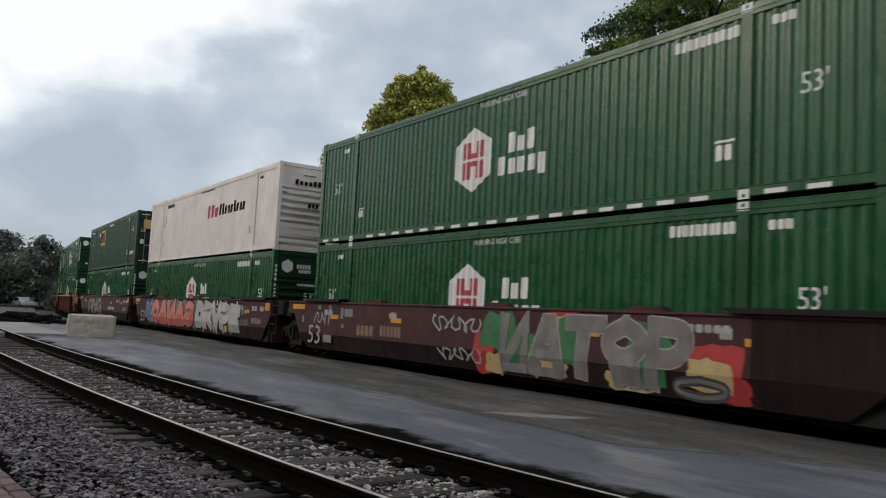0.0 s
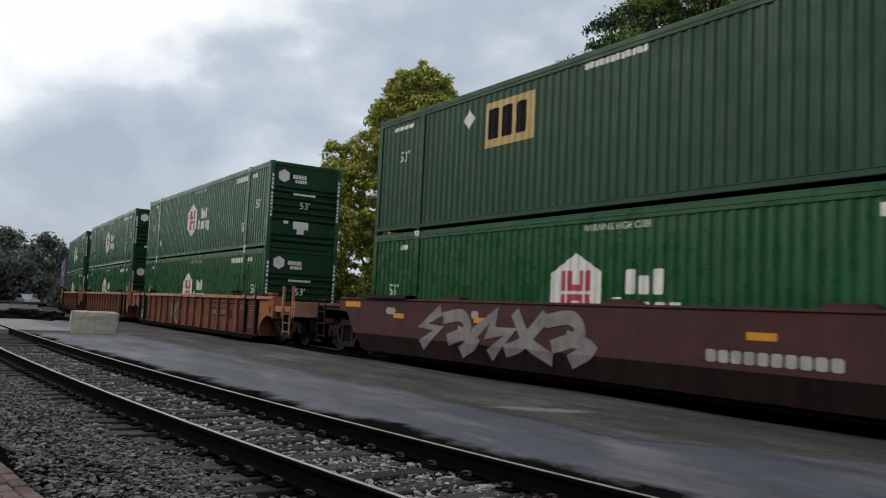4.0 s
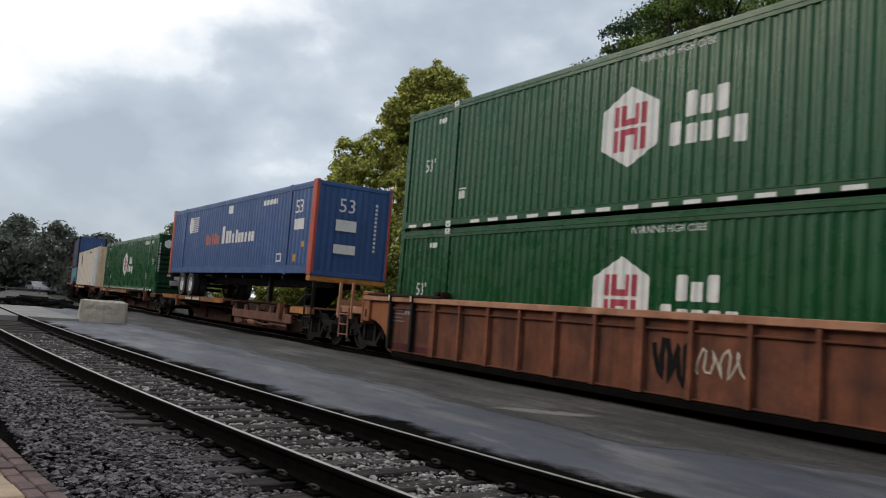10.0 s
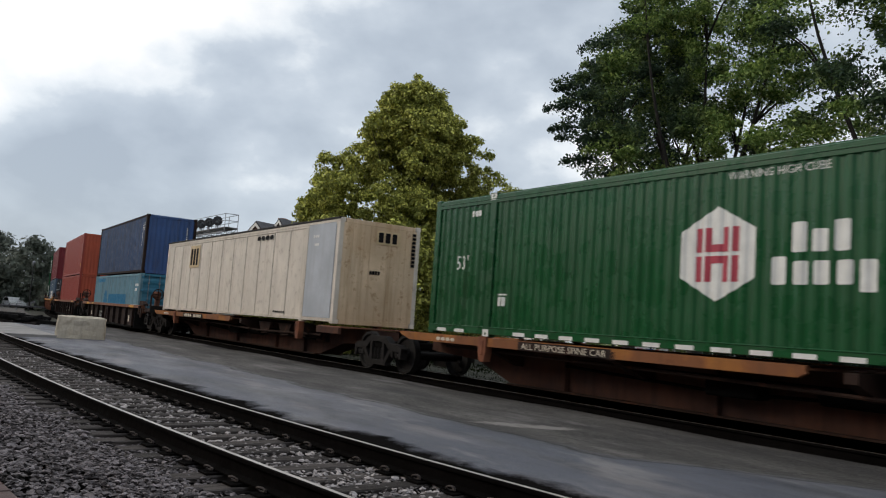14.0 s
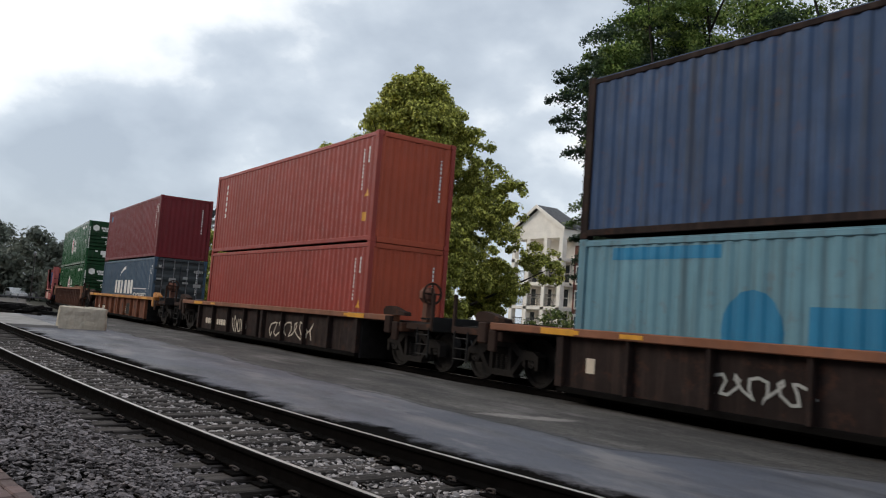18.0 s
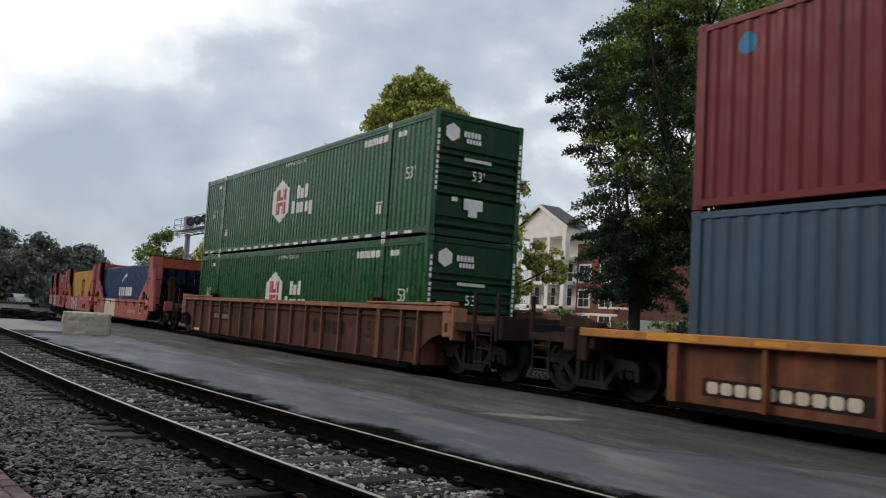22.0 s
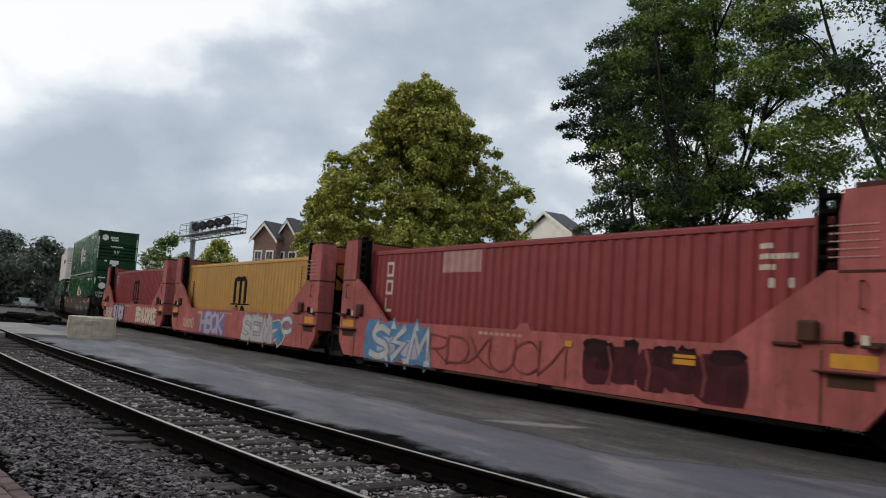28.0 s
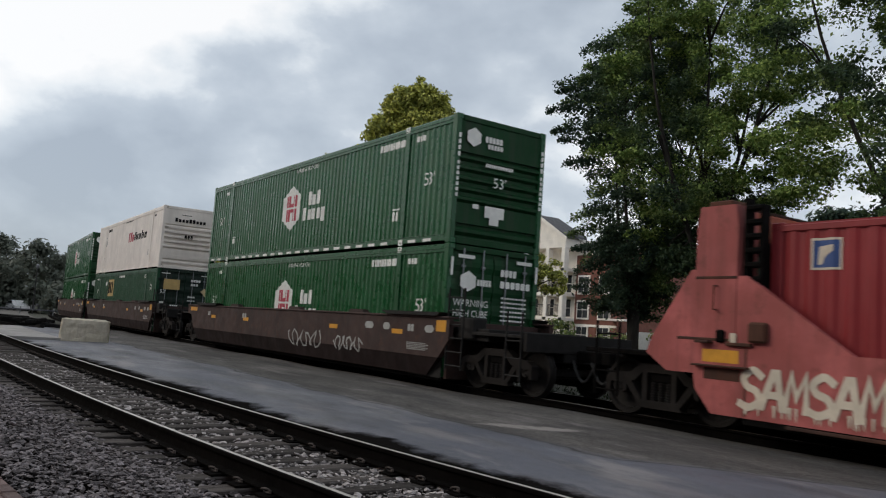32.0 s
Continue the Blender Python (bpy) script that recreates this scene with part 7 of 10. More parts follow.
def side_frame_mesh():
    g = Geo()
    y0, y1 = -0.09, 0.09
    top = [(-1.12, 0.60), (-0.98, 0.68), (-0.60, 0.70), (-0.36, 0.86), (0.36, 0.86), (0.60, 0.70), (0.98, 0.68), (1.12, 0.60), (1.12, 0.52), (0.72, 0.52), (0.50, 0.58), (0.34, 0.72), (-0.34, 0.72), (-0.50, 0.58), (-0.72, 0.52), (-1.12, 0.52)]
    g.prism(top, "y", y0, y1)
    for s in (-1, 1):
        g.prism([(s * 0.70, 0.56), (s * 0.62, 0.44), (s * 0.40, 0.20), (s * 0.36, 0.30), (s * 0.52, 0.50), (s * 0.60, 0.60)], "y", y0, y1)
        g.prism([(s * 0.34, 0.74), (s * 0.24, 0.74), (s * 0.24, 0.22), (s * 0.34, 0.22)], "y", y0, y1)
        g.prism([(s * 1.12, 0.56), (s * 1.12, 0.34), (s * 1.04, 0.34), (s * 1.02, 0.54)], "y", y0, y1)
        g.prism([(s * 0.76, 0.56), (s * 0.76, 0.36), (s * 0.68, 0.40), (s * 0.66, 0.54)], "y", y0, y1)
    g.prism([(-0.44, 0.16), (0.44, 0.16), (0.40, 0.28), (-0.40, 0.28)], "y", y0, y1)
    return g.mesh("side_frame", TRUCK_CAST)


def spring_mesh():
    g = Geo()
    for x in (-0.15, 0.0, 0.15):
        for k in range(7):
            g.disc((x, 0, 0.295 + 0.042 * k), "z", 0.066, 0.026, 10)
        g.tube([(x, 0, 0.28), (x, 0, 0.58)], 0.04, 7)
    return g.mesh("spring_nest", WHEEL_STEEL)


def add_truck(car, x, unit):
    """A two-axle truck under a car at x."""
    bolster = shared("bolster", lambda: Geo().cbox(-0.22, 0.22, -1.05, 1.05, 0.56, 0.74, 0.03).cbox(-0.16, 0.16, -0.3, 0.3, 0.74, 0.80, 0.02)
                     .cbox(-0.95, -0.80, -0.7, 0.7, 0.35, 0.47, 0.02).cbox(0.80, 0.95, -0.7, 0.7, 0.35, 0.47, 0.02).mesh("truck", GRIME))
    t = part("truck", bolster, None, car, "greasy cast-steel truck", at=Matrix.Translation((x, 0, 0)))
    for s in (-1, 1):
        part("side_frame", shared("side_frame", side_frame_mesh), None, t, at=Matrix.Translation((0, s * 1.0, 0)))
        part("spring_nest", shared("spring_nest", spring_mesh), None, t, at=Matrix.Translation((0, s * 1.0, 0)))
    for dx in (-0.89, 0.89):
        w = part("wheelset", shared("wheelset", wheelset_mesh), None, t, "steel wheels on one axle", at=Matrix.Translation((dx, 0, WHEEL_R)))
        TRUCK_WHEELS.append((w, unit, x + dx, dx))


def add_coupler(car, x, sign):
    g = Geo().cbox(min(x, x + sign * 0.9), max(x, x + sign * 0.9), -0.11, 0.11, 0.72, 0.94, 0.03)
    g.cbox(min(x + sign * 0.75, x + sign * 1.05), max(x + sign * 0.75, x + sign * 1.05), -0.2, 0.17, 0.68, 0.98, 0.05)
    part("coupler", g, GRIME, car, "heavy steel coupler")
    hose = [(x + sign * (0.2 + 0.1 * k), -0.35, 0.75 - 0.38 * math.sin(k * 0.52)) for k in range(7)]
    part("brake_hose", Geo().tube(hose, 0.025, 6), RUBBER, car)


def ladder(car, x, y, z0, z1, width, mat, rungs=4):
    g = Geo()
    for dx in (-width / 2, width / 2):
        g.tube([(x + dx, y, z0), (x + dx, y, z1)], 0.022, 6)
    for k in range(rungs):
        z = z0 + (z1 - z0) * (k + 0.3) / rungs
        g.tube([(x - width / 2, y, z), (x + width / 2, y, z)], 0.016, 6)
    part("ladder", g, mat, car, "step ladder of round bar")


def arch_outline(half, ext, z0, z_arch, z1, arch=1.25):
    """Side plate with a rounded wheel arch cut at both lower ends."""
    pts = []
    for s in (1, -1):
        side = [(s * (half - 0.05), z0)]
        for k in range(1, 7):
            w = math.pi / 2 * k / 6
            side.append((s * (half - 0.05 + (ext - 0.22) * (1 - math.cos(w))), z0 + (z_arch - z0) * math.sin(w)))
        side += [(s * (half + ext), z_arch), (s * (half + ext), z1)]
        pts += side if s > 0 else side[::-1]
    return pts


def well_floor(car, half, z=0.10, w=1.3, mat=GRIME):
    part("well_floor", Geo().box(-half, half, -w, w, z - 0.03, z).box(-half, half, -w, -w + 0.18, z, z + 0.04).box(-half, half, w - 0.18, w, z, z + 0.04), mat, car, "open floor of the well")


def ribbed_well(label, L, unit, body, chord, plate, top=1.36, ribs=13, number_panel=None, left_end="join", right_end="join", group="freight cars"):
    """A 53-foot well car unit with ribbed plate sides."""
    car = thing("well_car", label, "freight car", group=group)
    half, ext = L / 2 + 0.02, 1.32
    for s in (-1, 1):
        a, b = sorted((s * 1.40, s * 1.37))
        part("side_plate", Geo().prism(arch_outline(half, ext, 0.12, 0.86, top), "y", a, b), plate, car, "weathered ribbed side plate")
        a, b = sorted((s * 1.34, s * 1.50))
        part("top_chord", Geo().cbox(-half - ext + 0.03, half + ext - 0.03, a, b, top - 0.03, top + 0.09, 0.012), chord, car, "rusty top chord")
        a, b = sorted((s * 1.36, s * 1.46))
        part("bottom_sill", Geo().cbox(-half + 0.3, half - 0.3, a, b, 0.02, 0.15, 0.01), GRIME, car, "black greasy bottom sill")
        a, b = sorted((s * 1.39, s * 1.45))
        part("side_ledge", Geo().cbox(-half + 0.1, half - 0.1, a, b, top - 0.20, top - 0.165, 0.006), plate, car, "level ledge below the chord")
        part("side_ledge", Geo().cbox(-half + 0.1, half - 0.1, a, b, 0.165, 0.195, 0.006), plate, car, "level ledge above the sill")
        for k in range(ribs if body is CAR_ORANGE else ribs + 4):
            first, last = (-half + 2.02, half - 2.02) if body is CAR_ORANGE else (-6.0, 6.35)
            x = first + (last - first) * k / (ribs - 1) if k < ribs else (-8.0, -7.05, 7.4, 8.1)[k - ribs]
            wide = 0.10 if k in (0, ribs - 1, ribs // 2) else 0.045
            a, b = sorted((s * 1.395, s * 1.485))
            part("side_rib", shared(("rib", body.name, wide, s, top), lambda: Geo().prism([(-wide, 0.16), (wide, 0.16), (wide * 0.8, top - 0.03), (-wide * 0.8, top - 0.03)], "y", a, b).mesh("side_rib", body)), None, car, at=Matrix.Translation((x, 0, 0)))
        for e in (-1, 1):
            a, b = sorted((s * 1.26, s * 1.53))
            x0, x1 = sorted((e * (half - 2.3), e * (half + 1.0)))
            part("guide_plate", Geo().cbox(x0, x1, a, b, top + 0.095, top + 0.15, 0.012), CAR_RUST if body is CAR_ORANGE else chord, car, "raised walkway plate")
            xb = e * (half - 2.25) + (0 if body is CAR_ORANGE else 0.3 if e > 0 else 0.0)
            part("hinge_lug", Geo().cbox(xb - 0.13, xb - 0.03, a, b, top + 0.15, top + 0.25, 0.02).cbox(xb + 0.03, xb + 0.12, a + 0.03, b - 0.03, top + 0.095, top + 0.24, 0.02).disc((xb, (a + b) / 2, top + 0.21), "y", 0.04, b - a + 0.03, 10), CAR_RUST, car, "dark rusty hinge")
    for e in (-1, 1):
        for x in (6.97, 7.98) if body is CAR_ORANGE else ():
            part("tie_strap", Geo().cbox(e * x - 0.05, e * x + 0.05, -1.512, -1.40, 0.2, top - 0.02, 0.01).cbox(e * x - 0.05, e * x + 0.05, -1.545, -1.50, top - 0.03, top + 0.16, 0.01), BLACK_STEEL, car, "black upright strap")
            part("strap_tag", Geo().cbox(e * x - 0.04, e * x + 0.04, -1.549, -1.54, top - 0.01, top + 0.12, 0.002), SPRAY_CREAM, car, "white tag on the strap")
    well_floor(car, half - 0.2)
    for e in (-1, 1):
        x0, x1 = sorted((e * (half + 0.12), e * (half + ext - 0.01)))
        part("end_platform", Geo().cbox(x0, x1, -1.36, 1.36, 0.92, 1.22, 0.02), body, car)
        x0, x1 = sorted((e * (half + 0.02), e * (half + 0.12)))
        part("end_bulkhead", Geo().cbox(x0, x1, -1.36, 1.36, 0.14, 1.30, 0.01), body, car)
        xs = e * (half + ext + 0.02)
        fresh = CAR_FRESH if body is CAR_ORANGE else chord
        for s in (-1, 1):
            a, b = sorted((s * 1.12, s * 1.48))
            p = part("end_post", Geo().cbox(xs - 0.05, xs + 0.05, a, b, 0.74, top + 0.06, 0.012), fresh, car)
            if s < 0:
                # proud jamb beside the end post; black plate stands in for its key-shaped slot
                x0, x1 = sorted((xs - e * 0.06, xs - e * 0.36))
                j = part("end_jamb", Geo().cbox(x0, x1, -1.475, -1.40, 0.80, top - 0.03, 0.012), fresh, car, "bright orange end casting")
                xm = (x0 + x1) / 2
                part("slot", Geo().cbox(xm - 0.05, xm + 0.05, -1.479, -1.47, 0.90, 1.10, 0.003), BLACK_STEEL, j, "black plate drawn as a dark slot")
                x0, x1 = sorted((xs - e * 0.02, xs - e * 0.62))
                part("end_cap", Geo().cbox(x0, x1, -1.515, -1.30, top + 0.092, top + 0.19, 0.02), fresh, car, "bright orange end block")
        for s in (-1, 1):
            a, b = sorted((s * 1.399, s * 1.404))
            curve = [(e * (half + 0.02 + (ext - 0.24) * (1 - math.cos(w))), 0.16 + 0.71 * math.sin(w)) for w in [math.pi / 2 * k / 7 for k in range(8)]]
            part("arch_plate", Geo().prism(curve + [(e * (half + ext - 0.05), 0.87), (e * (half + ext - 0.05), top - 0.05), (e * (half + 0.02), top - 0.05)], "y", a, b), fresh, car, "cleaner orange plate over the wheels") if body is CAR_ORANGE else None
    for e, kind in ((-1, left_end), (1, right_end)):
        if kind == "coupler":
            x0, x1 = sorted((e * (half + ext), e * (half + 2.95)))
            tail = chord if body is CAR_ORANGE else CAR_RUST
            part("draft_sill", Geo().cbox(x0, x1, -0.42, 0.42, 0.68, 1.05, 0.02), body, car)
            part("end_deck", Geo().cbox(x0, x1, -1.35, 1.35, 1.06, 1.13, 0.012), tail, car)
            for s in (-1, 1):
                a, b = sorted((s * 1.36, s * 1.42))
                part("end_sill_plate", Geo().cbox(x0, x1, a, b, 0.96, 1.14, 0.012), tail, car)
            xe = e * (half + 2.9)
            part("end_sill", Geo().cbox(xe - 0.06, xe + 0.06, -1.42, 1.42, 0.84, 1.30, 0.012), tail, car)
            for dx in (0.1, 0.85):
                part("handrail_post", Geo().cbox(xe - e * dx - 0.04, xe - e * dx + 0.04, -1.45, -1.38, 0.8, 1.75, 0.01), tail, car)
            ladder(car, xe - e * 0.48, -1.44, 0.30, 1.1, 0.5, tail, 3)
            add_coupler(car, xe, e)
            add_truck(car, e * (half + 1.58), unit)
        elif kind == "join":
            x0, x1 = sorted((e * (half + ext - 0.1), e * (half + ext + 0.45)))
            part("connector", Geo().cbox(x0, x1, -0.3, 0.3, 0.72, 1.02, 0.03), GRIME, car, "articulated connector")
            if e > 0:
                add_truck(car, half + 1.66, unit)
            ladder(car, e * (half + 0.95), -1.53, 0.45, 2.0, 0.42, chord, 5) if e > 0 else None
    return car


def smooth_well(label, L, unit, left_end="join", right_end="join", group="freight cars", mat=MAROON):
    """A 53-foot well car unit with smooth two-plane sides and black guide plates."""
    car = thing("well_car", label, "freight car", group=group)
    half = L / 2
    xl, xr = -half - 1.35, half + 0.45
    for s in (-1, 1):
        # upright upper plane; lower plane leans in, soot and shade in its colour
        secs = [(xl, 1.12), (xl + 0.42, 1.08), (xl + 0.83, 0.57), (xl + 1.2, 0.16), (xr - 0.9, 0.16), (xr - 0.35, 0.57), (xr, 0.95)]
        g = Geo()
        for x, zb in secs:
            zm = max(0.57, zb)
            g.v += [(x, s * 1.46, 1.40), (x, s * 1.46, zm), (x, s * 1.34, zm), (x, s * 1.34, 1.40)]
        g.f += [(i * 4 + j, i * 4 + (j + 1) % 4, (i + 1) * 4 + (j + 1) % 4, (i + 1) * 4 + j) for i in range(len(secs) - 1) for j in range(4)]
        g.f += [tuple(range(4)), tuple(range(len(g.v) - 1, len(g.v) - 5, -1))]
        part("side_wall", g, mat, car, "smooth maroon side wall")
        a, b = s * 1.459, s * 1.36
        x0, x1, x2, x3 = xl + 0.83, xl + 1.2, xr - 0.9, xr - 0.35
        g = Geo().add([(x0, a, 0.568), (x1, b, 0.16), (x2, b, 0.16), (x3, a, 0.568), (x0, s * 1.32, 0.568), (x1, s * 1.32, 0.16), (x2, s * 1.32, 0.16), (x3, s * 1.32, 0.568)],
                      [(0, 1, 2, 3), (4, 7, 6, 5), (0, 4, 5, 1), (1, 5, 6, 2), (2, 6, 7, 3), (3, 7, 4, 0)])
        part("lower_wall", g, MAROON_SOOT, car, "sooty lower side wall with its shade in the colour")
        for e in (-1, 1):
            xa, xb = sorted((e * (half - 1.3), e * (half + 0.04)))
            a, b = sorted((s * 1.30, s * 1.315))
            part("end_gusset", Geo().cbox(xa, xb, a, b, 0.13, 1.0, 0.004), BLACK_STEEL, car)
        a, b = sorted((s * 1.22, s * 1.49))
        part("top_chord", Geo().cbox(xl + 0.02, xr, a, b, 1.40, 1.45, 0.012), mat, car)
        for x0, x1 in ((-half - 0.15, -half + 2.15), (half - 2.3, half + 0.2)):
            a, b = sorted((s * 1.20, s * 1.56))
            part("guide_plate", Geo().prism([(x0 + 0.3, 1.45), (x1 - 0.1, 1.45), (x1, 1.53), (x0, 1.53)], "y", a, b), BLACK_STEEL, car, "black guide plate")
        for x in (-4.3, 0.6, 4.4):
            a, b = sorted((s * 1.30, s * 1.47))
            part("guide_lug", Geo().prism([(x - 0.4, 1.45), (x + 0.4, 1.45), (x + 0.3, 1.53), (x - 0.3, 1.53)], "y", a, b), mat, car)
    well_floor(car, half - 0.1, 0.10, 1.24)
    part("end_bulkhead", Geo().cbox(-half - 0.12, -half - 0.02, -1.25, 1.25, 0.12, 1.36, 0.01), mat, car)
    part("end_bulkhead", Geo().cbox(half + 0.05, half + 0.15, -1.25, 1.25, 0.12, 1.36, 0.01), mat, car)
    part("end_platform", Geo().cbox(xl, -half - 0.12, -1.25, 1.25, 1.0, 1.30, 0.02), mat, car)
    part("end_platform", Geo().cbox(half + 0.15, half + 1.5, -1.2, 1.2, 0.98, 1.24, 0.02), BLACK_STEEL, car)
    ladder(car, half + 0.62, -1.42, 0.35, 2.05, 0.55, BLACK_STEEL, 6)
    part("brake_box", Geo().cbox(half + 0.55, half + 1.1, -1.3, -0.95, 1.0, 1.45, 0.03), BLACK_STEEL, car, "black brake gear box")
    for e, kind in ((-1, left_end), (1, right_end)):
        if kind == "coupler":
            x0, x1 = sorted((e * (half + 0.9), e * (half + 2.9)))
            part("draft_sill", Geo().cbox(x0, x1, -0.42, 0.42, 0.68, 1.1, 0.02), BLACK_STEEL, car)
            part("end_deck", Geo().cbox(x0, x1, -1.3, 1.3, 1.10, 1.17, 0.012), BLACK_STEEL, car)
            xe = e * (half + 2.85)
            part("end_sill", Geo().cbox(xe - 0.06, xe + 0.06, -1.4, 1.4, 0.86, 1.22, 0.012), BLACK_STEEL, car)
            ladder(car, xe - e * 0.3, -1.42, 0.30, 1.6, 0.45, BLACK_STEEL, 4)
            add_coupler(car, xe, e)
            add_truck(car, e * (half + 1.6), unit)
        elif kind == "join" and e > 0:
            part("connector", Geo().cbox(half + 1.4, half + 2.2, -0.3, 0.3, 0.72, 1.02, 0.03), GRIME, car, "articulated connector")
            add_truck(car, half + 1.68, unit)
    m = Marks(-1.46)
    for x in (3.2, 6.45, -3.17, -6.38):
        m.rect(x - 0.235, x + 0.235, 1.0, 1.11)
    m.rect(8.05, 8.42, 1.12, 1.36).rect(-9.12, -8.3, 1.22, 1.36)
    m.add_to(car, "reflector", DECAL_YELLOW, "amber reflector plates")
    m = Marks(-1.46)
    rng = random.Random(unit)
    for x in (-7.0, 5.8, 6.9, 7.6, -3.5, 4.9):
        m.bars(x, x + rng.uniform(0.2, 0.6), 1.08, 1.24, rng.randrange(1, 4), unit)
    m.group_begin()
    for k in range(5):
        m.bars(6.9, 7.7 + 0.1 * (k % 2), 0.82 - 0.07 * k * 0.5, 0.845 - 0.07 * k * 0.5, 9, k)
    m.group_end()
    m.add_to(car, "stencil_mark", SPRAY_GREY, "faded white stencil marks")
    return car


def deep_well(label, unit, body, chord, rib_mat, group="freight cars"):
    """A single 40-foot well car: heavy top chord, recessed ribbed sides, long end platforms."""
    car = thing("well_car", label, "freight car", group=group)
    half = 6.2
    for s in (-1, 1):
        a, b = sorted((s * 1.36, s * 1.33))
        part("side_plate", Geo().prism([(-half, 0.16), (half, 0.16), (half, 1.04), (-half, 1.04)], "y", a, b), CAR_PLATE if body == CAR_ORANGE else body, car, "recessed side plate")
        a, b = sorted((s * 1.26, s * 1.52))
        part("top_chord", Geo().cbox(-half - 1.9, half + 1.7, a, b, 1.04, 1.18, 0.015), chord, car, "heavy rusty top chord")
        a, b = sorted((s * 1.34, s * 1.46))
        part("bottom_sill", Geo().cbox(-half, half, a, b, 0.08, 0.18, 0.01), GRIME, car, "black greasy bottom sill")
        for k in range(9):
            x = -half + 0.05 + (2 * half - 0.1) * k / 8
            wide = 0.085 if k in (0, 4, 8) else 0.035
            a, b = sorted((s * 1.35, s * 1.48))
            part("side_rib", shared(("drib", rib_mat.name, wide, s), lambda: Geo().cbox(-wide, wide, a, b, 0.17, 1.05, 0.008).mesh("side_rib", rib_mat)), None, car, at=Matrix.Translation((x, 0, 0)))
        part("side_rib", Geo().cbox(-0.42, -0.33, a, b, 0.17, 1.05, 0.008), rib_mat, car)
    well_floor(car, half - 0.1, 0.06, 1.32)
    for e in (-1, 1):
        x0, x1 = sorted((e * half, e * (half + 0.1)))
        part("end_bulkhead", Geo().cbox(x0, x1, -1.36, 1.36, 0.06, 1.05, 0.01), BLACK_STEEL, car)
        x0, x1 = sorted((e * (half + 0.1), e * (half + 3.3)))
        part("draft_sill", Geo().cbox(x0, x1, -0.45, 0.45, 0.66, 1.0, 0.02), BLACK_STEEL, car)
        part("end_deck", Geo().cbox(x0, x1, -1.2, 1.2, 1.0, 1.07, 0.012), BLACK_STEEL, car)
        xb = e * (half + 1.85)
        part("bolster", Geo().cbox(xb - 0.25, xb + 0.25, -1.45, 1.45, 0.82, 1.03, 0.02), CAR_RUST, car)
        cast = chord if chord is CAR_AMBER and e > 0 else CAR_RUST
        part("end_bracket", Geo().prism([(xb - 0.62, 1.182), (xb + 0.30, 1.182), (xb + 0.28, 1.26), (xb + 0.02, 1.30), (xb - 0.10, 1.34), (xb - 0.36, 1.39), (xb - 0.56, 1.37), (xb - 0.64, 1.30)], "y", -1.44, -1.24), cast, car, "rounded cast bracket on the end platform")
        part("hanging_block", Geo().cbox(xb - 0.42, xb - 0.14, -1.535, -1.42, 0.76, 1.18, 0.03), cast, car, "block hanging from the top rail")
        part("reflector_plate", Geo().cbox(e * half - 0.42, e * half + 0.42, -1.527, -1.515, 1.05, 1.16, 0.003), DECAL_YELLOW, car, "wide amber reflector")
        part("step_bracket", Geo().cbox(xb - 0.12, xb + 0.12, -1.5, -1.42, 0.62, 1.04, 0.02), CAR_RUST, car)
        xe = e * (half + 3.25)
        part("end_sill", Geo().cbox(xe - 0.05, xe + 0.05, -1.4, 1.4, 0.88, 1.2, 0.012), BLACK_STEEL, car)
        part("grab_post", Geo().cbox(xe - 0.06, xe + 0.02, -1.42, -1.35, 0.9, 1.7, 0.01), CAR_RUST, car)
        part("side_step", Geo().cbox(min(xe - e * 1.0, xe), max(xe - e * 1.0, xe), -1.42, -1.36, 0.9, 1.04, 0.01), CAR_RUST, car)
        ladder(car, xe - e * 0.3, -1.42, 0.32, 0.95, 0.45, BLACK_STEEL, 3)
        add_coupler(car, xe, e)
        add_truck(car, e * (half + 2.05), unit)
    m = Marks(-1.522)
    for x in (-5.9, -4.5, 5.8) if chord is WOOD_DECK else (-5.9, -4.5, -1.5, 1.4, 4.4, 5.8):
        m.rect(x - 0.24, x + 0.24, 1.075, 1.145)
    m.add_to(car, "reflector", DECAL_YELLOW, "amber reflector strip")
    # hand brake on the leading platform
    stand = part("brake_stand", Geo().cbox(half + 2.2, half + 2.4, -1.0, -0.8, 1.0, 1.85, 0.02).cbox(half + 2.14, half + 2.44, -1.12, -0.76, 1.52, 1.86, 0.09), CAR_BROWN, car, "hand brake housing")
    part("brake_wheel", Geo().disc((half + 2.46, -0.92, 1.72), "x", 0.26, 0.04, 18, 0.22).box(half + 2.45, half + 2.47, -1.16, -0.68, 1.70, 1.74).box(half + 2.45, half + 2.47, -0.94, -0.90, 1.48, 1.96), CAR_RUST, stand)
    g = Geo()
    for k in range(4):
        g.tube([(half + 2.5 + 0.2 * k, -1.2, 1.15), (half + 2.5 + 0.2 * k, 1.2, 1.15)], 0.025, 6)
    part("piping", g, BLACK_STEEL, car)
    return car


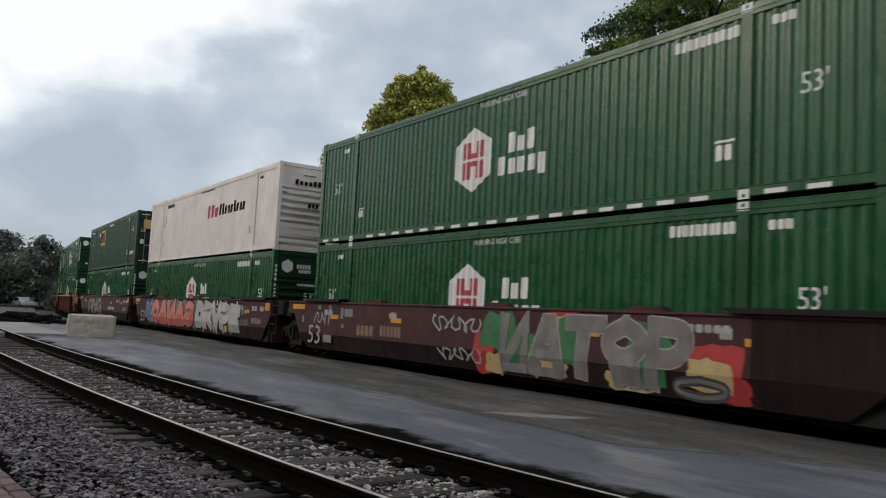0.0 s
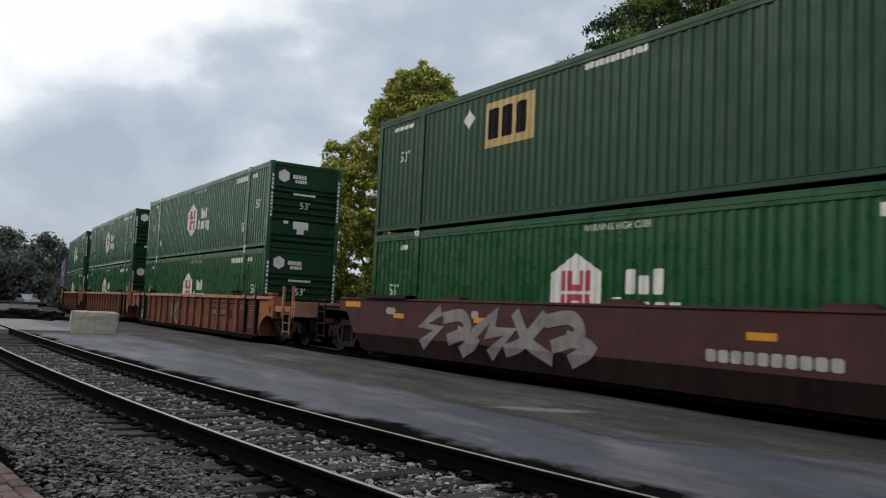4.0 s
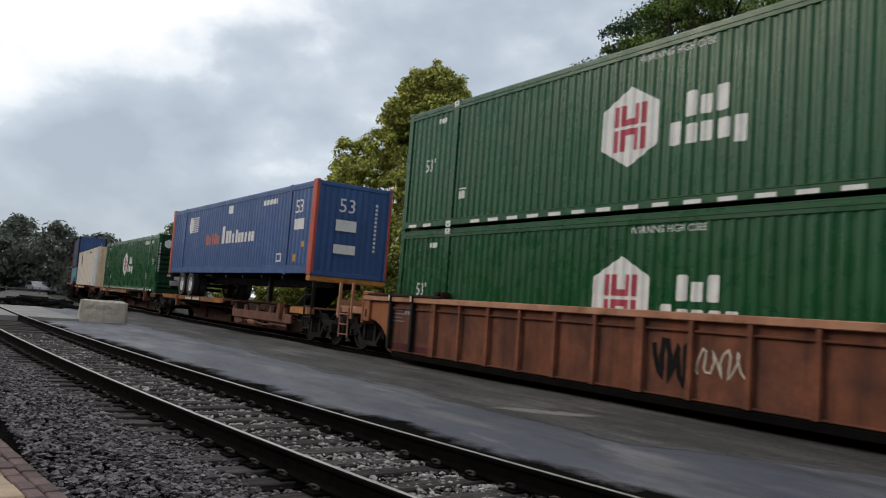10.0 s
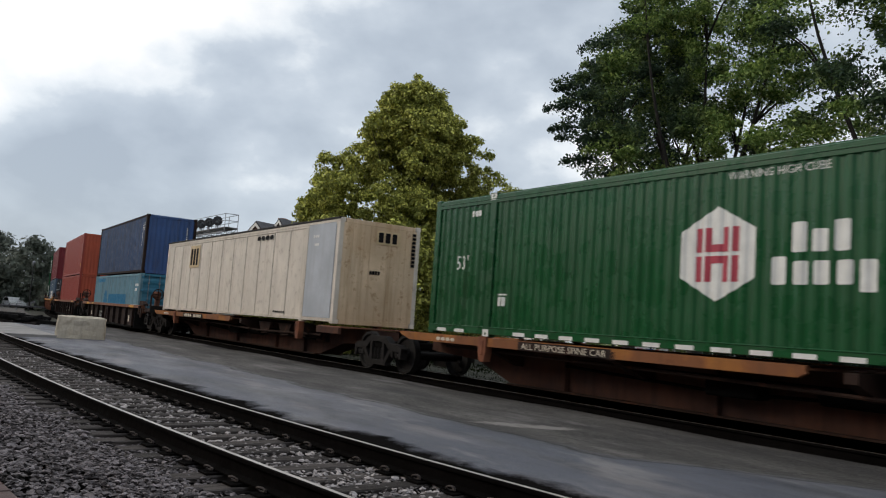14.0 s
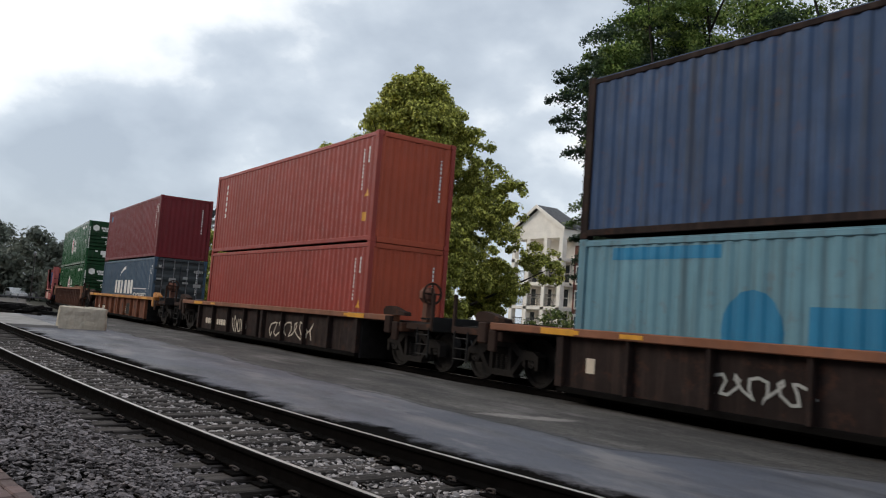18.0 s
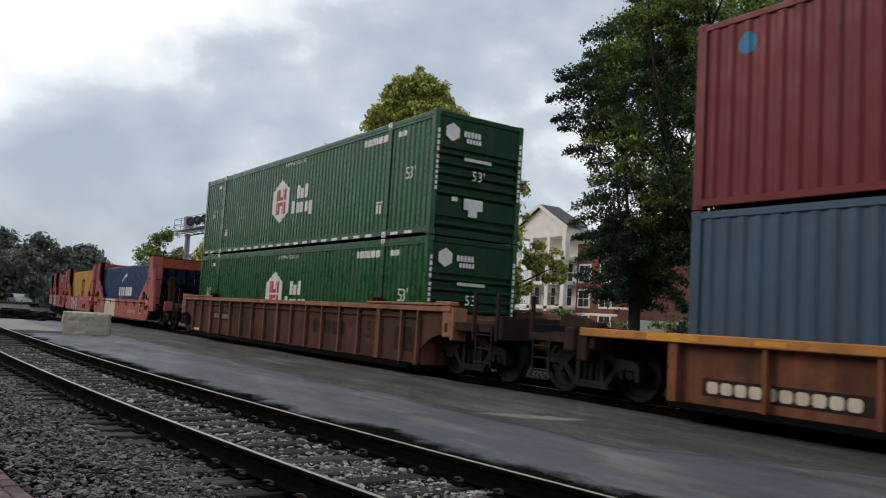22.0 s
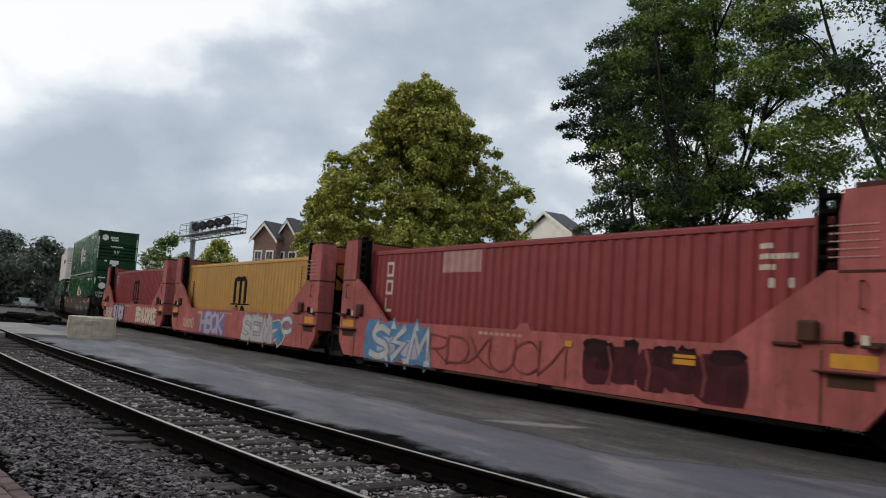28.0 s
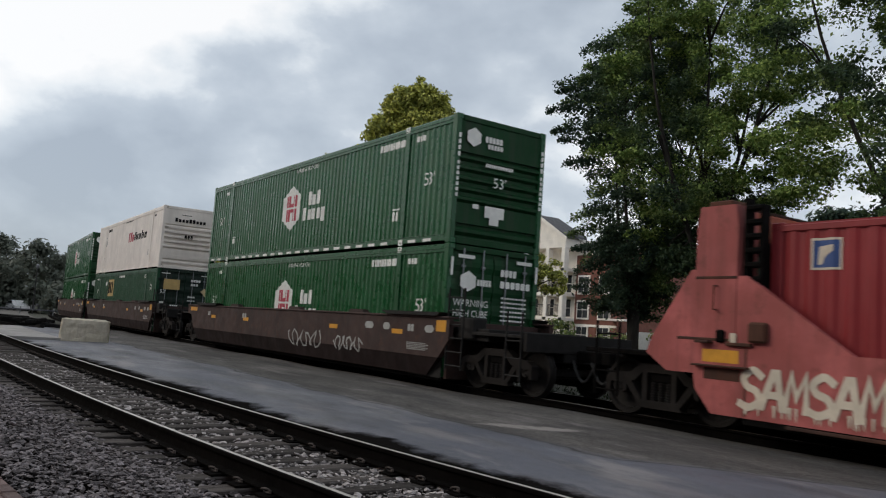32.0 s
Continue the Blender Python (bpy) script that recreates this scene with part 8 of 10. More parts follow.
def spine_car(label, unit, deck_to, front_from=7.0, truck_at=9.43, last=False, first=False, group="freight cars"):
    """An articulated spine car unit: a centre beam, a rear deck, cross arms and a front platform."""
    car = thing("spine_car", label, "freight car", group=group)
    half = 8.077
    part("spine", Geo().prism([(-half - 1.2, 0.62), (-half + 0.6, 0.52), (-half + 1.8, 0.12), (half - 2.6, 0.12), (half - 1.1, 0.52), (half + 0.8, 0.62), (half + 0.8, 0.95), (-half - 1.2, 0.95)], "y", -0.33, 0.33), CAR_BROWN2, car, "deep rusty centre beam")
    for s in (-1, 1):
        part("beam_flange", Geo().cbox(-half + 1.8, half - 2.6, s * 0.40 - 0.08, s * 0.40 + 0.08, 0.10, 0.135, 0.006), CAR_RUST, car, "lower flange of the beam")
        for x in (-4.6, -1.2, 2.4, 4.6):
            part("beam_stiffener", Geo().cbox(x - 0.015, x + 0.015, min(s * 0.32, s * 0.44), max(s * 0.32, s * 0.44), 0.135, 0.9, 0.004), CAR_BROWN2, car, "rusty stiffener")
    tail = -half - (0.66 if first else 1.1)
    part("rear_deck", Geo().cbox(tail, deck_to, -1.28, 1.28, 0.96, 1.0, 0.008), WOOD_DECK, car, "rusty orange deck")
    for s in (-1, 1):
        a, b = sorted((s * 1.24, s * 1.33))
        part("deck_edge", Geo().prism([(tail, 0.98), (tail + 0.4, 0.86), (deck_to - 0.12, 0.86), (deck_to, 0.92), (deck_to, 1.03), (tail, 1.03)], "y", a, b), DECK_AMBER, car, "amber deck edge")
        part("front_edge", Geo().cbox(front_from, half + 0.45, a, b, 0.80, 0.98, 0.012), DECK_AMBER if first else CAR_BROWN2, car)
        if first:
            part("edge_patch", Geo().cbox(front_from - 0.02, front_from + 1.3, min(a, b) - 0.004 if s < 0 else a, b if s < 0 else max(a, b) + 0.004, 0.79, 0.96, 0.01), CAR_AMBER, car, "amber painted edge")
    part("front_deck", Geo().cbox(front_from, half + 0.45, -1.28, 1.28, 0.96, 1.0, 0.008), WOOD_DECK, car)
    for x in (-6.02, 6.02, -2.6, 1.4):
        g = Geo().prism([(-1.33, 0.98), (1.33, 0.98), (1.33, 0.84), (0.4, 0.5), (-0.4, 0.5), (-1.33, 0.84)], "x", x - 0.09, x + 0.09)
        part("cross_arm", g, CAR_RUST, car)
    for x in (-6.02, 6.02):
        for y0 in (-1.37, 1.2):
            part("container_lug", Geo().prism([(x - 0.06, 0.56), (x + 0.08, 0.56), (x + 0.12, 0.75), (x + 0.12, 1.055), (x - 0.12, 1.055), (x - 0.12, 0.75)], "y", y0, y0 + 0.17).cbox(x - 0.05, x + 0.05, y0 - 0.015, y0 + 0.02, 0.7, 0.98, 0.008), CAR_ORANGE, car, "folding container pedestal")
    g = Geo()
    g.tube([(-4.5, -0.5, 0.62), (-1.0, -0.55, 0.5), (2.0, -0.5, 0.6), (5.5, -0.5, 0.55)], 0.03, 6)
    g.tube([(-4.0, -0.62, 0.75), (5.0, -0.62, 0.72)], 0.022, 6)
    g.cbox(-1.2, -0.3, -0.75, -0.38, 0.45, 0.75, 0.03)
    g.tube([(0.6, -0.55, 0.62), (1.5, -0.55, 0.62)], 0.14, 10)
    part("brake_piping", g, GRIME, car, "brake pipes and cylinder")
    add_truck(car, truck_at if not first else half - 0.1 + 0.35, unit)
    if last:
        add_truck(car, -half - 1.1, unit)
        add_coupler(car, -half - 1.9, -1)
    if first:
        add_coupler(car, half + 1.2, 1)
        part("hitch", Geo().prism([(5.2, 1.0), (5.7, 1.0), (7.4, 1.9), (7.0, 1.95)], "y", -0.45, 0.45).cbox(6.5, 7.5, -0.55, 0.55, 1.88, 1.96, 0.02), GRIME, car, "raised trailer hitch")
        ladder(car, half + 0.2, -1.36, 0.3, 1.6, 0.5, BLACK_STEEL, 4)
        part("handrail_post", Geo().cbox(half + 0.35, half + 0.43, -1.34, -1.26, 0.8, 1.8, 0.01), BLACK_STEEL, car)
    m = Marks(-1.33)
    m.lift = 0.002
    m.rect(-half + 3.12, -half + 5.48, 0.855, 1.015)
    m.add_to(car, "number_panel", CAR_SOOT, "black number panel")
    m = Marks(-1.333)
    m.lift = 0.003
    if unit == 7:
        m.lettering("ALL PURPOSE SPINE CAR", -half + 3.22, 0.88, 0.11, 2.16)
    else:
        m.bars(-half + 3.3, -half + 4.2, 0.88, 0.99, 4, 3).bars(-half + 4.4, -half + 5.35, 0.88, 0.99, 6, 3)
    if not first:
        m.bars(-half + 0.4, -half + 1.1, 0.90, 0.97, 4, 3)
    m.add_to(car, "stencil_mark", SPRAY_CREAM, "white stencilled lettering")
    if first:
        for s in (-1, 1):
            a, b = sorted((s * 1.20, s * 1.28))
            part("side_beam", Geo().cbox(1.35, 6.9, a, b, 0.44, 0.72, 0.012), CAR_BROWN, car, "low rusty brown side beam")
            for x in (1.5, 2.7, 3.9, 5.1, 6.3):
                part("beam_gusset", Geo().prism([(x - 0.12, 0.72), (x + 0.12, 0.72), (x + 0.02, 0.92), (x - 0.02, 0.92)], "y", a, b), CAR_BROWN, car, "rusty gusset")
        part("brake_cylinder", Geo().tube([(2.9, -1.12, 0.34), (2.98, -1.12, 0.34), (3.5, -1.12, 0.34), (3.62, -1.12, 0.34)], [0.08, 0.14, 0.14, 0.06], 12), CAR_TAN, car, "pale rusty brake cylinder")
        part("gear_plate", Geo().prism([(1.4, 0.44), (2.3, 0.44), (2.2, 0.28), (1.7, 0.2), (1.45, 0.26)], "y", -1.2, -1.12), CAR_BROWN, car, "rusty gear plate")
        part("gear_rod", Geo().tube([(2.2, -1.18, 0.32), (3.0, -1.2, 0.4), (3.9, -1.2, 0.48), (4.8, -1.2, 0.42), (5.8, -1.18, 0.3)], 0.02, 6), CAR_BROWN, car, "bent brake rod")
        part("gear_rod", Geo().tube([(3.6, -1.2, 0.34), (4.6, -1.2, 0.3), (5.4, -1.2, 0.36), (6.4, -1.2, 0.34)], 0.03, 6), CAR_BROWN, car, "brake rod")
    # rusty gear hung under the open middle
    for x in (2.6, 4.2, 5.4):
        part("hanger", Geo().prism([(x - 0.5, 0.95), (x + 0.5, 0.95), (x + 0.3, 0.62), (x - 0.22, 0.56)], "y", -0.95, -0.88), CAR_RUST, car, "rusty hanger plate")
    part("side_pipe", Geo().tube([(-half + 0.4, -1.05, 0.78), (-2.0, -1.05, 0.74), (2.2, -0.98, 0.66), (half - 1.2, -1.0, 0.72)], 0.03, 6), CAR_RUST, car, "long brake pipe")
    return car


def bulkhead_well(label, unit, first=False, last=False, group="freight cars"):
    """A low-sided 40-foot well car unit with tall end bulkheads."""
    car = thing("well_car", label, "freight car", group=group)
    half, out = 5.97, 7.1
    for s in (-1, 1):
        a, b = sorted((s * 1.50, s * 1.40))
        part("side_wall", Geo().prism([(-out + 0.32, 0.26), (out - 0.32, 0.26), (out - 0.04, 0.58), (out, 0.74), (out, 1.19), (-out, 1.19), (-out, 0.74), (-out + 0.04, 0.58)], "y", a, b), SALMON, car, "faded salmon side wall")
        part("side_seam", Geo().cbox(-out + 0.85, -out + 0.88, min(a, b) - 0.004, max(a, b) + 0.004, 0.28, 1.19, 0.002), CAR_BROWN2, car)
        part("side_seam", Geo().cbox(out - 0.88, out - 0.85, min(a, b) - 0.004, max(a, b) + 0.004, 0.28, 1.19, 0.002), CAR_BROWN2, car)
        part("bottom_sill", Geo().cbox(-half - 0.3, half + 0.3, s * 1.44 - 0.05, s * 1.44 + 0.05, 0.17, 0.258, 0.01), GRIME, car, "black greasy bottom sill")
        for x0, x1 in ((-5.6, -2.4), (-2.1, 0.9), (1.3, 4.4)):
            part("sill_rail", Geo().cbox(x0, x1, min(s * 1.49, s * 1.54), max(s * 1.49, s * 1.54), 0.20, 0.245, 0.008), CAR_BROWN2, car, "dirty rail along the sill")
        for e in (-1, 1):
            x0, x1 = sorted((e * 6.43, e * 7.12))
            a2, b2 = sorted((s * 1.49, s * 1.02))
            part("bulkhead_post", Geo().prism([(x0, 0.8), (x1, 0.8), (x1, 2.9), (x1 - 0.05, 3.22), (x0 + 0.05, 3.22), (x0, 2.9)], "y", a2, b2), SALMON, car, "tall bulkhead post")
            part("post_cap", Geo().cbox(x0 + 0.15, x1 - 0.15, a2 + 0.05, b2 - 0.05, 3.22, 3.30, 0.015), CAR_BROWN2, car)
            a3, b3 = sorted((s * 1.485, s * 1.40))
            part("gusset", Geo().prism([(e * 6.42, 1.19), (e * 4.75, 1.19), (e * 6.28, 2.2), (e * 6.42, 2.2)], "y", a3, b3), SALMON, car, "slanting gusset")
            part("lever_box", Geo().cbox(e * 6.05 - 0.14, e * 6.05 + 0.14, min(a, b) - 0.07, max(a, b), 1.28, 1.56, 0.03).cbox(e * 6.05 - 0.5, e * 6.05 - 0.1, min(a, b) - 0.04, max(a, b) - 0.02, 1.22, 1.27, 0.01), CAR_BROWN2, car, "rusty lock lever")
            part("post_band", Geo().cbox(x0 - 0.3, x1 + 0.01, a2 - 0.008, b2 + 0.008, 1.28, 1.32, 0.006), CAR_BROWN2, car)
            part("post_seam", Geo().cbox(x0 - 0.006, x1 + 0.006, a2 - 0.006, b2 + 0.006, 2.16, 2.2, 0.006), CAR_BROWN2, car)
            part("step_plate", Geo().cbox(e * 6.9 - 0.12, e * 6.9 + 0.12, min(a, b) - 0.12, max(a, b), 1.24, 1.28, 0.01), CAR_BROWN2, car)
        # brake pipe clipped along the side, with dark couplings
        yp = s * 1.535
        if first:
            part("side_pipe", Geo().tube([(-6.6, yp, 1.06), (-2.2, yp, 1.05), (2.4, yp, 1.045), (6.6, yp, 1.06)], 0.016, 6), CAR_BROWN2, car, "thin brake pipe")
        for x in (-5.4, -3.66, -1.9, 0.35, 2.3, 4.1, 5.6) if first else ():
            part("pipe_clip", shared(("clip_p", s), lambda: Geo().cbox(-0.06, 0.06, min(s * 1.50, s * 1.57), max(s * 1.50, s * 1.57), 1.0, 1.10, 0.02).cbox(-0.02, 0.02, min(s * 1.50, s * 1.53), max(s * 1.50, s * 1.53), 0.86, 1.02, 0.005).mesh("pipe_clip", CAR_RUST)), None, car, at=Matrix.Translation((x, 0, 0)))
        for e in (-1, 1):
            # dark plate under the end reflector draws the recess shade; a ledge above it
            xs = e * 6.62
            part("step_recess", Geo().cbox(xs - 0.30, xs + 0.30, min(s * 1.495, s * 1.506), max(s * 1.495, s * 1.506), 0.74, 0.90, 0.003), CAR_BROWN2, car, "flat dark plate for a shaded step recess")
            part("step_ledge", Geo().cbox(xs - 0.46, xs + 0.46, min(s * 1.49, s * 1.60), max(s * 1.49, s * 1.60), 0.915, 0.945, 0.008), CAR_BROWN2, car, "worn step ledge")
            part("placard", Geo().cbox(xs + 0.12, xs + 0.22, min(s * 1.495, s * 1.507), max(s * 1.495, s * 1.507), 1.26, 1.40, 0.003), SPRAY_CREAM, car, "pale placard")
            part("valve_box", Geo().cbox(xs - 0.10, xs + 0.04, min(s * 1.495, s * 1.54), max(s * 1.495, s * 1.54), 1.26, 1.44, 0.02), GRIME, car, "black valve box")
            part("grab_iron", Geo().tube([(e * 6.75, s * 1.50, 1.72), (e * 6.75, s * 1.56, 1.72), (e * 6.75, s * 1.56, 2.06), (e * 6.75, s * 1.50, 2.06)], 0.014, 6), CAR_BROWN2, car, "rusty grab iron")
        part("guide_lug", Geo().prism([(0.15, 1.19), (0.6, 1.19), (0.5, 1.32), (0.3, 1.32)], "y", a, b), SALMON, car)
    for e in (-1, 1):
        x0, x1 = sorted((e * 6.45, e * 7.05))
        part("cross_beam", Geo().cbox(x0, x1, -1.02, 1.02, 2.72, 3.16, 0.02), BEAM_RED, car, "rusty orange-red cross beam")
        part("beam_lip", Geo().cbox(x0 + 0.02, x1 - 0.02, -1.02, 1.02, 3.16, 3.21, 0.01), CAR_RUST, car)
        xb = e * (half + 0.18)
        part("bulkhead_plate", Geo().cbox(xb - 0.03, xb + 0.03, -1.02, 1.02, 0.8, 2.0, 0.01), GRIME, car)
        g = Geo()
        for y in (-0.7, -0.25, 0.25, 0.7):
            g.tube([(e * (half + 0.5), y, 1.0), (e * (half + 0.5), y, 2.75)], 0.04, 6)
        g.tube([(e * (half + 0.5), -0.95, 1.2), (e * (half + 0.5), 0.95, 2.6)], 0.045, 6)
        g.tube([(e * (half + 0.5), 0.95, 1.2), (e * (half + 0.5), -0.95, 2.6)], 0.045, 6)
        part("bulkhead_frame", g, GRIME, car, "dark bracing frame")
        xc = e * 6.23
        g = Geo()
        for k in range(6):
            g.cbox(xc - 0.14, xc + 0.14, -1.44, -1.28, 2.12 + 0.2 * k, 2.2 + 0.2 * k, 0.02)
        g.cbox(xc - 0.15, xc - 0.09, -1.42, -1.26, 1.9, 3.3, 0.01).cbox(xc + 0.09, xc + 0.15, -1.42, -1.26, 1.9, 3.2, 0.01)
        part("guide_roller", g, GRIME, car, "rusty black guide rollers")
        part("end_platform", Geo().cbox(x0, x1, -1.4, 1.4, 0.80, 0.98, 0.02), CAR_RUST, car)
    well_floor(car, half, 0.30, 1.4)
    if first:
        part("front_deck", Geo().cbox(out, out + 2.4, -1.3, 1.3, 0.98, 1.06, 0.012), GRIME, car)
        part("draft_sill", Geo().cbox(out - 0.2, out + 2.4, -0.42, 0.42, 0.66, 0.98, 0.02), GRIME, car)
        for s in (-1, 1):
            part("side_brace", Geo().prism([(out, 0.72), (7.95, 0.72), (7.86, 1.4), (7.26, 2.7), (out, 2.7)], "y", s * 1.44 - 0.05, s * 1.44 + 0.05), SALMON, car, "salmon brace plate")
        part("end_sill", Geo().cbox(out + 2.3, out + 2.42, -1.38, 1.38, 0.8, 1.2, 0.012), SALMON, car)
        part("brake_stand", Geo().cbox(out + 1.1, out + 1.3, -0.95, -0.7, 1.06, 2.3, 0.02).disc((out + 1.36, -0.82, 2.0), "x", 0.25, 0.04, 18, 0.21), CAR_RUST, car, "hand brake stand")
        ladder(car, out + 1.9, -1.4, 0.3, 1.5, 0.5, GRIME, 4)
        add_coupler(car, out + 2.4, 1)
        add_truck(car, half + 2.1, unit)
    else:
        part("connector", Geo().cbox(out - 0.1, out + 0.9, -0.3, 0.3, 0.72, 1.02, 0.03), GRIME, car, "articulated connector")
        add_truck(car, 7.67, unit)
    if last:
        part("rear_deck", Geo().cbox(-out - 2.4, -out, -1.3, 1.3, 0.98, 1.06, 0.012), GRIME, car)
        part("draft_sill", Geo().cbox(-out - 2.4, -out + 0.2, -0.42, 0.42, 0.66, 0.98, 0.02), GRIME, car)
        for s in (-1, 1):
            part("side_brace", Geo().prism([(-out, 0.80), (-7.6, 0.80), (-8.0, 1.05), (-7.9, 1.3), (-7.2, 2.3), (-out, 2.3)], "y", s * 1.44 - 0.05, s * 1.44 + 0.05), SALMON, car, "salmon brace plate")
        ladder(car, -out - 1.8, -1.4, 0.3, 1.5, 0.5, GRIME, 4)
        add_coupler(car, -out - 2.4, -1)
        add_truck(car, -half - 2.1, unit)
    m = Marks(-1.50)
    m.rect(6.35, 6.95, 0.98, 1.16).rect(-6.95, -6.35, 0.98, 1.16)
    m.rect(2.0, 2.6, 0.99, 1.09).rect(-3.6, -3.0, 0.99, 1.09)
    m.add_to(car, "reflector", DECAL_YELLOW, "amber reflector plates")
    m = Marks(-1.50)
    m.bars(2.5, 4.4, 0.52, 0.68, 10, unit).bars(-1.0, 0.4, 1.05, 1.11, 8, unit)
    m.group_begin()
    for k in range(5):
        m.bars(6.3, 6.95, 2.35 + 0.1 * k, 2.37 + 0.1 * k, 8, k)
    m.group_end()
    m.add_to(car, "stencil_mark", SALMON_PALE, "faded stencil marks")
    return car


# ---- spray-painted pieces on the cars ----
def blob(cx, cz, w, h, rng, slant=0.12, n=10, jag=0.13):
    pts = []
    for k in range(n):
        a = 2 * math.pi * k / n + 0.3
        c, s = math.cos(a), math.sin(a)
        r = 1 / max(abs(c), abs(s)) ** 0.75 * rng.uniform(1 - jag, 1 + jag)
        pts.append((cx + w / 2 * c * r + slant * s * h / 2, cz + h / 2 * s * r))
    return pts


def fan(marks, pts, c):
    marks.group_begin()
    for a, b in zip(pts, pts[1:] + pts[:1]):
        marks.poly([c, a, b])
    marks.group_end()


def ribbon(m, pts, t):
    """A band of half-width t along points, mitred at the corners, as one piece."""
    pts = [p for k, p in enumerate(pts) if k == 0 or math.hypot(p[0] - pts[k - 1][0], p[1] - pts[k - 1][1]) > 1e-4]
    ways = [Vector((b[0] - a[0], b[1] - a[1])).normalized() for a, b in zip(pts, pts[1:])]
    ends = [(pts[0][0] - ways[0].x * t * 0.8, pts[0][1] - ways[0].y * t * 0.8), (pts[-1][0] + ways[-1].x * t * 0.8, pts[-1][1] + ways[-1].y * t * 0.8)]
    line = [ends[0]] + list(pts[1:-1]) + [ends[1]]
    left, right = [], []
    for k, (x, z) in enumerate(line):
        a, b = ways[max(k - 1, 0)], ways[min(k, len(ways) - 1)]
        n = Vector((-(a.y + b.y), a.x + b.x))
        n = n.normalized() if n.length > 1e-3 else Vector((-a.y, a.x))
        s = t * min(1.7, 1 / max(0.2, n.dot(Vector((-a.y, a.x)))))
        left.append((x + n.x * s, z + n.y * s)), right.append((x - n.x * s, z - n.y * s))
    m.group_begin()
    for k in range(len(line) - 1):
        m.poly([right[k], right[k + 1], left[k + 1], left[k]])
    m.group_end()


def curve_of(*pts):
    """A smooth line through points (Catmull-Rom)."""
    p = [pts[0]] + list(pts) + [pts[-1]]
    out = []
    for i in range(1, len(p) - 2):
        for k in range(5):
            t = k / 5
            out.append(tuple(0.5 * (2 * p[i][j] + (p[i + 1][j] - p[i - 1][j]) * t + (2 * p[i - 1][j] - 5 * p[i][j] + 4 * p[i + 1][j] - p[i + 2][j]) * t * t
                             + (3 * p[i][j] - p[i - 1][j] - 3 * p[i + 1][j] + p[i + 2][j]) * t ** 3) for j in (0, 1)))
    return out + [pts[-1]]


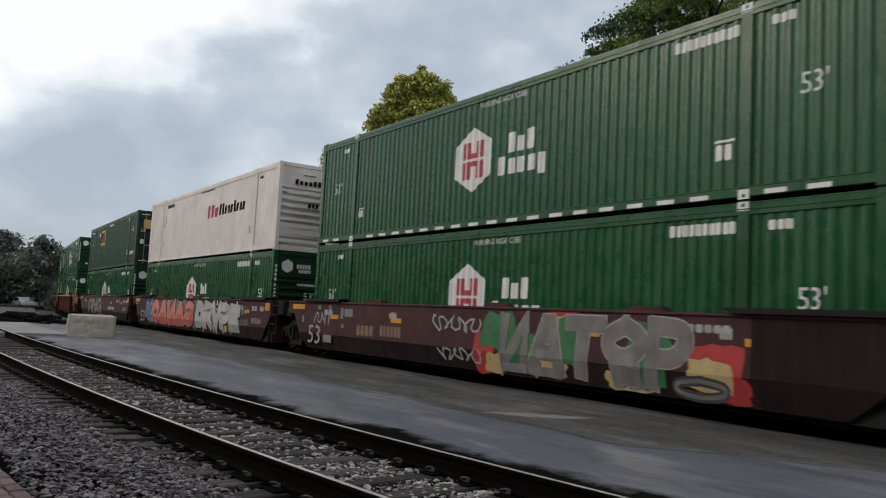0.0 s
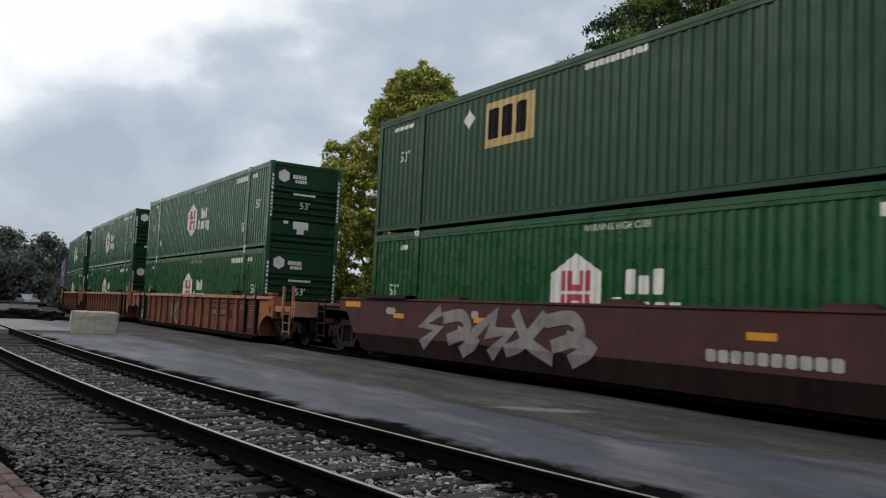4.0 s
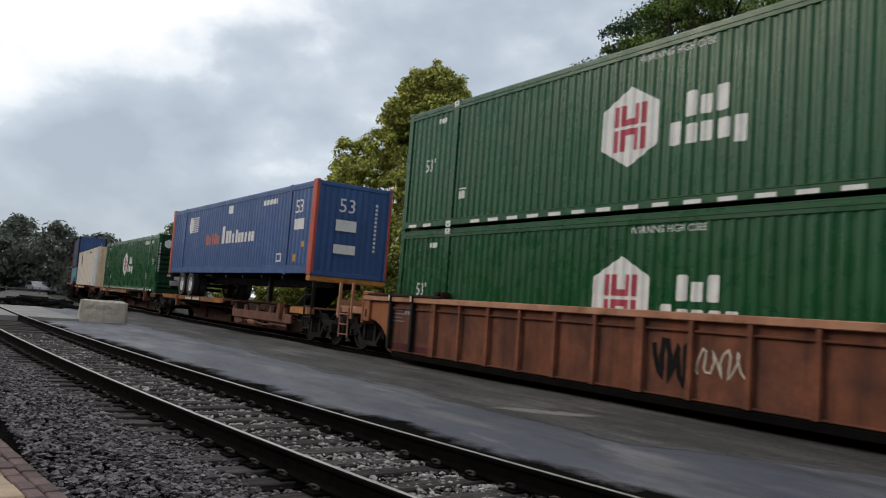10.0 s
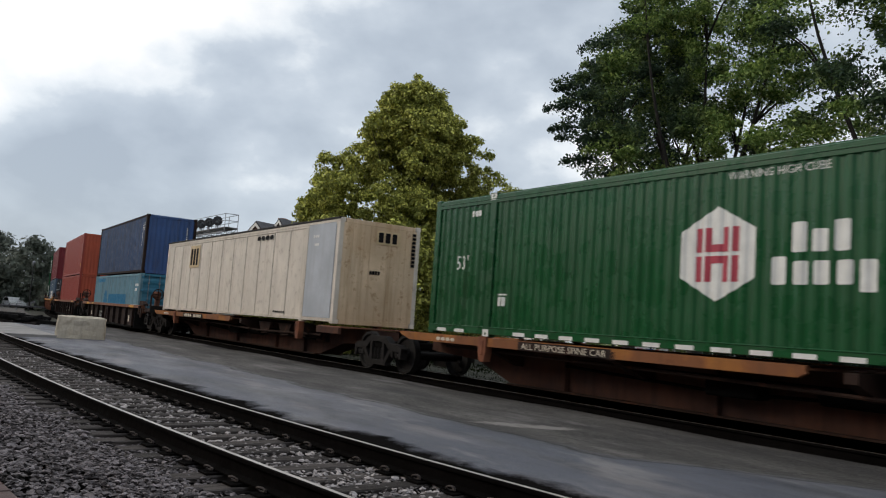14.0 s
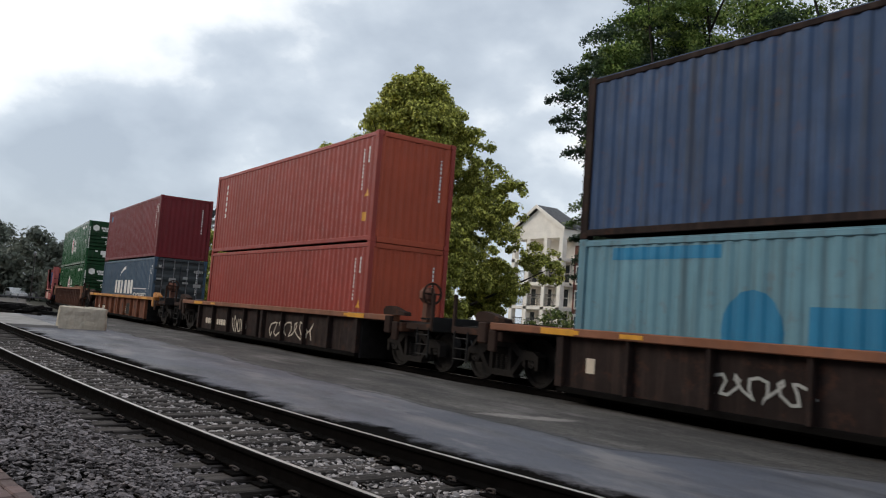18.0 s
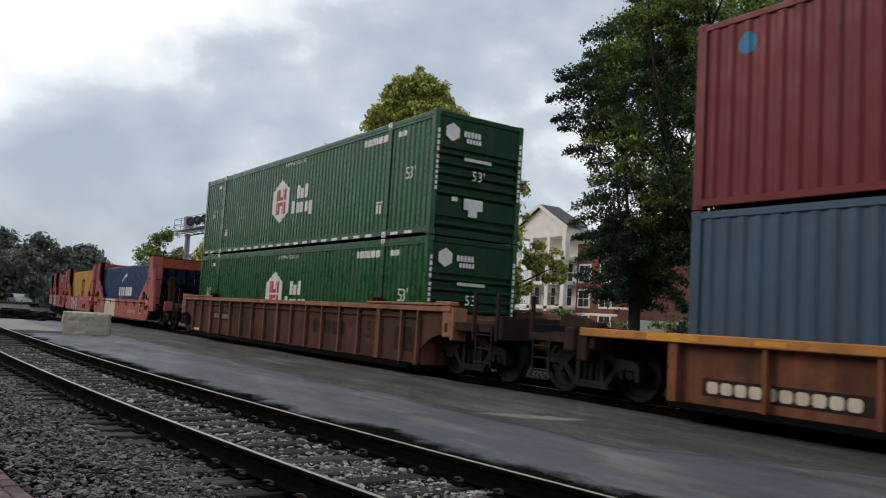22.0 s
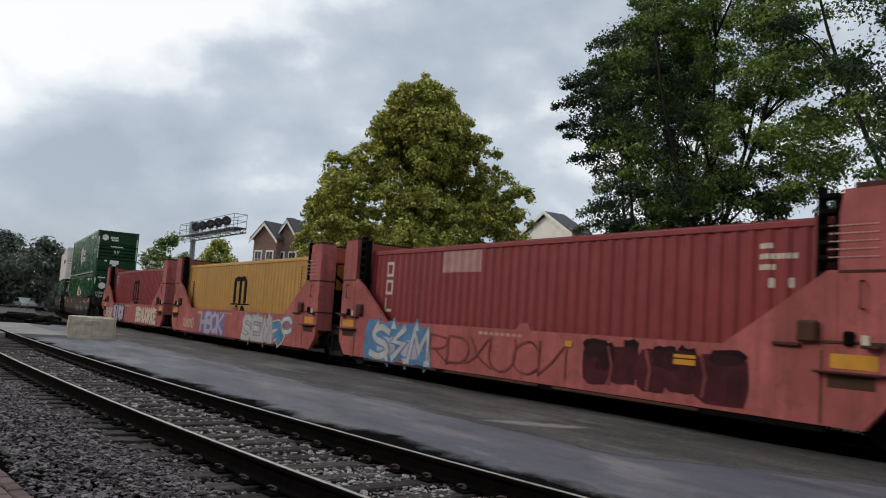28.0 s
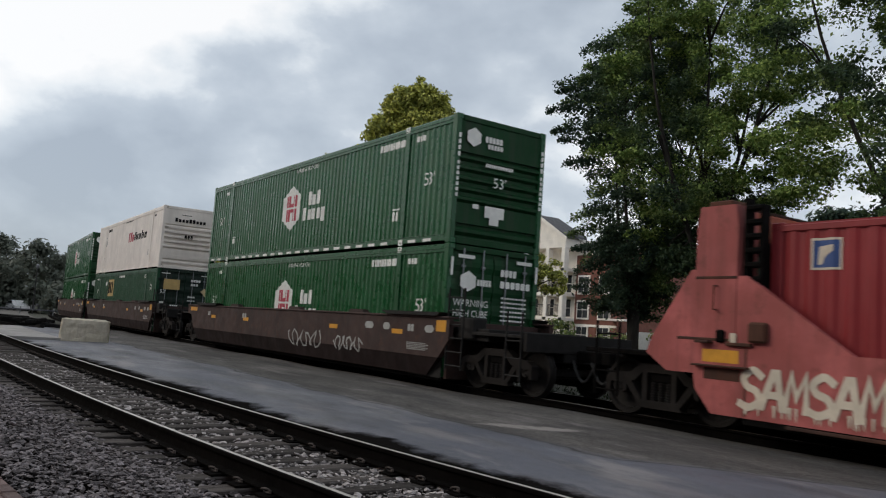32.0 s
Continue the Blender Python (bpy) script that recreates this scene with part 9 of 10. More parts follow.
FORMS = {      # swollen forms in a unit cell, as bands
    "arc": [curve_of((0.88, 0.72), (0.62, 0.96), (0.25, 0.85), (0.08, 0.5), (0.22, 0.15), (0.6, 0.04), (0.9, 0.22))],
    "peak": [[(0.05, 0.02), (0.42, 0.96), (0.58, 0.96), (0.95, 0.02)], [(0.25, 0.36), (0.74, 0.36)]],
    "zig": [[(0.08, 0.98), (0.12, 0.04), (0.5, 0.45), (0.86, 0.98), (0.9, 0.04)]],
    "snake": [curve_of((0.9, 0.84), (0.5, 0.98), (0.12, 0.78), (0.3, 0.56), (0.75, 0.44), (0.92, 0.2), (0.5, 0.02), (0.06, 0.1))],
    "ring": [curve_of((0.5, 0.98), (0.1, 0.75), (0.1, 0.25), (0.5, 0.02), (0.9, 0.25), (0.9, 0.75), (0.5, 0.98))],
    "fork": [[(0.1, 0.98), (0.14, 0.02)], [(0.9, 0.98), (0.2, 0.5), (0.95, 0.02)]],
    "stem": [[(0.5, 0.98), (0.5, 0.02)]],
    "post": [[(0.02, 0.92), (0.98, 0.92)], [(0.5, 0.92), (0.48, 0.02)]],
    "bow": [[(0.1, 0.02), (0.1, 0.96)], curve_of((0.1, 0.96), (0.75, 0.9), (0.85, 0.66), (0.6, 0.45), (0.14, 0.44))],
    "lean": [[(0.1, 0.02), (0.12, 0.96)], curve_of((0.12, 0.96), (0.8, 0.85), (0.7, 0.55), (0.2, 0.48)), [(0.35, 0.48), (0.95, 0.02)]],
    "cup": [curve_of((0.08, 0.98), (0.1, 0.3), (0.5, 0.02), (0.9, 0.3), (0.92, 0.98))],
    "hook": [[(0.1, 0.96), (0.9, 0.9)], [(0.12, 0.5), (0.75, 0.5)], [(0.1, 0.96), (0.12, 0.06), (0.95, 0.06)]],
    "dee": [[(0.1, 0.02), (0.1, 0.96)], curve_of((0.1, 0.96), (0.7, 0.88), (0.92, 0.5), (0.7, 0.1), (0.1, 0.04))],
    "aitch": [[(0.12, 0.98), (0.12, 0.02)], [(0.88, 0.98), (0.88, 0.02)], [(0.12, 0.5), (0.88, 0.5)]],
    "bee": [[(0.12, 0.02), (0.12, 0.96)], curve_of((0.12, 0.96), (0.8, 0.9), (0.75, 0.6), (0.2, 0.52)), curve_of((0.2, 0.52), (0.95, 0.42), (0.85, 0.08), (0.12, 0.04))],
    "bolt": [[(0.7, 0.98), (0.2, 0.55), (0.75, 0.5), (0.25, 0.02)]],
    "spike": [[(0.02, 0.5), (0.5, 0.97), (0.42, 0.5), (0.98, 0.58), (0.5, 0.02)]],
    "claw": [curve_of((0.0, 0.9), (0.5, 0.98), (0.7, 0.6), (0.2, 0.3)), curve_of((0.5, 0.5), (0.95, 0.3), (0.6, 0.0))],
    "wave": [[(0.04, 0.02), (0.2, 0.95), (0.5, 0.35), (0.8, 0.95), (0.96, 0.02)]],
    "key": [curve_of((0.5, 0.98), (0.1, 0.8), (0.12, 0.56), (0.5, 0.42), (0.88, 0.56), (0.9, 0.8), (0.5, 0.98)), [(0.3, 0.45), (0.42, 0.02)], [(0.72, 0.45), (0.84, 0.02)], [(0.4, 0.1), (0.86, 0.1)]],
    "vee": [[(0.02, 0.98), (0.5, 0.02), (0.98, 0.98)]],
    "cross": [curve_of((0.0, 0.1), (0.35, 0.3), (0.8, 0.95)), curve_of((0.15, 0.98), (0.5, 0.35), (1.0, 0.02))],
}


def piece(car, x0, x1, z0, z1, forms, fill, outline, seed, y=-1.46, accent=None, ground=None, tilt=0.0, weight=0.30, edge=0.045, drips=0, overlap=1.3, spikes=0):
    """A graffiti piece: swollen band forms side by side, a dark outline behind them, a painted ground, shading and drips."""
    rng = random.Random(seed)

    def wall(x, z):
        return y + (0.10 * max(0.0, 0.57 - z) / 0.41 if tilt else 0.0)

    def layer(lift):
        m = Marks(wall, [-40, 40], "y", lift)
        m.fold = 0.57 if tilt else None
        return m
    n = len(forms)
    w = (x1 - x0) / n
    h = z1 - z0
    if ground:
        m = layer(0.003)
        m.group_begin()
        steps = max(6, 2 * n)
        for k in range(steps):
            a, b = x0 - 0.15 + (x1 - x0 + 0.3) * k / steps, x0 - 0.15 + (x1 - x0 + 0.3) * (k + 1) / steps
            za, zb, zc, zd = [rng.uniform(0, 0.18) for _ in range(4)]
            m.poly([(a, z0 + za * h), (b, z0 + zb * h), (b, z1 - zc * h), (a, z1 - zd * h)])
        m.group_end()
        m.add_to(car, "spray_ground", ground, "spray-painted background")
    t = weight * min(w, h) * 0.5
    back, front, shine = layer(0.008), layer(0.013), layer(0.022)
    for k, f in enumerate(forms):
        lo, hi = rng.uniform(0, 0.06) * h, rng.uniform(0, 0.06) * h
        for row, line in enumerate(FORMS[f]):
            back.lift, front.lift = 0.006 + 0.0025 * ((k + row) % 2), 0.012 + 0.003 * row + 0.0012 * (k % 2)
            pts = [(x0 + w * (k + 0.5) + w * overlap * (p[0] - 0.5) * (1 - 2 * t / (w * overlap)) + 0.08 * h * (p[1] - 0.5), z0 + lo + t + p[1] * (h - lo - hi - 2 * t)) for p in line]
            if outline:
                ribbon(back, pts, t + edge)
            ribbon(front, pts, t)
            if accent:
                low = [(x, z - t * 0.35) for x, z in pts if z < z0 + 0.45 * h]
                if len(low) > 1:
                    ribbon(shine, low, t * 0.62)
        for q in range(drips):
            x = x0 + w * (k + rng.uniform(0.1, 0.9))
            front.poly([(x - 0.02, z0 + 0.2 * h), (x + 0.02, z0 + 0.2 * h), (x + 0.008, z0 - rng.uniform(0.02, 0.1) * h), (x - 0.008, z0 - 0.02 * h)])
    for k in range(spikes):
        # pointed flicks at the ends of the forms
        x = x0 + (x1 - x0) * (k + rng.uniform(0.2, 0.8)) / spikes
        up = k % 2 == 0
        za, zb = (z1 - 0.16 * h, z1 + 0.05 * h) if up else (z0 + 0.16 * h, z0 - 0.03 * h)
        d = rng.uniform(-0.12, 0.16)
        if outline:
            back.lift = 0.0062
            back.poly([(x - 0.17, za), (x + 0.17, za), (x + d + 0.02, zb + (0.07 if up else -0.07)), (x + d - 0.02, zb + (0.07 if up else -0.07))])
        front.lift = 0.0118
        front.poly([(x - 0.12, za), (x + 0.12, za), (x + d, zb)])
    if outline:
        back.add_to(car, "spray_outline", outline, "spray-painted dark outline", joined=True)
    front.add_to(car, "spray_form", fill, "spray-painted swollen form")
    if accent:
        shine.add_to(car, "spray_shading", accent, "spray-painted shading", joined=True)


def blots(car, spots, mat, seed, y=-1.46, tilt=0.0, lift=0.0045):
    """Sprayed clouds of one colour behind a piece: (x, z, width, height)."""
    rng = random.Random(seed)
    for x, z, w, h in spots:
        m = Marks(lambda px, pz: y + (0.10 * max(0.0, 0.57 - pz) / 0.41 if tilt else 0.0), [-40, 40], "y", lift)
        m.fold = 0.57 if tilt else None
        fan(m, blob(x, z, w, h, rng, 0.1, 18, 0.16), (x, z))
        m.add_to(car, "spray_cloud", mat, "sprayed cloud of colour")


def scrawl(car, x0, x1, z0, z1, mat, seed, y=-1.46, t=0.022, loops=5, tilt=0.0):
    """A thin looping spray tag."""
    rng = random.Random(seed)
    m = Marks(lambda x, z: y + (0.10 * max(0.0, 0.57 - z) / 0.41 if tilt else 0.0), None, "y", 0.006)
    m.fold = 0.57 if tilt else None
    pts = []
    n = loops * 7
    for k in range(n + 1):
        q = k / n
        pts.append((x0 + (x1 - x0) * q + 0.06 * (x1 - x0) * math.sin(q * loops * 9 + seed), (z0 + z1) / 2 + (z1 - z0) / 2 * math.sin(q * loops * 6.28 + 0.5 * seed) * rng.uniform(0.6, 1.0)))
    ribbon(m, pts, t)
    m.add_to(car, "spray_tag", mat, "thin spray-painted scrawl")


# ---- the train, unit by unit: arc place of each unit's middle at the start ----
UNIT_AT = {0: -13.15, 1: -32.48, 2: -51.74, 3: -75.19, 4: -94.67, 5: -114.09, 6: -135.46, 7: -154.13, 8: -174.92, 9: -193.95, 10: -213.68,
           11: -233.94, 12: -255.30, 13: -277.09, 14: -292.57, 15: -308.02, 16: -323.70, 17: -339.42, 18: -361.34, 19: -384.64, 20: -404.10}
CARS = []


def car_at(car, unit):
    CARS.append((car, unit))
    return car


def build_train():
    low = "green 53-foot container with white emblem resting in a well car"
    high = "green 53-foot container with white emblem stacked on another container"
    # maroon three-unit car
    c = car_at(smooth_well("dark maroon well car with a large silver and green spray-painted piece", 16.154, 0), 0)
    blots(c, ((0.25, 0.55, 0.7, 0.8), (2.6, 1.25, 1.0, 0.3), (5.7, 0.66, 0.9, 0.75), (6.0, 0.36, 0.6, 0.35)), SPRAY_RED, 61, tilt=1)
    blots(c, ((0.55, 0.35, 0.5, 0.4), (2.3, 0.45, 0.7, 0.5), (4.1, 0.32, 1.0, 0.3), (5.6, 0.55, 0.75, 0.5), (2.55, 1.2, 0.6, 0.25)), SPRAY_SAND, 62, tilt=1, lift=0.0055)
    blots(c, ((0.7, 1.0, 1.1, 0.7), (1.4, 0.6, 0.9, 0.7), (2.75, 0.9, 0.8, 0.9), (4.45, 0.75, 0.9, 1.1)), SPRAY_GREEN, 63, tilt=1, lift=0.0064)
    piece(c, 0.75, 5.35, 0.17, 1.42, ("zig", "peak", "post", "key", "bow"), SPRAY_STEEL, SPRAY_ASH, 3, accent=SPRAY_DULL, tilt=1, weight=0.30, edge=0.022, overlap=1.16)
    piece(c, 5.05, 5.85, 0.18, 0.50, ("ring",), SPRAY_STEEL, SPRAY_SMOKE, 4, tilt=1, weight=0.2)
    scrawl(c, -1.6, 0.1, 0.9, 1.25, SPRAY_GREY, 2, tilt=1), scrawl(c, -1.3, 0.2, 0.3, 0.6, SPRAY_GREY, 5, tilt=1)
    m = Marks(-1.462)
    m.lettering("53", -8.0, 0.30, 0.50, 0.80).bars(4.6, 6.0, 1.16, 1.28, 9)
    m.add_to(c, "unit_mark", SPRAY_GREY, "faded stencil numerals")
    m = Marks(-1.462)
    m.bars(-5.09, -4.21, 0.63, 0.89, 4, 7).bars(-3.90, -2.91, 0.66, 0.92, 6, 8)
    m.add_to(c, "number_bar", FADED_GOLD, "dull faded bars in place of a car number")
    scrawl(c, -7.6, -6.66, 0.82, 1.2, SPRAY_GREY, 9, t=0.02, loops=3)
    m = Marks(-1.462)
    m.rect(-6.02, -5.86, 1.02, 1.3).rect(-5.8, -5.35, 1.08, 1.28).rect(-7.0, -6.5, 0.36, 0.56).rect(-5.95, -5.82, 0.78, 0.88).bars(-7.4, -7.2, 1.24, 1.36, 2).bars(-6.75, -6.55, 1.24, 1.36, 2).rect(-8.42, -8.3, 0.85, 1.05)
    m.add_to(c, "placard", SPRAY_DULL, "faded placards and data panels")
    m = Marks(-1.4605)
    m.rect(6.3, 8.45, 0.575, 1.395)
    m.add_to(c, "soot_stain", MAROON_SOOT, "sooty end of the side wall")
    hub_box(low).place(0, 0.16), hub_box(high, tape=True, seed=3).place(0, 3.075)
    c = car_at(smooth_well("dark maroon well car with coral and silver spray-painted pieces", 16.154, 1), 1)
    piece(c, -5.9, 0.55, 0.20, 1.40, ("arc", "peak", "zig", "peak", "snake"), SPRAY_PINK, DECAL_BLACK, 12, ground=SPRAY_TEAL, tilt=1, accent=SPRAY_CORAL, weight=0.36, edge=0.05, overlap=1.16)
    blots(c, ((-6.7, 0.85, 0.7, 0.7), (-6.2, 0.75, 0.7, 0.9)), SPRAY_TEAL, 68, tilt=1)
    piece(c, -7.0, -5.7, 0.35, 1.25, ("zig", "wave", "claw"), SPRAY_LILAC, SPRAY_BLUE, 69, tilt=1, weight=0.10, edge=0.05, overlap=1.3, spikes=4)
    blots(c, ((1.9, 0.8, 0.5, 0.8), (3.0, 0.7, 0.5, 0.9), (4.2, 0.5, 0.5, 0.5)), SPRAY_SAND, 66, tilt=1)
    piece(c, 0.85, 5.75, 0.20, 1.40, ("dee", "lean", "vee", "bow", "hook"), SPRAY_PALE, DECAL_BLACK, 15, accent=SPRAY_GREY, tilt=1, weight=0.44, edge=0.05, overlap=1.30, spikes=9)
    scrawl(c, 5.85, 6.5, 0.9, 1.25, SPRAY_DULL, 5, tilt=1, loops=4, t=0.016), scrawl(c, 5.8, 6.6, 0.55, 0.8, SPRAY_DULL, 8, tilt=1, loops=5, t=0.014)
    m = Marks(-1.462)
    m.lettering("53", -8.0, 0.30, 0.50, 0.80).lettering("125 T", -9.05, 1.08, 0.15, 0.62)
    m.add_to(c, "unit_mark", SPRAY_GREY, "faded stencil numerals")
    hub_box(low, seed=5).place(1, 0.16), white_box("white 53-foot container with red and black shapes, stacked on green").place(1, 3.075)
    c = car_at(smooth_well("dark maroon well car with faded silver spray paint", 16.154, 2, left_end="coupler"), 2)
    piece(c, -5.5, 0.0, 0.28, 1.34, ("bolt", "claw", "spike", "cross", "claw"), SPRAY_DULL, None, 22, tilt=1, weight=0.24)
    m = Marks(-1.462)
    m.bars(2.3, 4.4, 0.66, 0.84, 10)
    m.add_to(c, "unit_mark", SPRAY_GREY, "faded stencil bars")
    hub_box(low, seed=7).place(2, 0.16), emp_green_box("dull green 53-foot container with gold panel, stacked, doors leading").place(2, 3.075)
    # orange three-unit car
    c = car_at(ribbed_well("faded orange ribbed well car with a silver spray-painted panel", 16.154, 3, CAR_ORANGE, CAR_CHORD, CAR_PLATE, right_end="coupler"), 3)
    m = Marks(-1.40)
    for x in (-2.12, -1.56):
        m.poly([(x + 0.25 * math.cos(k * 0.5236), 0.48 + 0.23 * math.sin(k * 0.5236)) for k in range(12)])
    m.rect(-2.26, -2.0, 0.86, 1.26).rect(-1.68, -1.44, 0.86, 1.26)
    m.add_to(c, "grey_spray", DOOR_GREY, "dark grey spray-painted shape")
    m = Marks(-1.403)
    ribbon(m, [(-2.36, 1.3), (-2.2, 0.95), (-1.86, 0.68), (-1.5, 0.95), (-1.32, 1.3)], 0.022), ribbon(m, [(-2.36, 0.2), (-2.0, 0.34), (-1.84, 0.62), (-1.7, 0.34), (-1.3, 0.2)], 0.022)
    ribbon(m, [(-2.38, 0.2), (-2.38, 1.3)], 0.016), ribbon(m, [(-1.28, 0.2), (-1.28, 1.3)], 0.016), ribbon(m, [(-1.98, 1.28), (-1.86, 0.75), (-1.72, 1.28)], 0.014)
    m.add_to(c, "spray_outline", SPRAY_GREY, "silver spray-painted outline")
    m = Marks(-1.402)
    m.rect(-8.15, -7.05, 0.2, 1.25).rect(-6.9, -6.2, 0.2, 1.25)
    m.add_to(c, "dark_panel", PANEL_BLACK, "sooty dark side panel")
    m = Marks(-1.406)
    m.lettering("125T", -7.96, 0.31, 0.32, 0.78)
    m.add_to(c, "load_mark", SPRAY_CREAM, "pale stencilled lettering")
    m = Marks(-1.402)
    m.lettering("53", 6.36, 0.5, 0.45, 0.46).rect(5.2, 5.5, 0.62, 0.92)
    m.add_to(c, "stencil_mark", CAR_SOOT, "dark stencilled numerals")
    m = Marks(-1.402)
    m.rect(3.22, 4.0, 0.66, 0.98).rect(4.08, 4.96, 0.66, 0.98)
    m.add_to(c, "number_panel", PANEL_BLACK, "worn black number panel")
    m = Marks(-1.405)
    m.bars(3.31, 3.94, 0.72, 0.9, 4, 2).bars(4.16, 4.88, 0.74, 0.92, 6, 5)
    m.add_to(c, "number_bar", FADED_GOLD, "faded bars in place of a car number")
    hub_box(low, seed=9).place(3, 0.16), hub_box(high, seed=10).place(3, 3.07)
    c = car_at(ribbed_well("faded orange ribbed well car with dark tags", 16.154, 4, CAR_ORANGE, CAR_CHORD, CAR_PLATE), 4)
    m = Marks(-1.404)
    ribbon(m, [(-1.85, 1.15), (-1.4, 0.62), (-0.9, 1.15)], 0.05)
    for x, r in ((3.72, 0.33), (4.34, 0.31)):
        ribbon(m, [(x + r * math.cos(w * 0.5236), 0.52 + 0.8 * r * math.sin(w * 0.5236)) for w in range(13)], 0.045)
    ribbon(m, [(3.45, 1.16), (3.7, 0.98), (4.0, 0.78), (4.3, 1.0), (4.6, 1.18)], 0.045), ribbon(m, [(3.8, 1.22), (4.02, 0.74), (4.25, 1.24)], 0.04)
    ribbon(m, [(3.5, 1.22), (3.62, 0.9), (3.9, 0.76)], 0.03), ribbon(m, [(4.62, 1.2), (4.5, 0.92), (4.2, 0.76)], 0.03)
    m.add_to(c, "black_tag", WORN_BLACK, "black looping spray tag")
    m = Marks(-1.402)
    for x in (1.15, 1.5):
        m.rect(x - 0.14, x + 0.14, 0.98, 1.05).rect(x - 0.035, x + 0.035, 0.72, 0.98)
    ribbon(m, [(1.75, 1.05), (1.75, 0.72)], 0.035), ribbon(m, [(1.98, 1.05), (1.78, 0.88), (1.98, 0.72)], 0.035)
    m.rect(2.66, 2.82, 0.66, 0.84)
    m.add_to(c, "faded_stencil", CAR_BROWN2, "faded brown stencil shapes")
    m = Marks(-1.4015)
    m.rect(2.40, 3.05, 0.36, 1.02).rect(5.2, 6.0, 0.18, 0.55)
    m.add_to(c, "green_patch", PATCH_GREEN, "dull green repaint patches")
    m = Marks(-1.402)
    m.lettering("53", 6.34, 0.45, 0.42, 0.42).rect(7.02, 7.9, 0.3, 1.25).rect(-8.15, -7.12, 0.2, 1.25)
    m.rect(-7.02, -6.2, 0.2, 1.25)
    m.add_to(c, "dark_panel", PANEL_BLACK, "sooty dark side panels")
    m = Marks(-1.406)
    m.lettering("125T", -7.96, 0.31, 0.32, 0.78)
    m.group_begin()
    for k in range(6):
        m.bars(7.1, 7.6, 1.05 - 0.1 * k, 1.08 - 0.1 * k, 6, k)
    m.group_end()
    m.add_to(c, "stencil_mark", SPRAY_CREAM, "pale stencilled lettering")
    hub_box(low, seed=11).place(4, 0.16), hub_box(high, tape=True, seed=12).place(4, 3.07)
    c = car_at(ribbed_well("faded orange ribbed well car at the end of its set", 16.154, 5, CAR_ORANGE, CAR_CHORD, CAR_PLATE, left_end="coupler"), 5)
    m = Marks(-1.402)
    m.lettering("53", 6.34, 0.45, 0.42, 0.42).rect(7.02, 7.9, 0.3, 1.25)
    m.add_to(c, "dark_panel", PANEL_BLACK, "sooty dark side panel")
    scrawl(c, 0.3, 0.95, 0.35, 1.05, DECAL_BLACK, 4, y=-1.405, t=0.045, loops=3), scrawl(c, 1.1, 1.9, 0.5, 1.0, SPRAY_CREAM, 9, y=-1.405, t=0.014, loops=4)
    hub_box(low, seed=13).place(5, 0.16), hub_box(high, tape=True, seed=14).place(5, 3.07)
    for car, unit in CARS[3:6]:
        m = Marks(-1.4045)
        m.rect(-8.05, -7.05, 0.2, 0.36).rect(-6.9, -6.25, 0.2, 0.34).rect(6.3, 6.85, 0.2, 0.36).rect(7.05, 7.85, 0.2, 0.36)
        m.add_to(car, "lower_band", PANEL_WINE, "faded wine red band")
        m = Marks(-1.4065)
        for k in range(4):
            m.bars(-7.95, -7.5 + 0.12 * (k % 2), 1.12 - 0.085 * k, 1.15 - 0.085 * k, 6, k).bars(7.15, 7.6 - 0.1 * (k % 2), 1.10 - 0.085 * k, 1.13 - 0.085 * k, 6, k)
        m.bars(-7.4, -7.15, 1.05, 1.15, 2, 3)
        m.add_to(car, "data_row", SPRAY_DULL, "faint data rows", joined=True)
    # spine cars
    car_at(spine_car("rusty orange spine car carrying a trailer on its deck", 6, 0.3, 6.9, first=True), 6)
    pacer_box("blue 53-foot container with orange-red corner posts on a road chassis").place(6, 1.97)
    build_chassis(6)
    car_at(spine_car("rusty orange spine car carrying one green container", 7, 0.8, 7.4, truck_at=8.46), 7)
    hub_box("single green 53-foot container with white emblem on a spine car", tape=True, seed=15).place(7, 1.05)
    car_at(spine_car("rusty orange spine car carrying a cream container", 8, 0.4, 7.2, truck_at=10.2, last=True), 8)
    cream_box("weathered cream 53-foot container with rust streaks on a spine car").place(8, 1.06)
    # single 40-foot well cars
    c = car_at(deep_well("sooty well car with a rusty orange top rail", 9, CAR_SOOT, WOOD_DECK, CAR_SOOT), 9)
    m = Marks(-1.362)
    m.rect(-5.6, -5.4, 0.45, 0.7).rect(4.9, 5.15, 0.35, 0.65)
    m.add_to(c, "paper_placard", SPRAY_CREAM, "pale placards")
    scrawl(c, -3.2, -1.6, 0.35, 0.75, SPRAY_GREY, 7, y=-1.365)
    b = iso_box("faded teal 40-foot container with bright blue patches, doors leading", TEAL_BOX, 2.591, doors=True, end=DOOR_BLUE)
    m = b.marks()
    m.rect(-1.75, 3.0, 0.6, 1.54).rect(-5.3, -3.15, 2.22, 2.42).poly([(-2.6 + 0.5 * math.cos(k * 0.3927), 1.16 + 0.6 * math.sin(k * 0.3927)) for k in range(16)])
    m.add_to(b.ob, "paint_patch", AZURE_PATCH, "bright blue paint patches")
    m = b.marks()
    m.rect(4.3, 5.9, 0.6, 1.05)
    m.add_to(b.ob, "pale_patch", GREY_PANEL, "pale paint patch")
    m = b.marks()
    m.bars(5.0, 5.75, 1.95, 2.08, 5).bars(5.0, 5.5, 1.72, 1.86, 4)
    m.add_to(b.ob, "side_lettering", DECAL_WHITE, "white marks")
    b.place(9, 0.15)
    b = iso_box("faded dark blue 40-foot container stacked on a teal one", SLATE_BLUE, 2.896, frame_mat=CAR_SOOT, end=SCUFFED_BLUE)
    iso_codes(b, DECAL_WHITE)
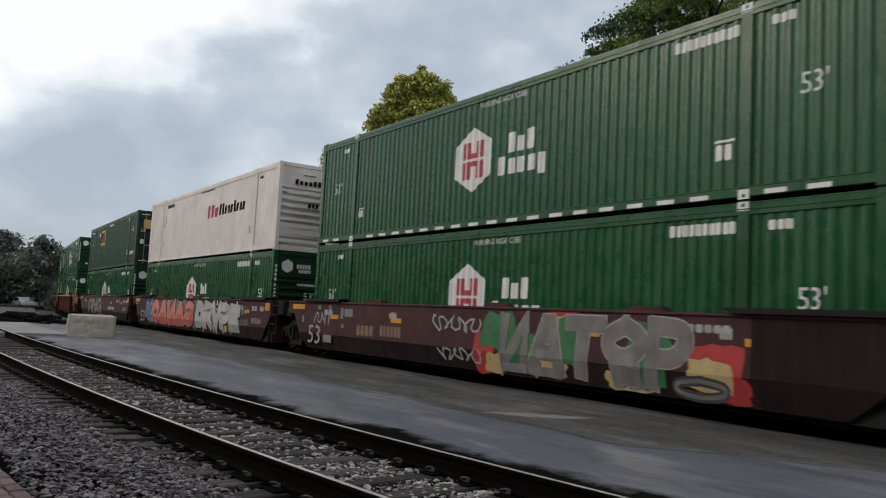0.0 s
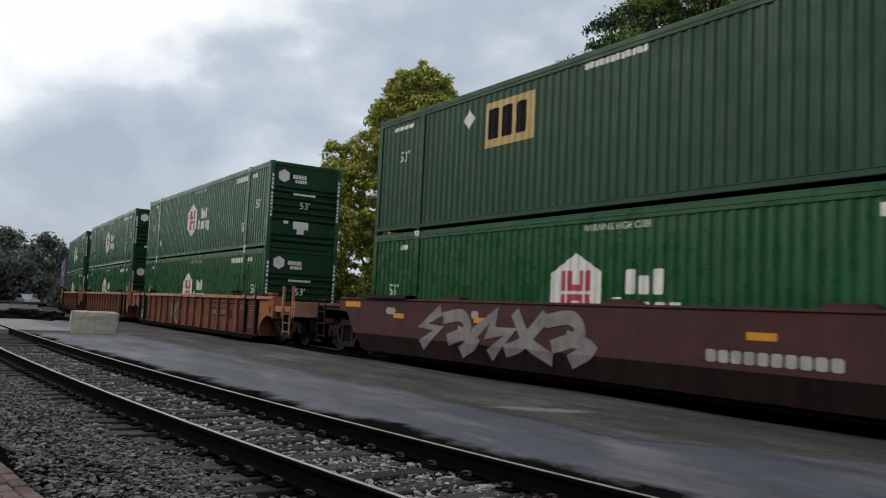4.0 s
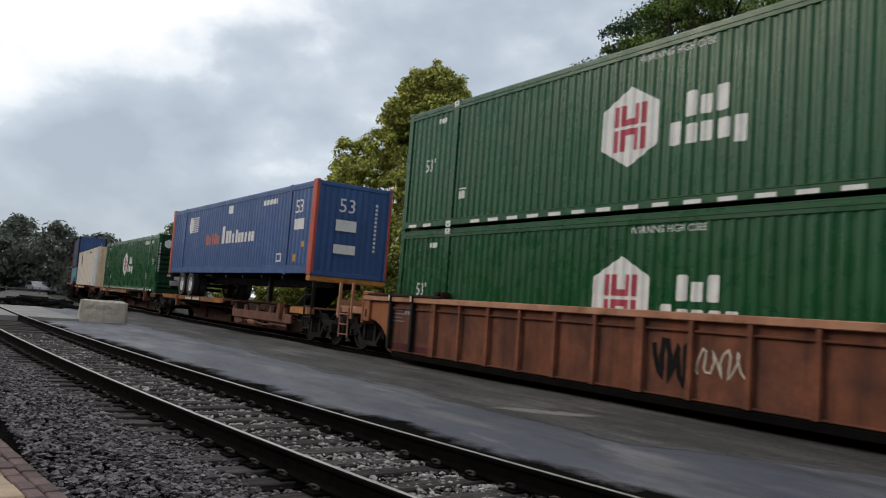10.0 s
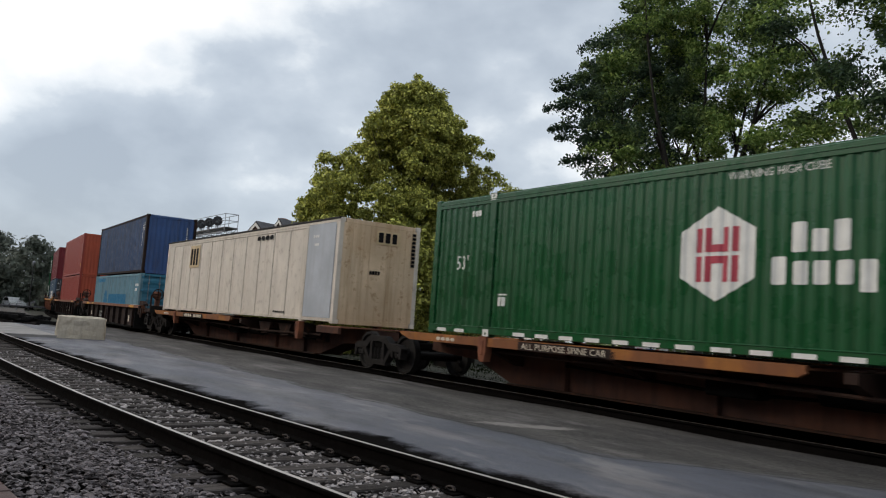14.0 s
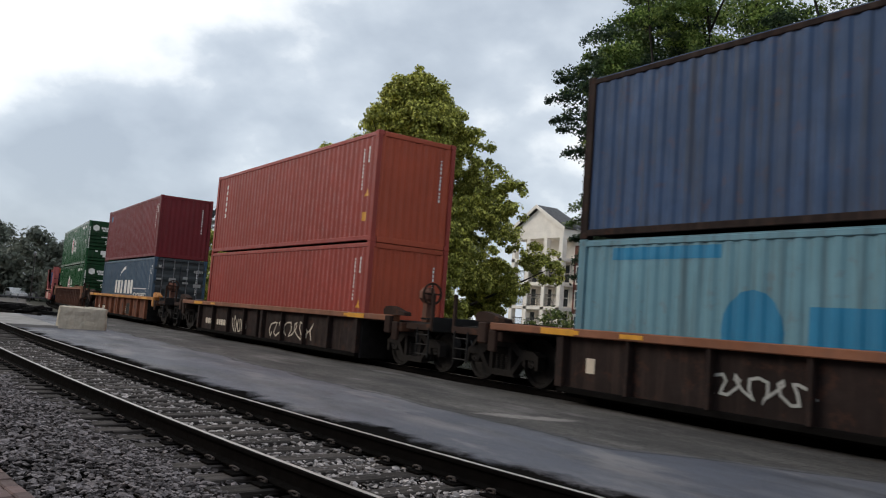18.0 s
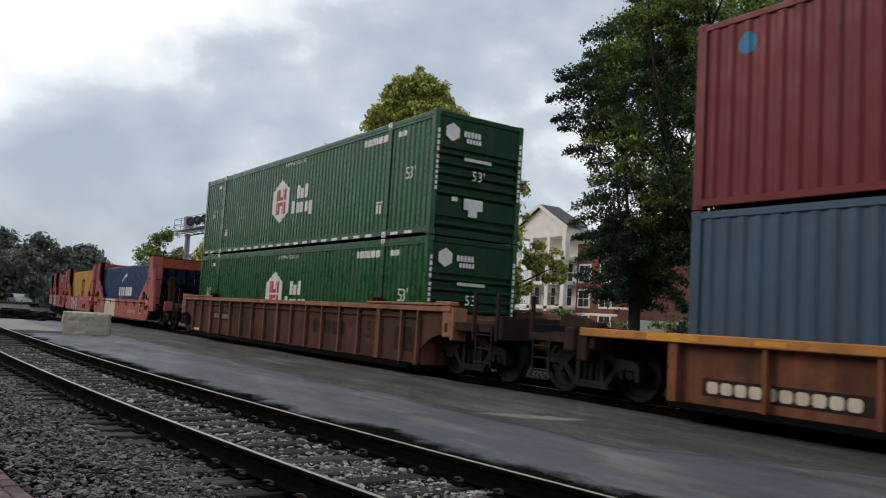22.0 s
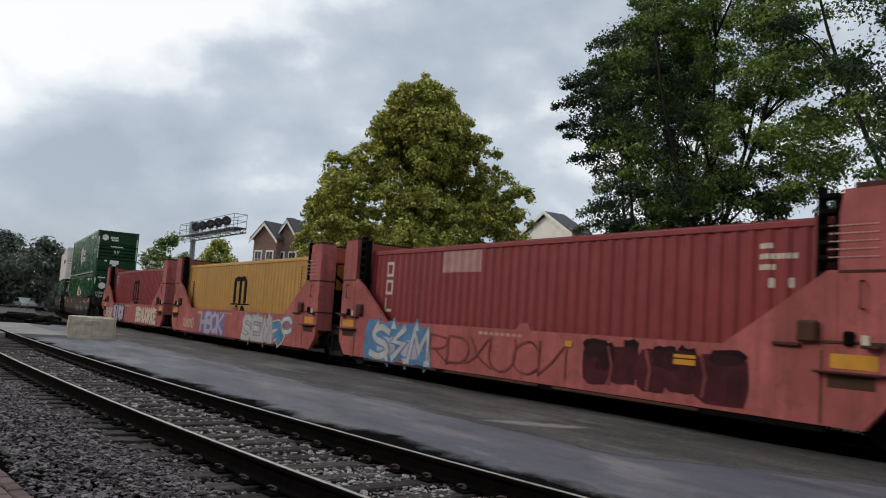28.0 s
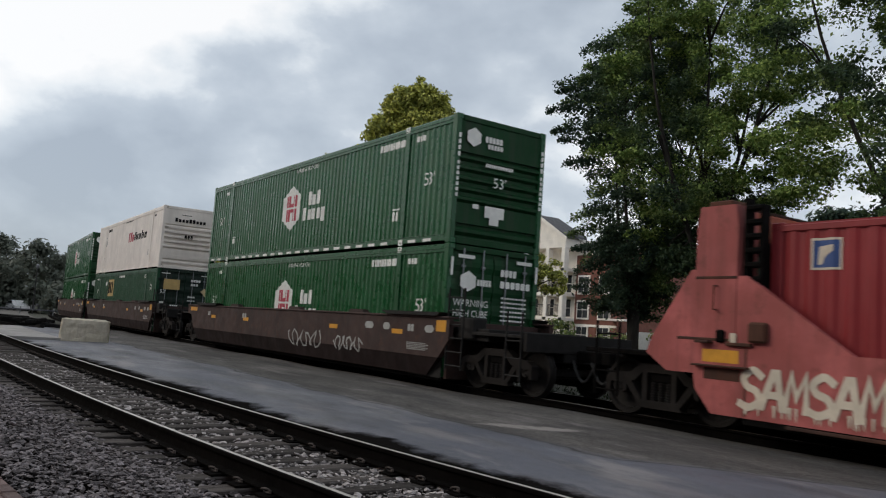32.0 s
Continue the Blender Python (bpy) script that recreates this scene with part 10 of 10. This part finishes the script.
    b.place(9, 2.755)
    c = car_at(deep_well("sooty well car with white scrawled tags and a rusty top rail", 10, CAR_SOOT, WOOD_DECK, CAR_SOOT), 10)
    m = Marks(-1.362)
    m.bars(-5.55, -4.55, 0.38, 0.58, 4, 2).bars(-4.35, -3.0, 0.38, 0.58, 6, 2)
    m.add_to(c, "stencil_mark", SPRAY_CREAM, "white stencil bars")
    scrawl(c, -2.75, -1.5, 0.2, 0.75, SPRAY_CREAM, 3, y=-1.365), scrawl(c, 0.5, 3.6, 0.25, 0.8, SPRAY_CREAM, 8, y=-1.365, loops=6)
    for z, n in ((0.10, "brick red 40-foot container resting in a sooty well car"), (3.0, "brick red 40-foot container stacked on a matching one")):
        b = iso_box(n, BRICK_RED, end=BRICK_END)
        iso_codes(b, DECAL_WHITE)
        if z > 1:
            m = b.marks()
            for k in range(6):
                m.rect(-5.12, -4.92, 2.33 - 0.21 * k, 2.47 - 0.21 * k)
            m.add_to(b.ob, "upright_lettering", DECAL_WHITE, "white upright block shapes")
        m = b.marks()
        m.rect(5.52, 5.72, 0.55, 0.78).poly([(5.55, 1.2), (5.8, 1.2), (5.675, 1.42)])
        m.add_to(b.ob, "warning_sticker", DECAL_YELLOW, "amber warning stickers")
        b.place(10, z)
    c = car_at(deep_well("orange-brown well car with an amber top rail", 11, CAR_ORANGE, CAR_AMBER, CAR_ORANGE), 11)
    m = Marks(-1.361)
    m.rect(-5.68, -3.2, 0.31, 0.56)
    m.add_to(c, "number_panel", CAR_SOOT, "black number panel")
    m = Marks(-1.364)
    m.bars(-5.6, -3.3, 0.35, 0.52, 10, 2).rect(0.95, 1.5, 0.62, 0.78).rect(1.1, 1.3, 0.25, 0.66)
    m.group_begin()
    for k in range(4):
        m.rect(1.35, 1.75, 0.3 + 0.09 * k, 0.34 + 0.09 * k)
    m.group_end()
    m.add_to(c, "stencil_mark", SPRAY_CREAM, "white emblem and stencil bars")
    m = Marks(-1.362)
    m.rect(0.82, 0.94, 0.2, 0.8).rect(1.78, 2.8, 0.25, 0.78).rect(4.02, 4.46, 0.28, 0.52)
    m.lettering("40", -1.1, 0.4, 0.36)
    m.add_to(c, "stencil_numeral", BLACK_STEEL, "black numerals")
    b = iso_box("grey-blue 40-foot container with a bold white word shape, doors leading", NAVY_GREY, doors=True, end=DOOR_GREY)
    m = swoosh_word(b, -2.45, 1.98, 1.12, 1.82, -1.45, 2.0)
    m.ring(2.06, 4.95, 0.90, 1.42, 0.04).lettering("eco container", 2.2, 0.95, 0.34, 2.55)
    m.add_to(b.ob, "side_lettering", DECAL_WHITE, "bold white block shapes")
    iso_codes(b, DECAL_WHITE)
    e = b.end_marks()
    e.lift = 0.03
    e.rect(-1.02, -0.9, 2.42, 2.54).rect(-1.08, -0.86, 1.86, 1.94).rect(-0.52, -0.2, 1.82, 1.98).rect(0.12, 0.34, 1.96, 2.08).bars(0.12, 0.4, 1.74, 1.84, 3, 2).bars(0.6, 1.05, 2.3, 2.42, 6, 3)
    e.rect(0.62, 0.98, 1.62, 1.78).rect(0.12, 0.36, 1.0, 1.14).rect(0.66, 0.92, 0.78, 0.92)
    e.add_to(b.ob, "door_placard", SPRAY_GREY, "pale door placards")
    b.place(11, 0.14)
    b = iso_box("wine red 40-foot container stacked on a grey-blue one", WINE_RED, end=WINE_RED)
    iso_codes(b, DECAL_WHITE)
    m = b.marks()
    m.poly([(-5.22 + 0.15 * math.cos(k * 0.3927), 2.42 + 0.17 * math.sin(k * 0.3927)) for k in range(16)])
    m.add_to(b.ob, "blue_sticker", AZURE_PATCH, "round bright blue sticker")
    b.place(11, 3.05)
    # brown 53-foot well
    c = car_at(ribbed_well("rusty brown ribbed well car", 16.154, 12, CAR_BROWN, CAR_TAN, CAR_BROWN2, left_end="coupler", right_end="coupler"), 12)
    m = Marks(-1.402)
    m.lettering("53", 5.65, 0.6, 0.42, 0.6).bars(2.6, 4.6, 0.6, 0.95, 5).rect(7.05, 7.9, 0.4, 0.95).rect(-5.85, -4.05, 0.66, 0.94)
    m.add_to(c, "stencil_mark", CAR_SOOT, "dark stencil shapes")
    m = Marks(-1.406)
    m.bars(-5.72, -5.18, 0.72, 0.88, 4, 3).bars(-4.87, -4.2, 0.72, 0.88, 6, 4)
    m.add_to(c, "number_bar", FADED_GOLD, "faded bars in place of a car number")
    m = Marks(-1.404)
    m.rect(-8.0, -7.3, 0.2, 0.28)
    m.add_to(c, "bare_patch", BEIGE_BOX, "pale bare strip")
    hub_box(low, seed=17).place(12, 0.16), hub_box(high, tape=True, seed=18).place(12, 3.075)
    # five-unit salmon car with bulkheads
    for u in range(13, 18):
        c = car_at(bulkhead_well(["faded salmon well car with bulkheads and a cream painted block", "faded salmon well car with bulkheads and sketchy tags", "faded salmon well car with bulkheads and dark plum spray paint",
                                  "faded salmon well car with bulkheads and blue-white spray pieces", "faded salmon well car with bulkheads and cream spray letters"][u - 13], u, u == 13, u == 17), u)
        Y = -1.50
        if u == 13:
            m = Marks(Y)
            m.rect(-3.62, -0.66, 0.2, 1.17)
            m.add_to(c, "cream_block", SPRAY_CREAM, "cream over-painted block")
            scrawl(c, -5.9, -3.8, 0.35, 1.0, SPRAY_GREY, 3, y=Y)
            m = Marks(Y)
            m.ring(5.2, 5.75, 0.55, 0.98, 0.035)
            m.add_to(c, "white_mark", SPRAY_CREAM, "white stencilled frame")
            m = Marks(Y)
            m.rect(5.28, 5.46, 0.62, 0.90).rect(5.52, 5.62, 0.62, 0.76)
            m.add_to(c, "frame_mark", CAR_RUST, "dark blocks in the stencilled frame")
        if u == 14:
            piece(c, -3.2, 0.2, 0.22, 1.15, ("claw", "spike", "bolt", "claw"), SPRAY_GREY, DECAL_BLACK, 31, y=Y, weight=0.34)
            piece(c, 3.2, 4.6, 0.42, 0.72, ("ring", "ring"), SPRAY_PLUM, None, 33, y=Y, weight=0.5)
        if u == 15:
            blots(c, ((-5.3, 0.7, 0.9, 0.9), (-4.4, 0.68, 1.2, 0.95), (-3.4, 0.68, 1.2, 0.95)), SPRAY_BLUE, 71, y=Y)
            blots(c, ((-4.6, 0.62, 0.8, 0.4), (-3.5, 0.6, 0.9, 0.4)), SPRAY_LILAC, 72, y=Y, lift=0.0055)
            piece(c, -5.35, -2.7, 0.22, 1.17, ("snake", "bolt", "wave"), SPRAY_PALE, SPRAY_BLUE, 35, y=Y, weight=0.17, edge=0.05, overlap=1.2, spikes=6)
            piece(c, -2.75, 1.6, 0.34, 1.06, ("lean", "dee", "cross", "cup", "arc", "zig"), FADED_WINE, None, 36, y=Y, weight=0.06)
            rng = random.Random(37)
            m = Marks(Y - 0.002)
            for x, w, z in ((2.3, 0.62, 0.34), (2.9, 0.66, 0.40), (3.5, 0.6, 0.34), (4.05, 0.7, 0.38), (4.75, 0.95, 0.28)):
                pts = blob(x, (z + 1.08) / 2, w, (1.08 - z) * 0.9, rng, 0.0, 16, 0.05)
                fan(m, pts, (x, (z + 1.08) / 2))
            m.add_to(c, "spray_letter", SPRAY_WINE, "wine red spray-painted letter")
            blots(c, ((2.25, 0.98, 0.5, 0.32), (2.5, 0.86, 0.4, 0.5), (3.05, 0.9, 0.3, 0.5), (3.75, 0.92, 0.5, 0.36), (4.15, 0.86, 0.4, 0.5), (4.85, 1.0, 0.6, 0.22), (5.0, 0.6, 0.3, 0.5)), SPRAY_PLUM, 76, y=Y, lift=0.006)
            m = Marks(Y - 0.009)
            for x in (2.62, 3.42, 4.45):
                ribbon(m, [(x, 0.42), (x + 0.05, 0.7), (x - 0.04, 1.0)], 0.03)
            m.add_to(c, "spray_stroke", FADED_WINE, "faded wine spray stroke")
            m = Marks(Y - 0.012)
            m.rect(3.92, 4.32, 0.94, 0.99).rect(3.92, 4.32, 0.84, 0.92).rect(1.55, 1.72, 0.96, 1.06)
            m.add_to(c, "reflector", DECAL_YELLOW, "amber reflector plates")
        if u == 16:
            piece(c, -3.12, -0.55, 0.26, 1.15, ("aitch", "bee", "ring", "fork"), SPRAY_LILAC, SPRAY_PURPLE, 41, y=Y, ground=SPRAY_PURPLE, weight=0.24, edge=0.05)
            blots(c, ((1.8, 0.65, 0.9, 0.8), (2.7, 0.65, 1.0, 0.85), (3.6, 0.65, 0.9, 0.8)), SPRAY_LILAC, 73, y=Y)
            piece(c, 1.4, 4.05, 0.20, 1.15, ("snake", "hook", "wave"), SPRAY_PALE, SPRAY_DULL, 43, y=Y, weight=0.2, edge=0.04, overlap=1.2, spikes=5)
            piece(c, 4.1, 4.9, 0.22, 1.0, ("claw",), SPRAY_BLUE, SPRAY_CREAM, 45, y=Y, weight=0.3), piece(c, 4.7, 5.5, 0.55, 1.15, ("arc",), SPRAY_CREAM, SPRAY_BLUE, 46, y=Y, weight=0.2, edge=0.05)
            scrawl(c, -5.4, -4.0, 0.4, 0.8, SPRAY_CREAM, 3, y=Y)
        if u == 17:
            piece(c, -6.3, -4.3, 0.35, 1.0, ("snake", "peak", "wave", "snake", "peak", "wave"), SPRAY_CREAM, None, 51, y=Y, weight=0.30, drips=3)
            blots(c, ((-3.6, 0.68, 1.1, 0.85), (-2.7, 0.68, 1.3, 0.9), (-1.7, 0.62, 1.2, 0.85)), DECAL_BLACK, 74, y=Y)
            piece(c, -4.0, -1.3, 0.26, 1.14, ("zig", "stem", "fork", "snake"), SPRAY_LILAC, DECAL_BLACK, 53, y=Y, weight=0.46, edge=0.05, overlap=1.2, spikes=5)
            piece(c, 1.75, 6.0, 0.28, 1.12, ("bee", "hook", "wave", "cup", "ring", "lean", "fork", "hook"), SPRAY_CREAM, None, 55, y=Y, weight=0.33, drips=1, overlap=1.2)
        if u == 13:
            b = iso_box("royal blue 40-foot container with a bold white word shape", ROYAL_BLUE, 2.591)
            swoosh_word(b, -1.55, 1.75, 1.0, 1.47, -1.05, 1.65).add_to(b.ob, "side_lettering", DECAL_WHITE, "bold white block shapes")
            iso_codes(b, DECAL_WHITE)
        elif u in (14, 16):
            b = iso_box("mustard yellow 40-foot container with a bold black emblem", MUSTARD, 2.591)
            emblem_m(b, -0.66, 1.10, 1.34, 0.95, DECAL_BLACK)
            m = b.marks()
            m.group_begin()
            for k in range(12):
                m.rect(-5.5, -5.4, 1.85 - 0.1 * k, 1.92 - 0.1 * k).rect(-5.3, -5.2, 1.75 - 0.1 * k, 1.82 - 0.1 * k)
            m.group_end()
            m.group_begin()
            for k in range(8):
                m.rect(5.18, 5.26, 2.22 - 0.1 * k, 2.29 - 0.1 * k).rect(5.38, 5.45, 2.24 - 0.11 * k, 2.29 - 0.11 * k)
            m.group_end()
            m.add_to(b.ob, "upright_lettering", DECAL_BLACK, "dark upright block shapes")
        elif u == 15:
            b = iso_box("red 40-foot container with pale upright letter shapes", CORAL_RED, 2.591)
            m = b.marks()
            m.ring(-5.36, -5.04, 1.92, 2.28, 0.07).ring(-5.36, -5.04, 1.48, 1.84, 0.07).poly([(-5.36, 1.06), (-5.04, 1.06), (-5.04, 1.13), (-5.28, 1.13), (-5.28, 1.40), (-5.36, 1.40)])
            m.bars(5.1, 5.32, 2.19, 2.27, 3).bars(5.1, 5.7, 2.04, 2.12, 7).bars(5.1, 5.36, 1.89, 1.97, 4).bars(5.26, 5.36, 1.64, 1.78, 1).bars(5.56, 5.66, 1.64, 1.78, 1)
            m.add_to(b.ob, "side_lettering", SPRAY_CREAM, "pale block shapes")
            m = b.marks()
            m.rect(-2.9, -1.45, 1.98, 2.45)
            m.add_to(b.ob, "pale_patch", PINK_PATCH, "faded pink repaint patch")
        else:
            b = iso_box("dark red 40-foot container with a bold black emblem", WINE_END, 2.591)
            emblem_m(b, -0.86, 1.1, 1.4, 0.95, DECAL_BLACK)
            m = b.marks()
            m.rect(-5.47, -5.12, 1.96, 2.32)
            m.add_to(b.ob, "blue_panel", DECAL_BLUE, "blue emblem panel")
            m = b.marks()
            m.lift = 0.008
            m.ring(-5.5, -5.09, 1.93, 2.35, 0.03).poly([(-5.4, 2.24), (-5.2, 2.26), (-5.2, 2.18), (-5.32, 2.1), (-5.36, 2.0), (-5.42, 2.0)])
            m.add_to(b.ob, "side_lettering", SPRAY_CREAM, "pale marks")
            iso_codes(b, SPRAY_ASH)
            m = b.marks()
            m.poly([(5.1, 1.42), (5.32, 1.42), (5.21, 1.62)])
            m.add_to(b.ob, "warning_sticker", DECAL_YELLOW, "amber warning sticker")
        b.place(u, 0.36)
    # maroon cars at the end
    c = car_at(smooth_well("sooty maroon well car with small pale tags", 16.154, 18, left_end="coupler", right_end="coupler", mat=MAROON_DARK), 18)
    scrawl(c, 0.4, 2.5, 0.4, 0.9, SPRAY_GREY, 3, tilt=1), scrawl(c, 3.3, 4.8, 0.45, 0.85, SPRAY_GREY, 6, tilt=1)
    hub_box("green 53-foot container with white lettering, doors leading, in a well", doors=True, seed=21).place(18, 0.16)
    hub_box(high, tape=True, seed=22).place(18, 3.07)
    car_at(smooth_well("sooty maroon well car behind another", 16.154, 19, right_end="coupler", mat=MAROON_DARK), 19)
    emp_green_box("dull green 53-foot container with gold panel in a well car").place(19, 0.16)
    white_box("white 53-foot container with block shapes stacked on a green one").place(19, 3.07)
    car_at(smooth_well("sooty maroon well car at the tail", 16.154, 20, left_end="coupler", mat=MAROON_DARK), 20)
    hub_box(low, seed=25).place(20, 0.16), hub_box(high, seed=26).place(20, 3.07)


def build_chassis(unit):
    """Road chassis with two axles under the blue container."""
    c = thing("trailer_chassis", "black road chassis with white-rimmed twin wheels under a container", "trailer")
    for y in (-0.45, 0.45):
        part("beam", Geo().cbox(-7.9, 7.9, y - 0.06, y + 0.06, 0.62, 0.92, 0.01), BLACK_STEEL, c)
    for k in range(9):
        x = -7.6 + 1.9 * k
        part("cross_member", Geo().box(x - 0.05, x + 0.05, -1.2, 1.2, 0.82, 0.93), BLACK_STEEL, c)
    part("front_bolster", Geo().cbox(7.75, 8.05, -1.28, 1.28, 0.78, 0.95, 0.02), CAR_AMBER, c, "chipped amber bolster")
    part("rear_bumper", Geo().cbox(-8.05, -7.9, -1.2, 1.2, 0.25, 0.4, 0.02), BLACK_STEEL, c)
    part("plate", Geo().cbox(-8.09, -8.06, -1.2, -0.4, 0.4, 0.62, 0.005), DECAL_WHITE, c, "pale rear placard")
    for x in (-5.7, -4.4):
        part("axle", Geo().tube([(x, -1.1, 0.51), (x, 1.1, 0.51)], 0.07, 8), BLACK_STEEL, c)
        for s in (-1, 1):
            for dy in (1.16, 0.84):
                w = part("wheel", shared("tyre", lambda: Geo().disc((0, 0, 0), "y", 0.50, 0.26, 26, 0.30).mesh("wheel", RUBBER)), None, c, "black tyre", at=Matrix.Translation((x, s * dy, 0.51)))
                part("rim", shared("rim", lambda: Geo().disc((0, 0, 0), "y", 0.305, 0.22, 22, 0.25).disc((0, 0.02, 0), "y", 0.255, 0.05, 22, 0.10).disc((0, 0, 0), "y", 0.11, 0.2, 12).mesh("rim", DECAL_WHITE)), None, w, "white wheel rim")
        part("mudflap", Geo().box(x - 0.62, x - 0.6, -1.25, -0.6, 0.2, 0.75), RUBBER, c) if x < -5 else None
    for s in (-1, 1):
        part("landing_leg", Geo().cbox(3.9, 4.05, s * 0.9 - 0.07, s * 0.9 + 0.07, 0.05, 0.9, 0.01), BLACK_STEEL, c)
    CARRIED.append((c, unit, 1.02, 0.0))


build_ties()
build_stones()
build_block()
build_signal()
build_fence()
build_clutter()
build_apartments()
build_trees()
grass_tufts()
build_train()
build_paving()


# ---- what moves ----
SPEEDS = [10.452, 10.463, 10.574, 10.585, 10.575, 10.572, 10.646, 10.717, 10.726]     # every 4 s, metres a second


def travelled(t):
    """How far the train has gone at t."""
    s, step = 0.0, 4.0
    for k in range(8):
        if t <= step * k:
            break
        u = min(t - step * k, step)
        a, b = SPEEDS[k], SPEEDS[k + 1]
        s += a * u + (b - a) * u * u / (2 * step)
    return s


def train_pose(arc, z):
    """A rigid body with its middle at arc on the main line: carried by the line 6 m before and behind."""
    x0, y0, _ = main_line(arc - 6.5)
    x1, y1, _ = main_line(arc + 6.5)
    return Matrix.Translation(((x0 + x1) / 2, (y0 + y1) / 2, z)) @ Matrix.Rotation(math.atan2(y1 - y0, x1 - x0), 4, "Z")


def motions():
    times = [float(k) for k in range(33)]
    for car, unit in CARS:
        walk(car, [(t, train_pose(UNIT_AT[unit] + travelled(t), 0.0)) for t in times])
    for ob, unit, z, shift in CARRIED:
        walk(ob, [(t, train_pose(UNIT_AT[unit] + shift + travelled(t), z)) for t in times])
    # the wheels roll while they pass
    for wheel, unit, along, dx in TRUCK_WHEELS:
        first = None
        rows, turn = [], 0.0
        for k in range(0, 481):
            t = k / 15
            arc = UNIT_AT[unit] + along + travelled(t)
            if -42 < arc < 4:
                if first is None:
                    first = arc
                rows.append((t, math.degrees((arc - first) / WHEEL_R)))
        if not rows:
            continue
        if rows[0][0] > 0.1:
            rows.insert(0, (0.0, rows[0][1]))
        if rows[-1][0] < 31.9:
            rows.append((32.0, rows[-1][1]))
        walk(wheel, [(t, pose(dx, 0, WHEEL_R, 0, a, 0)) for t, a in rows])


motions()
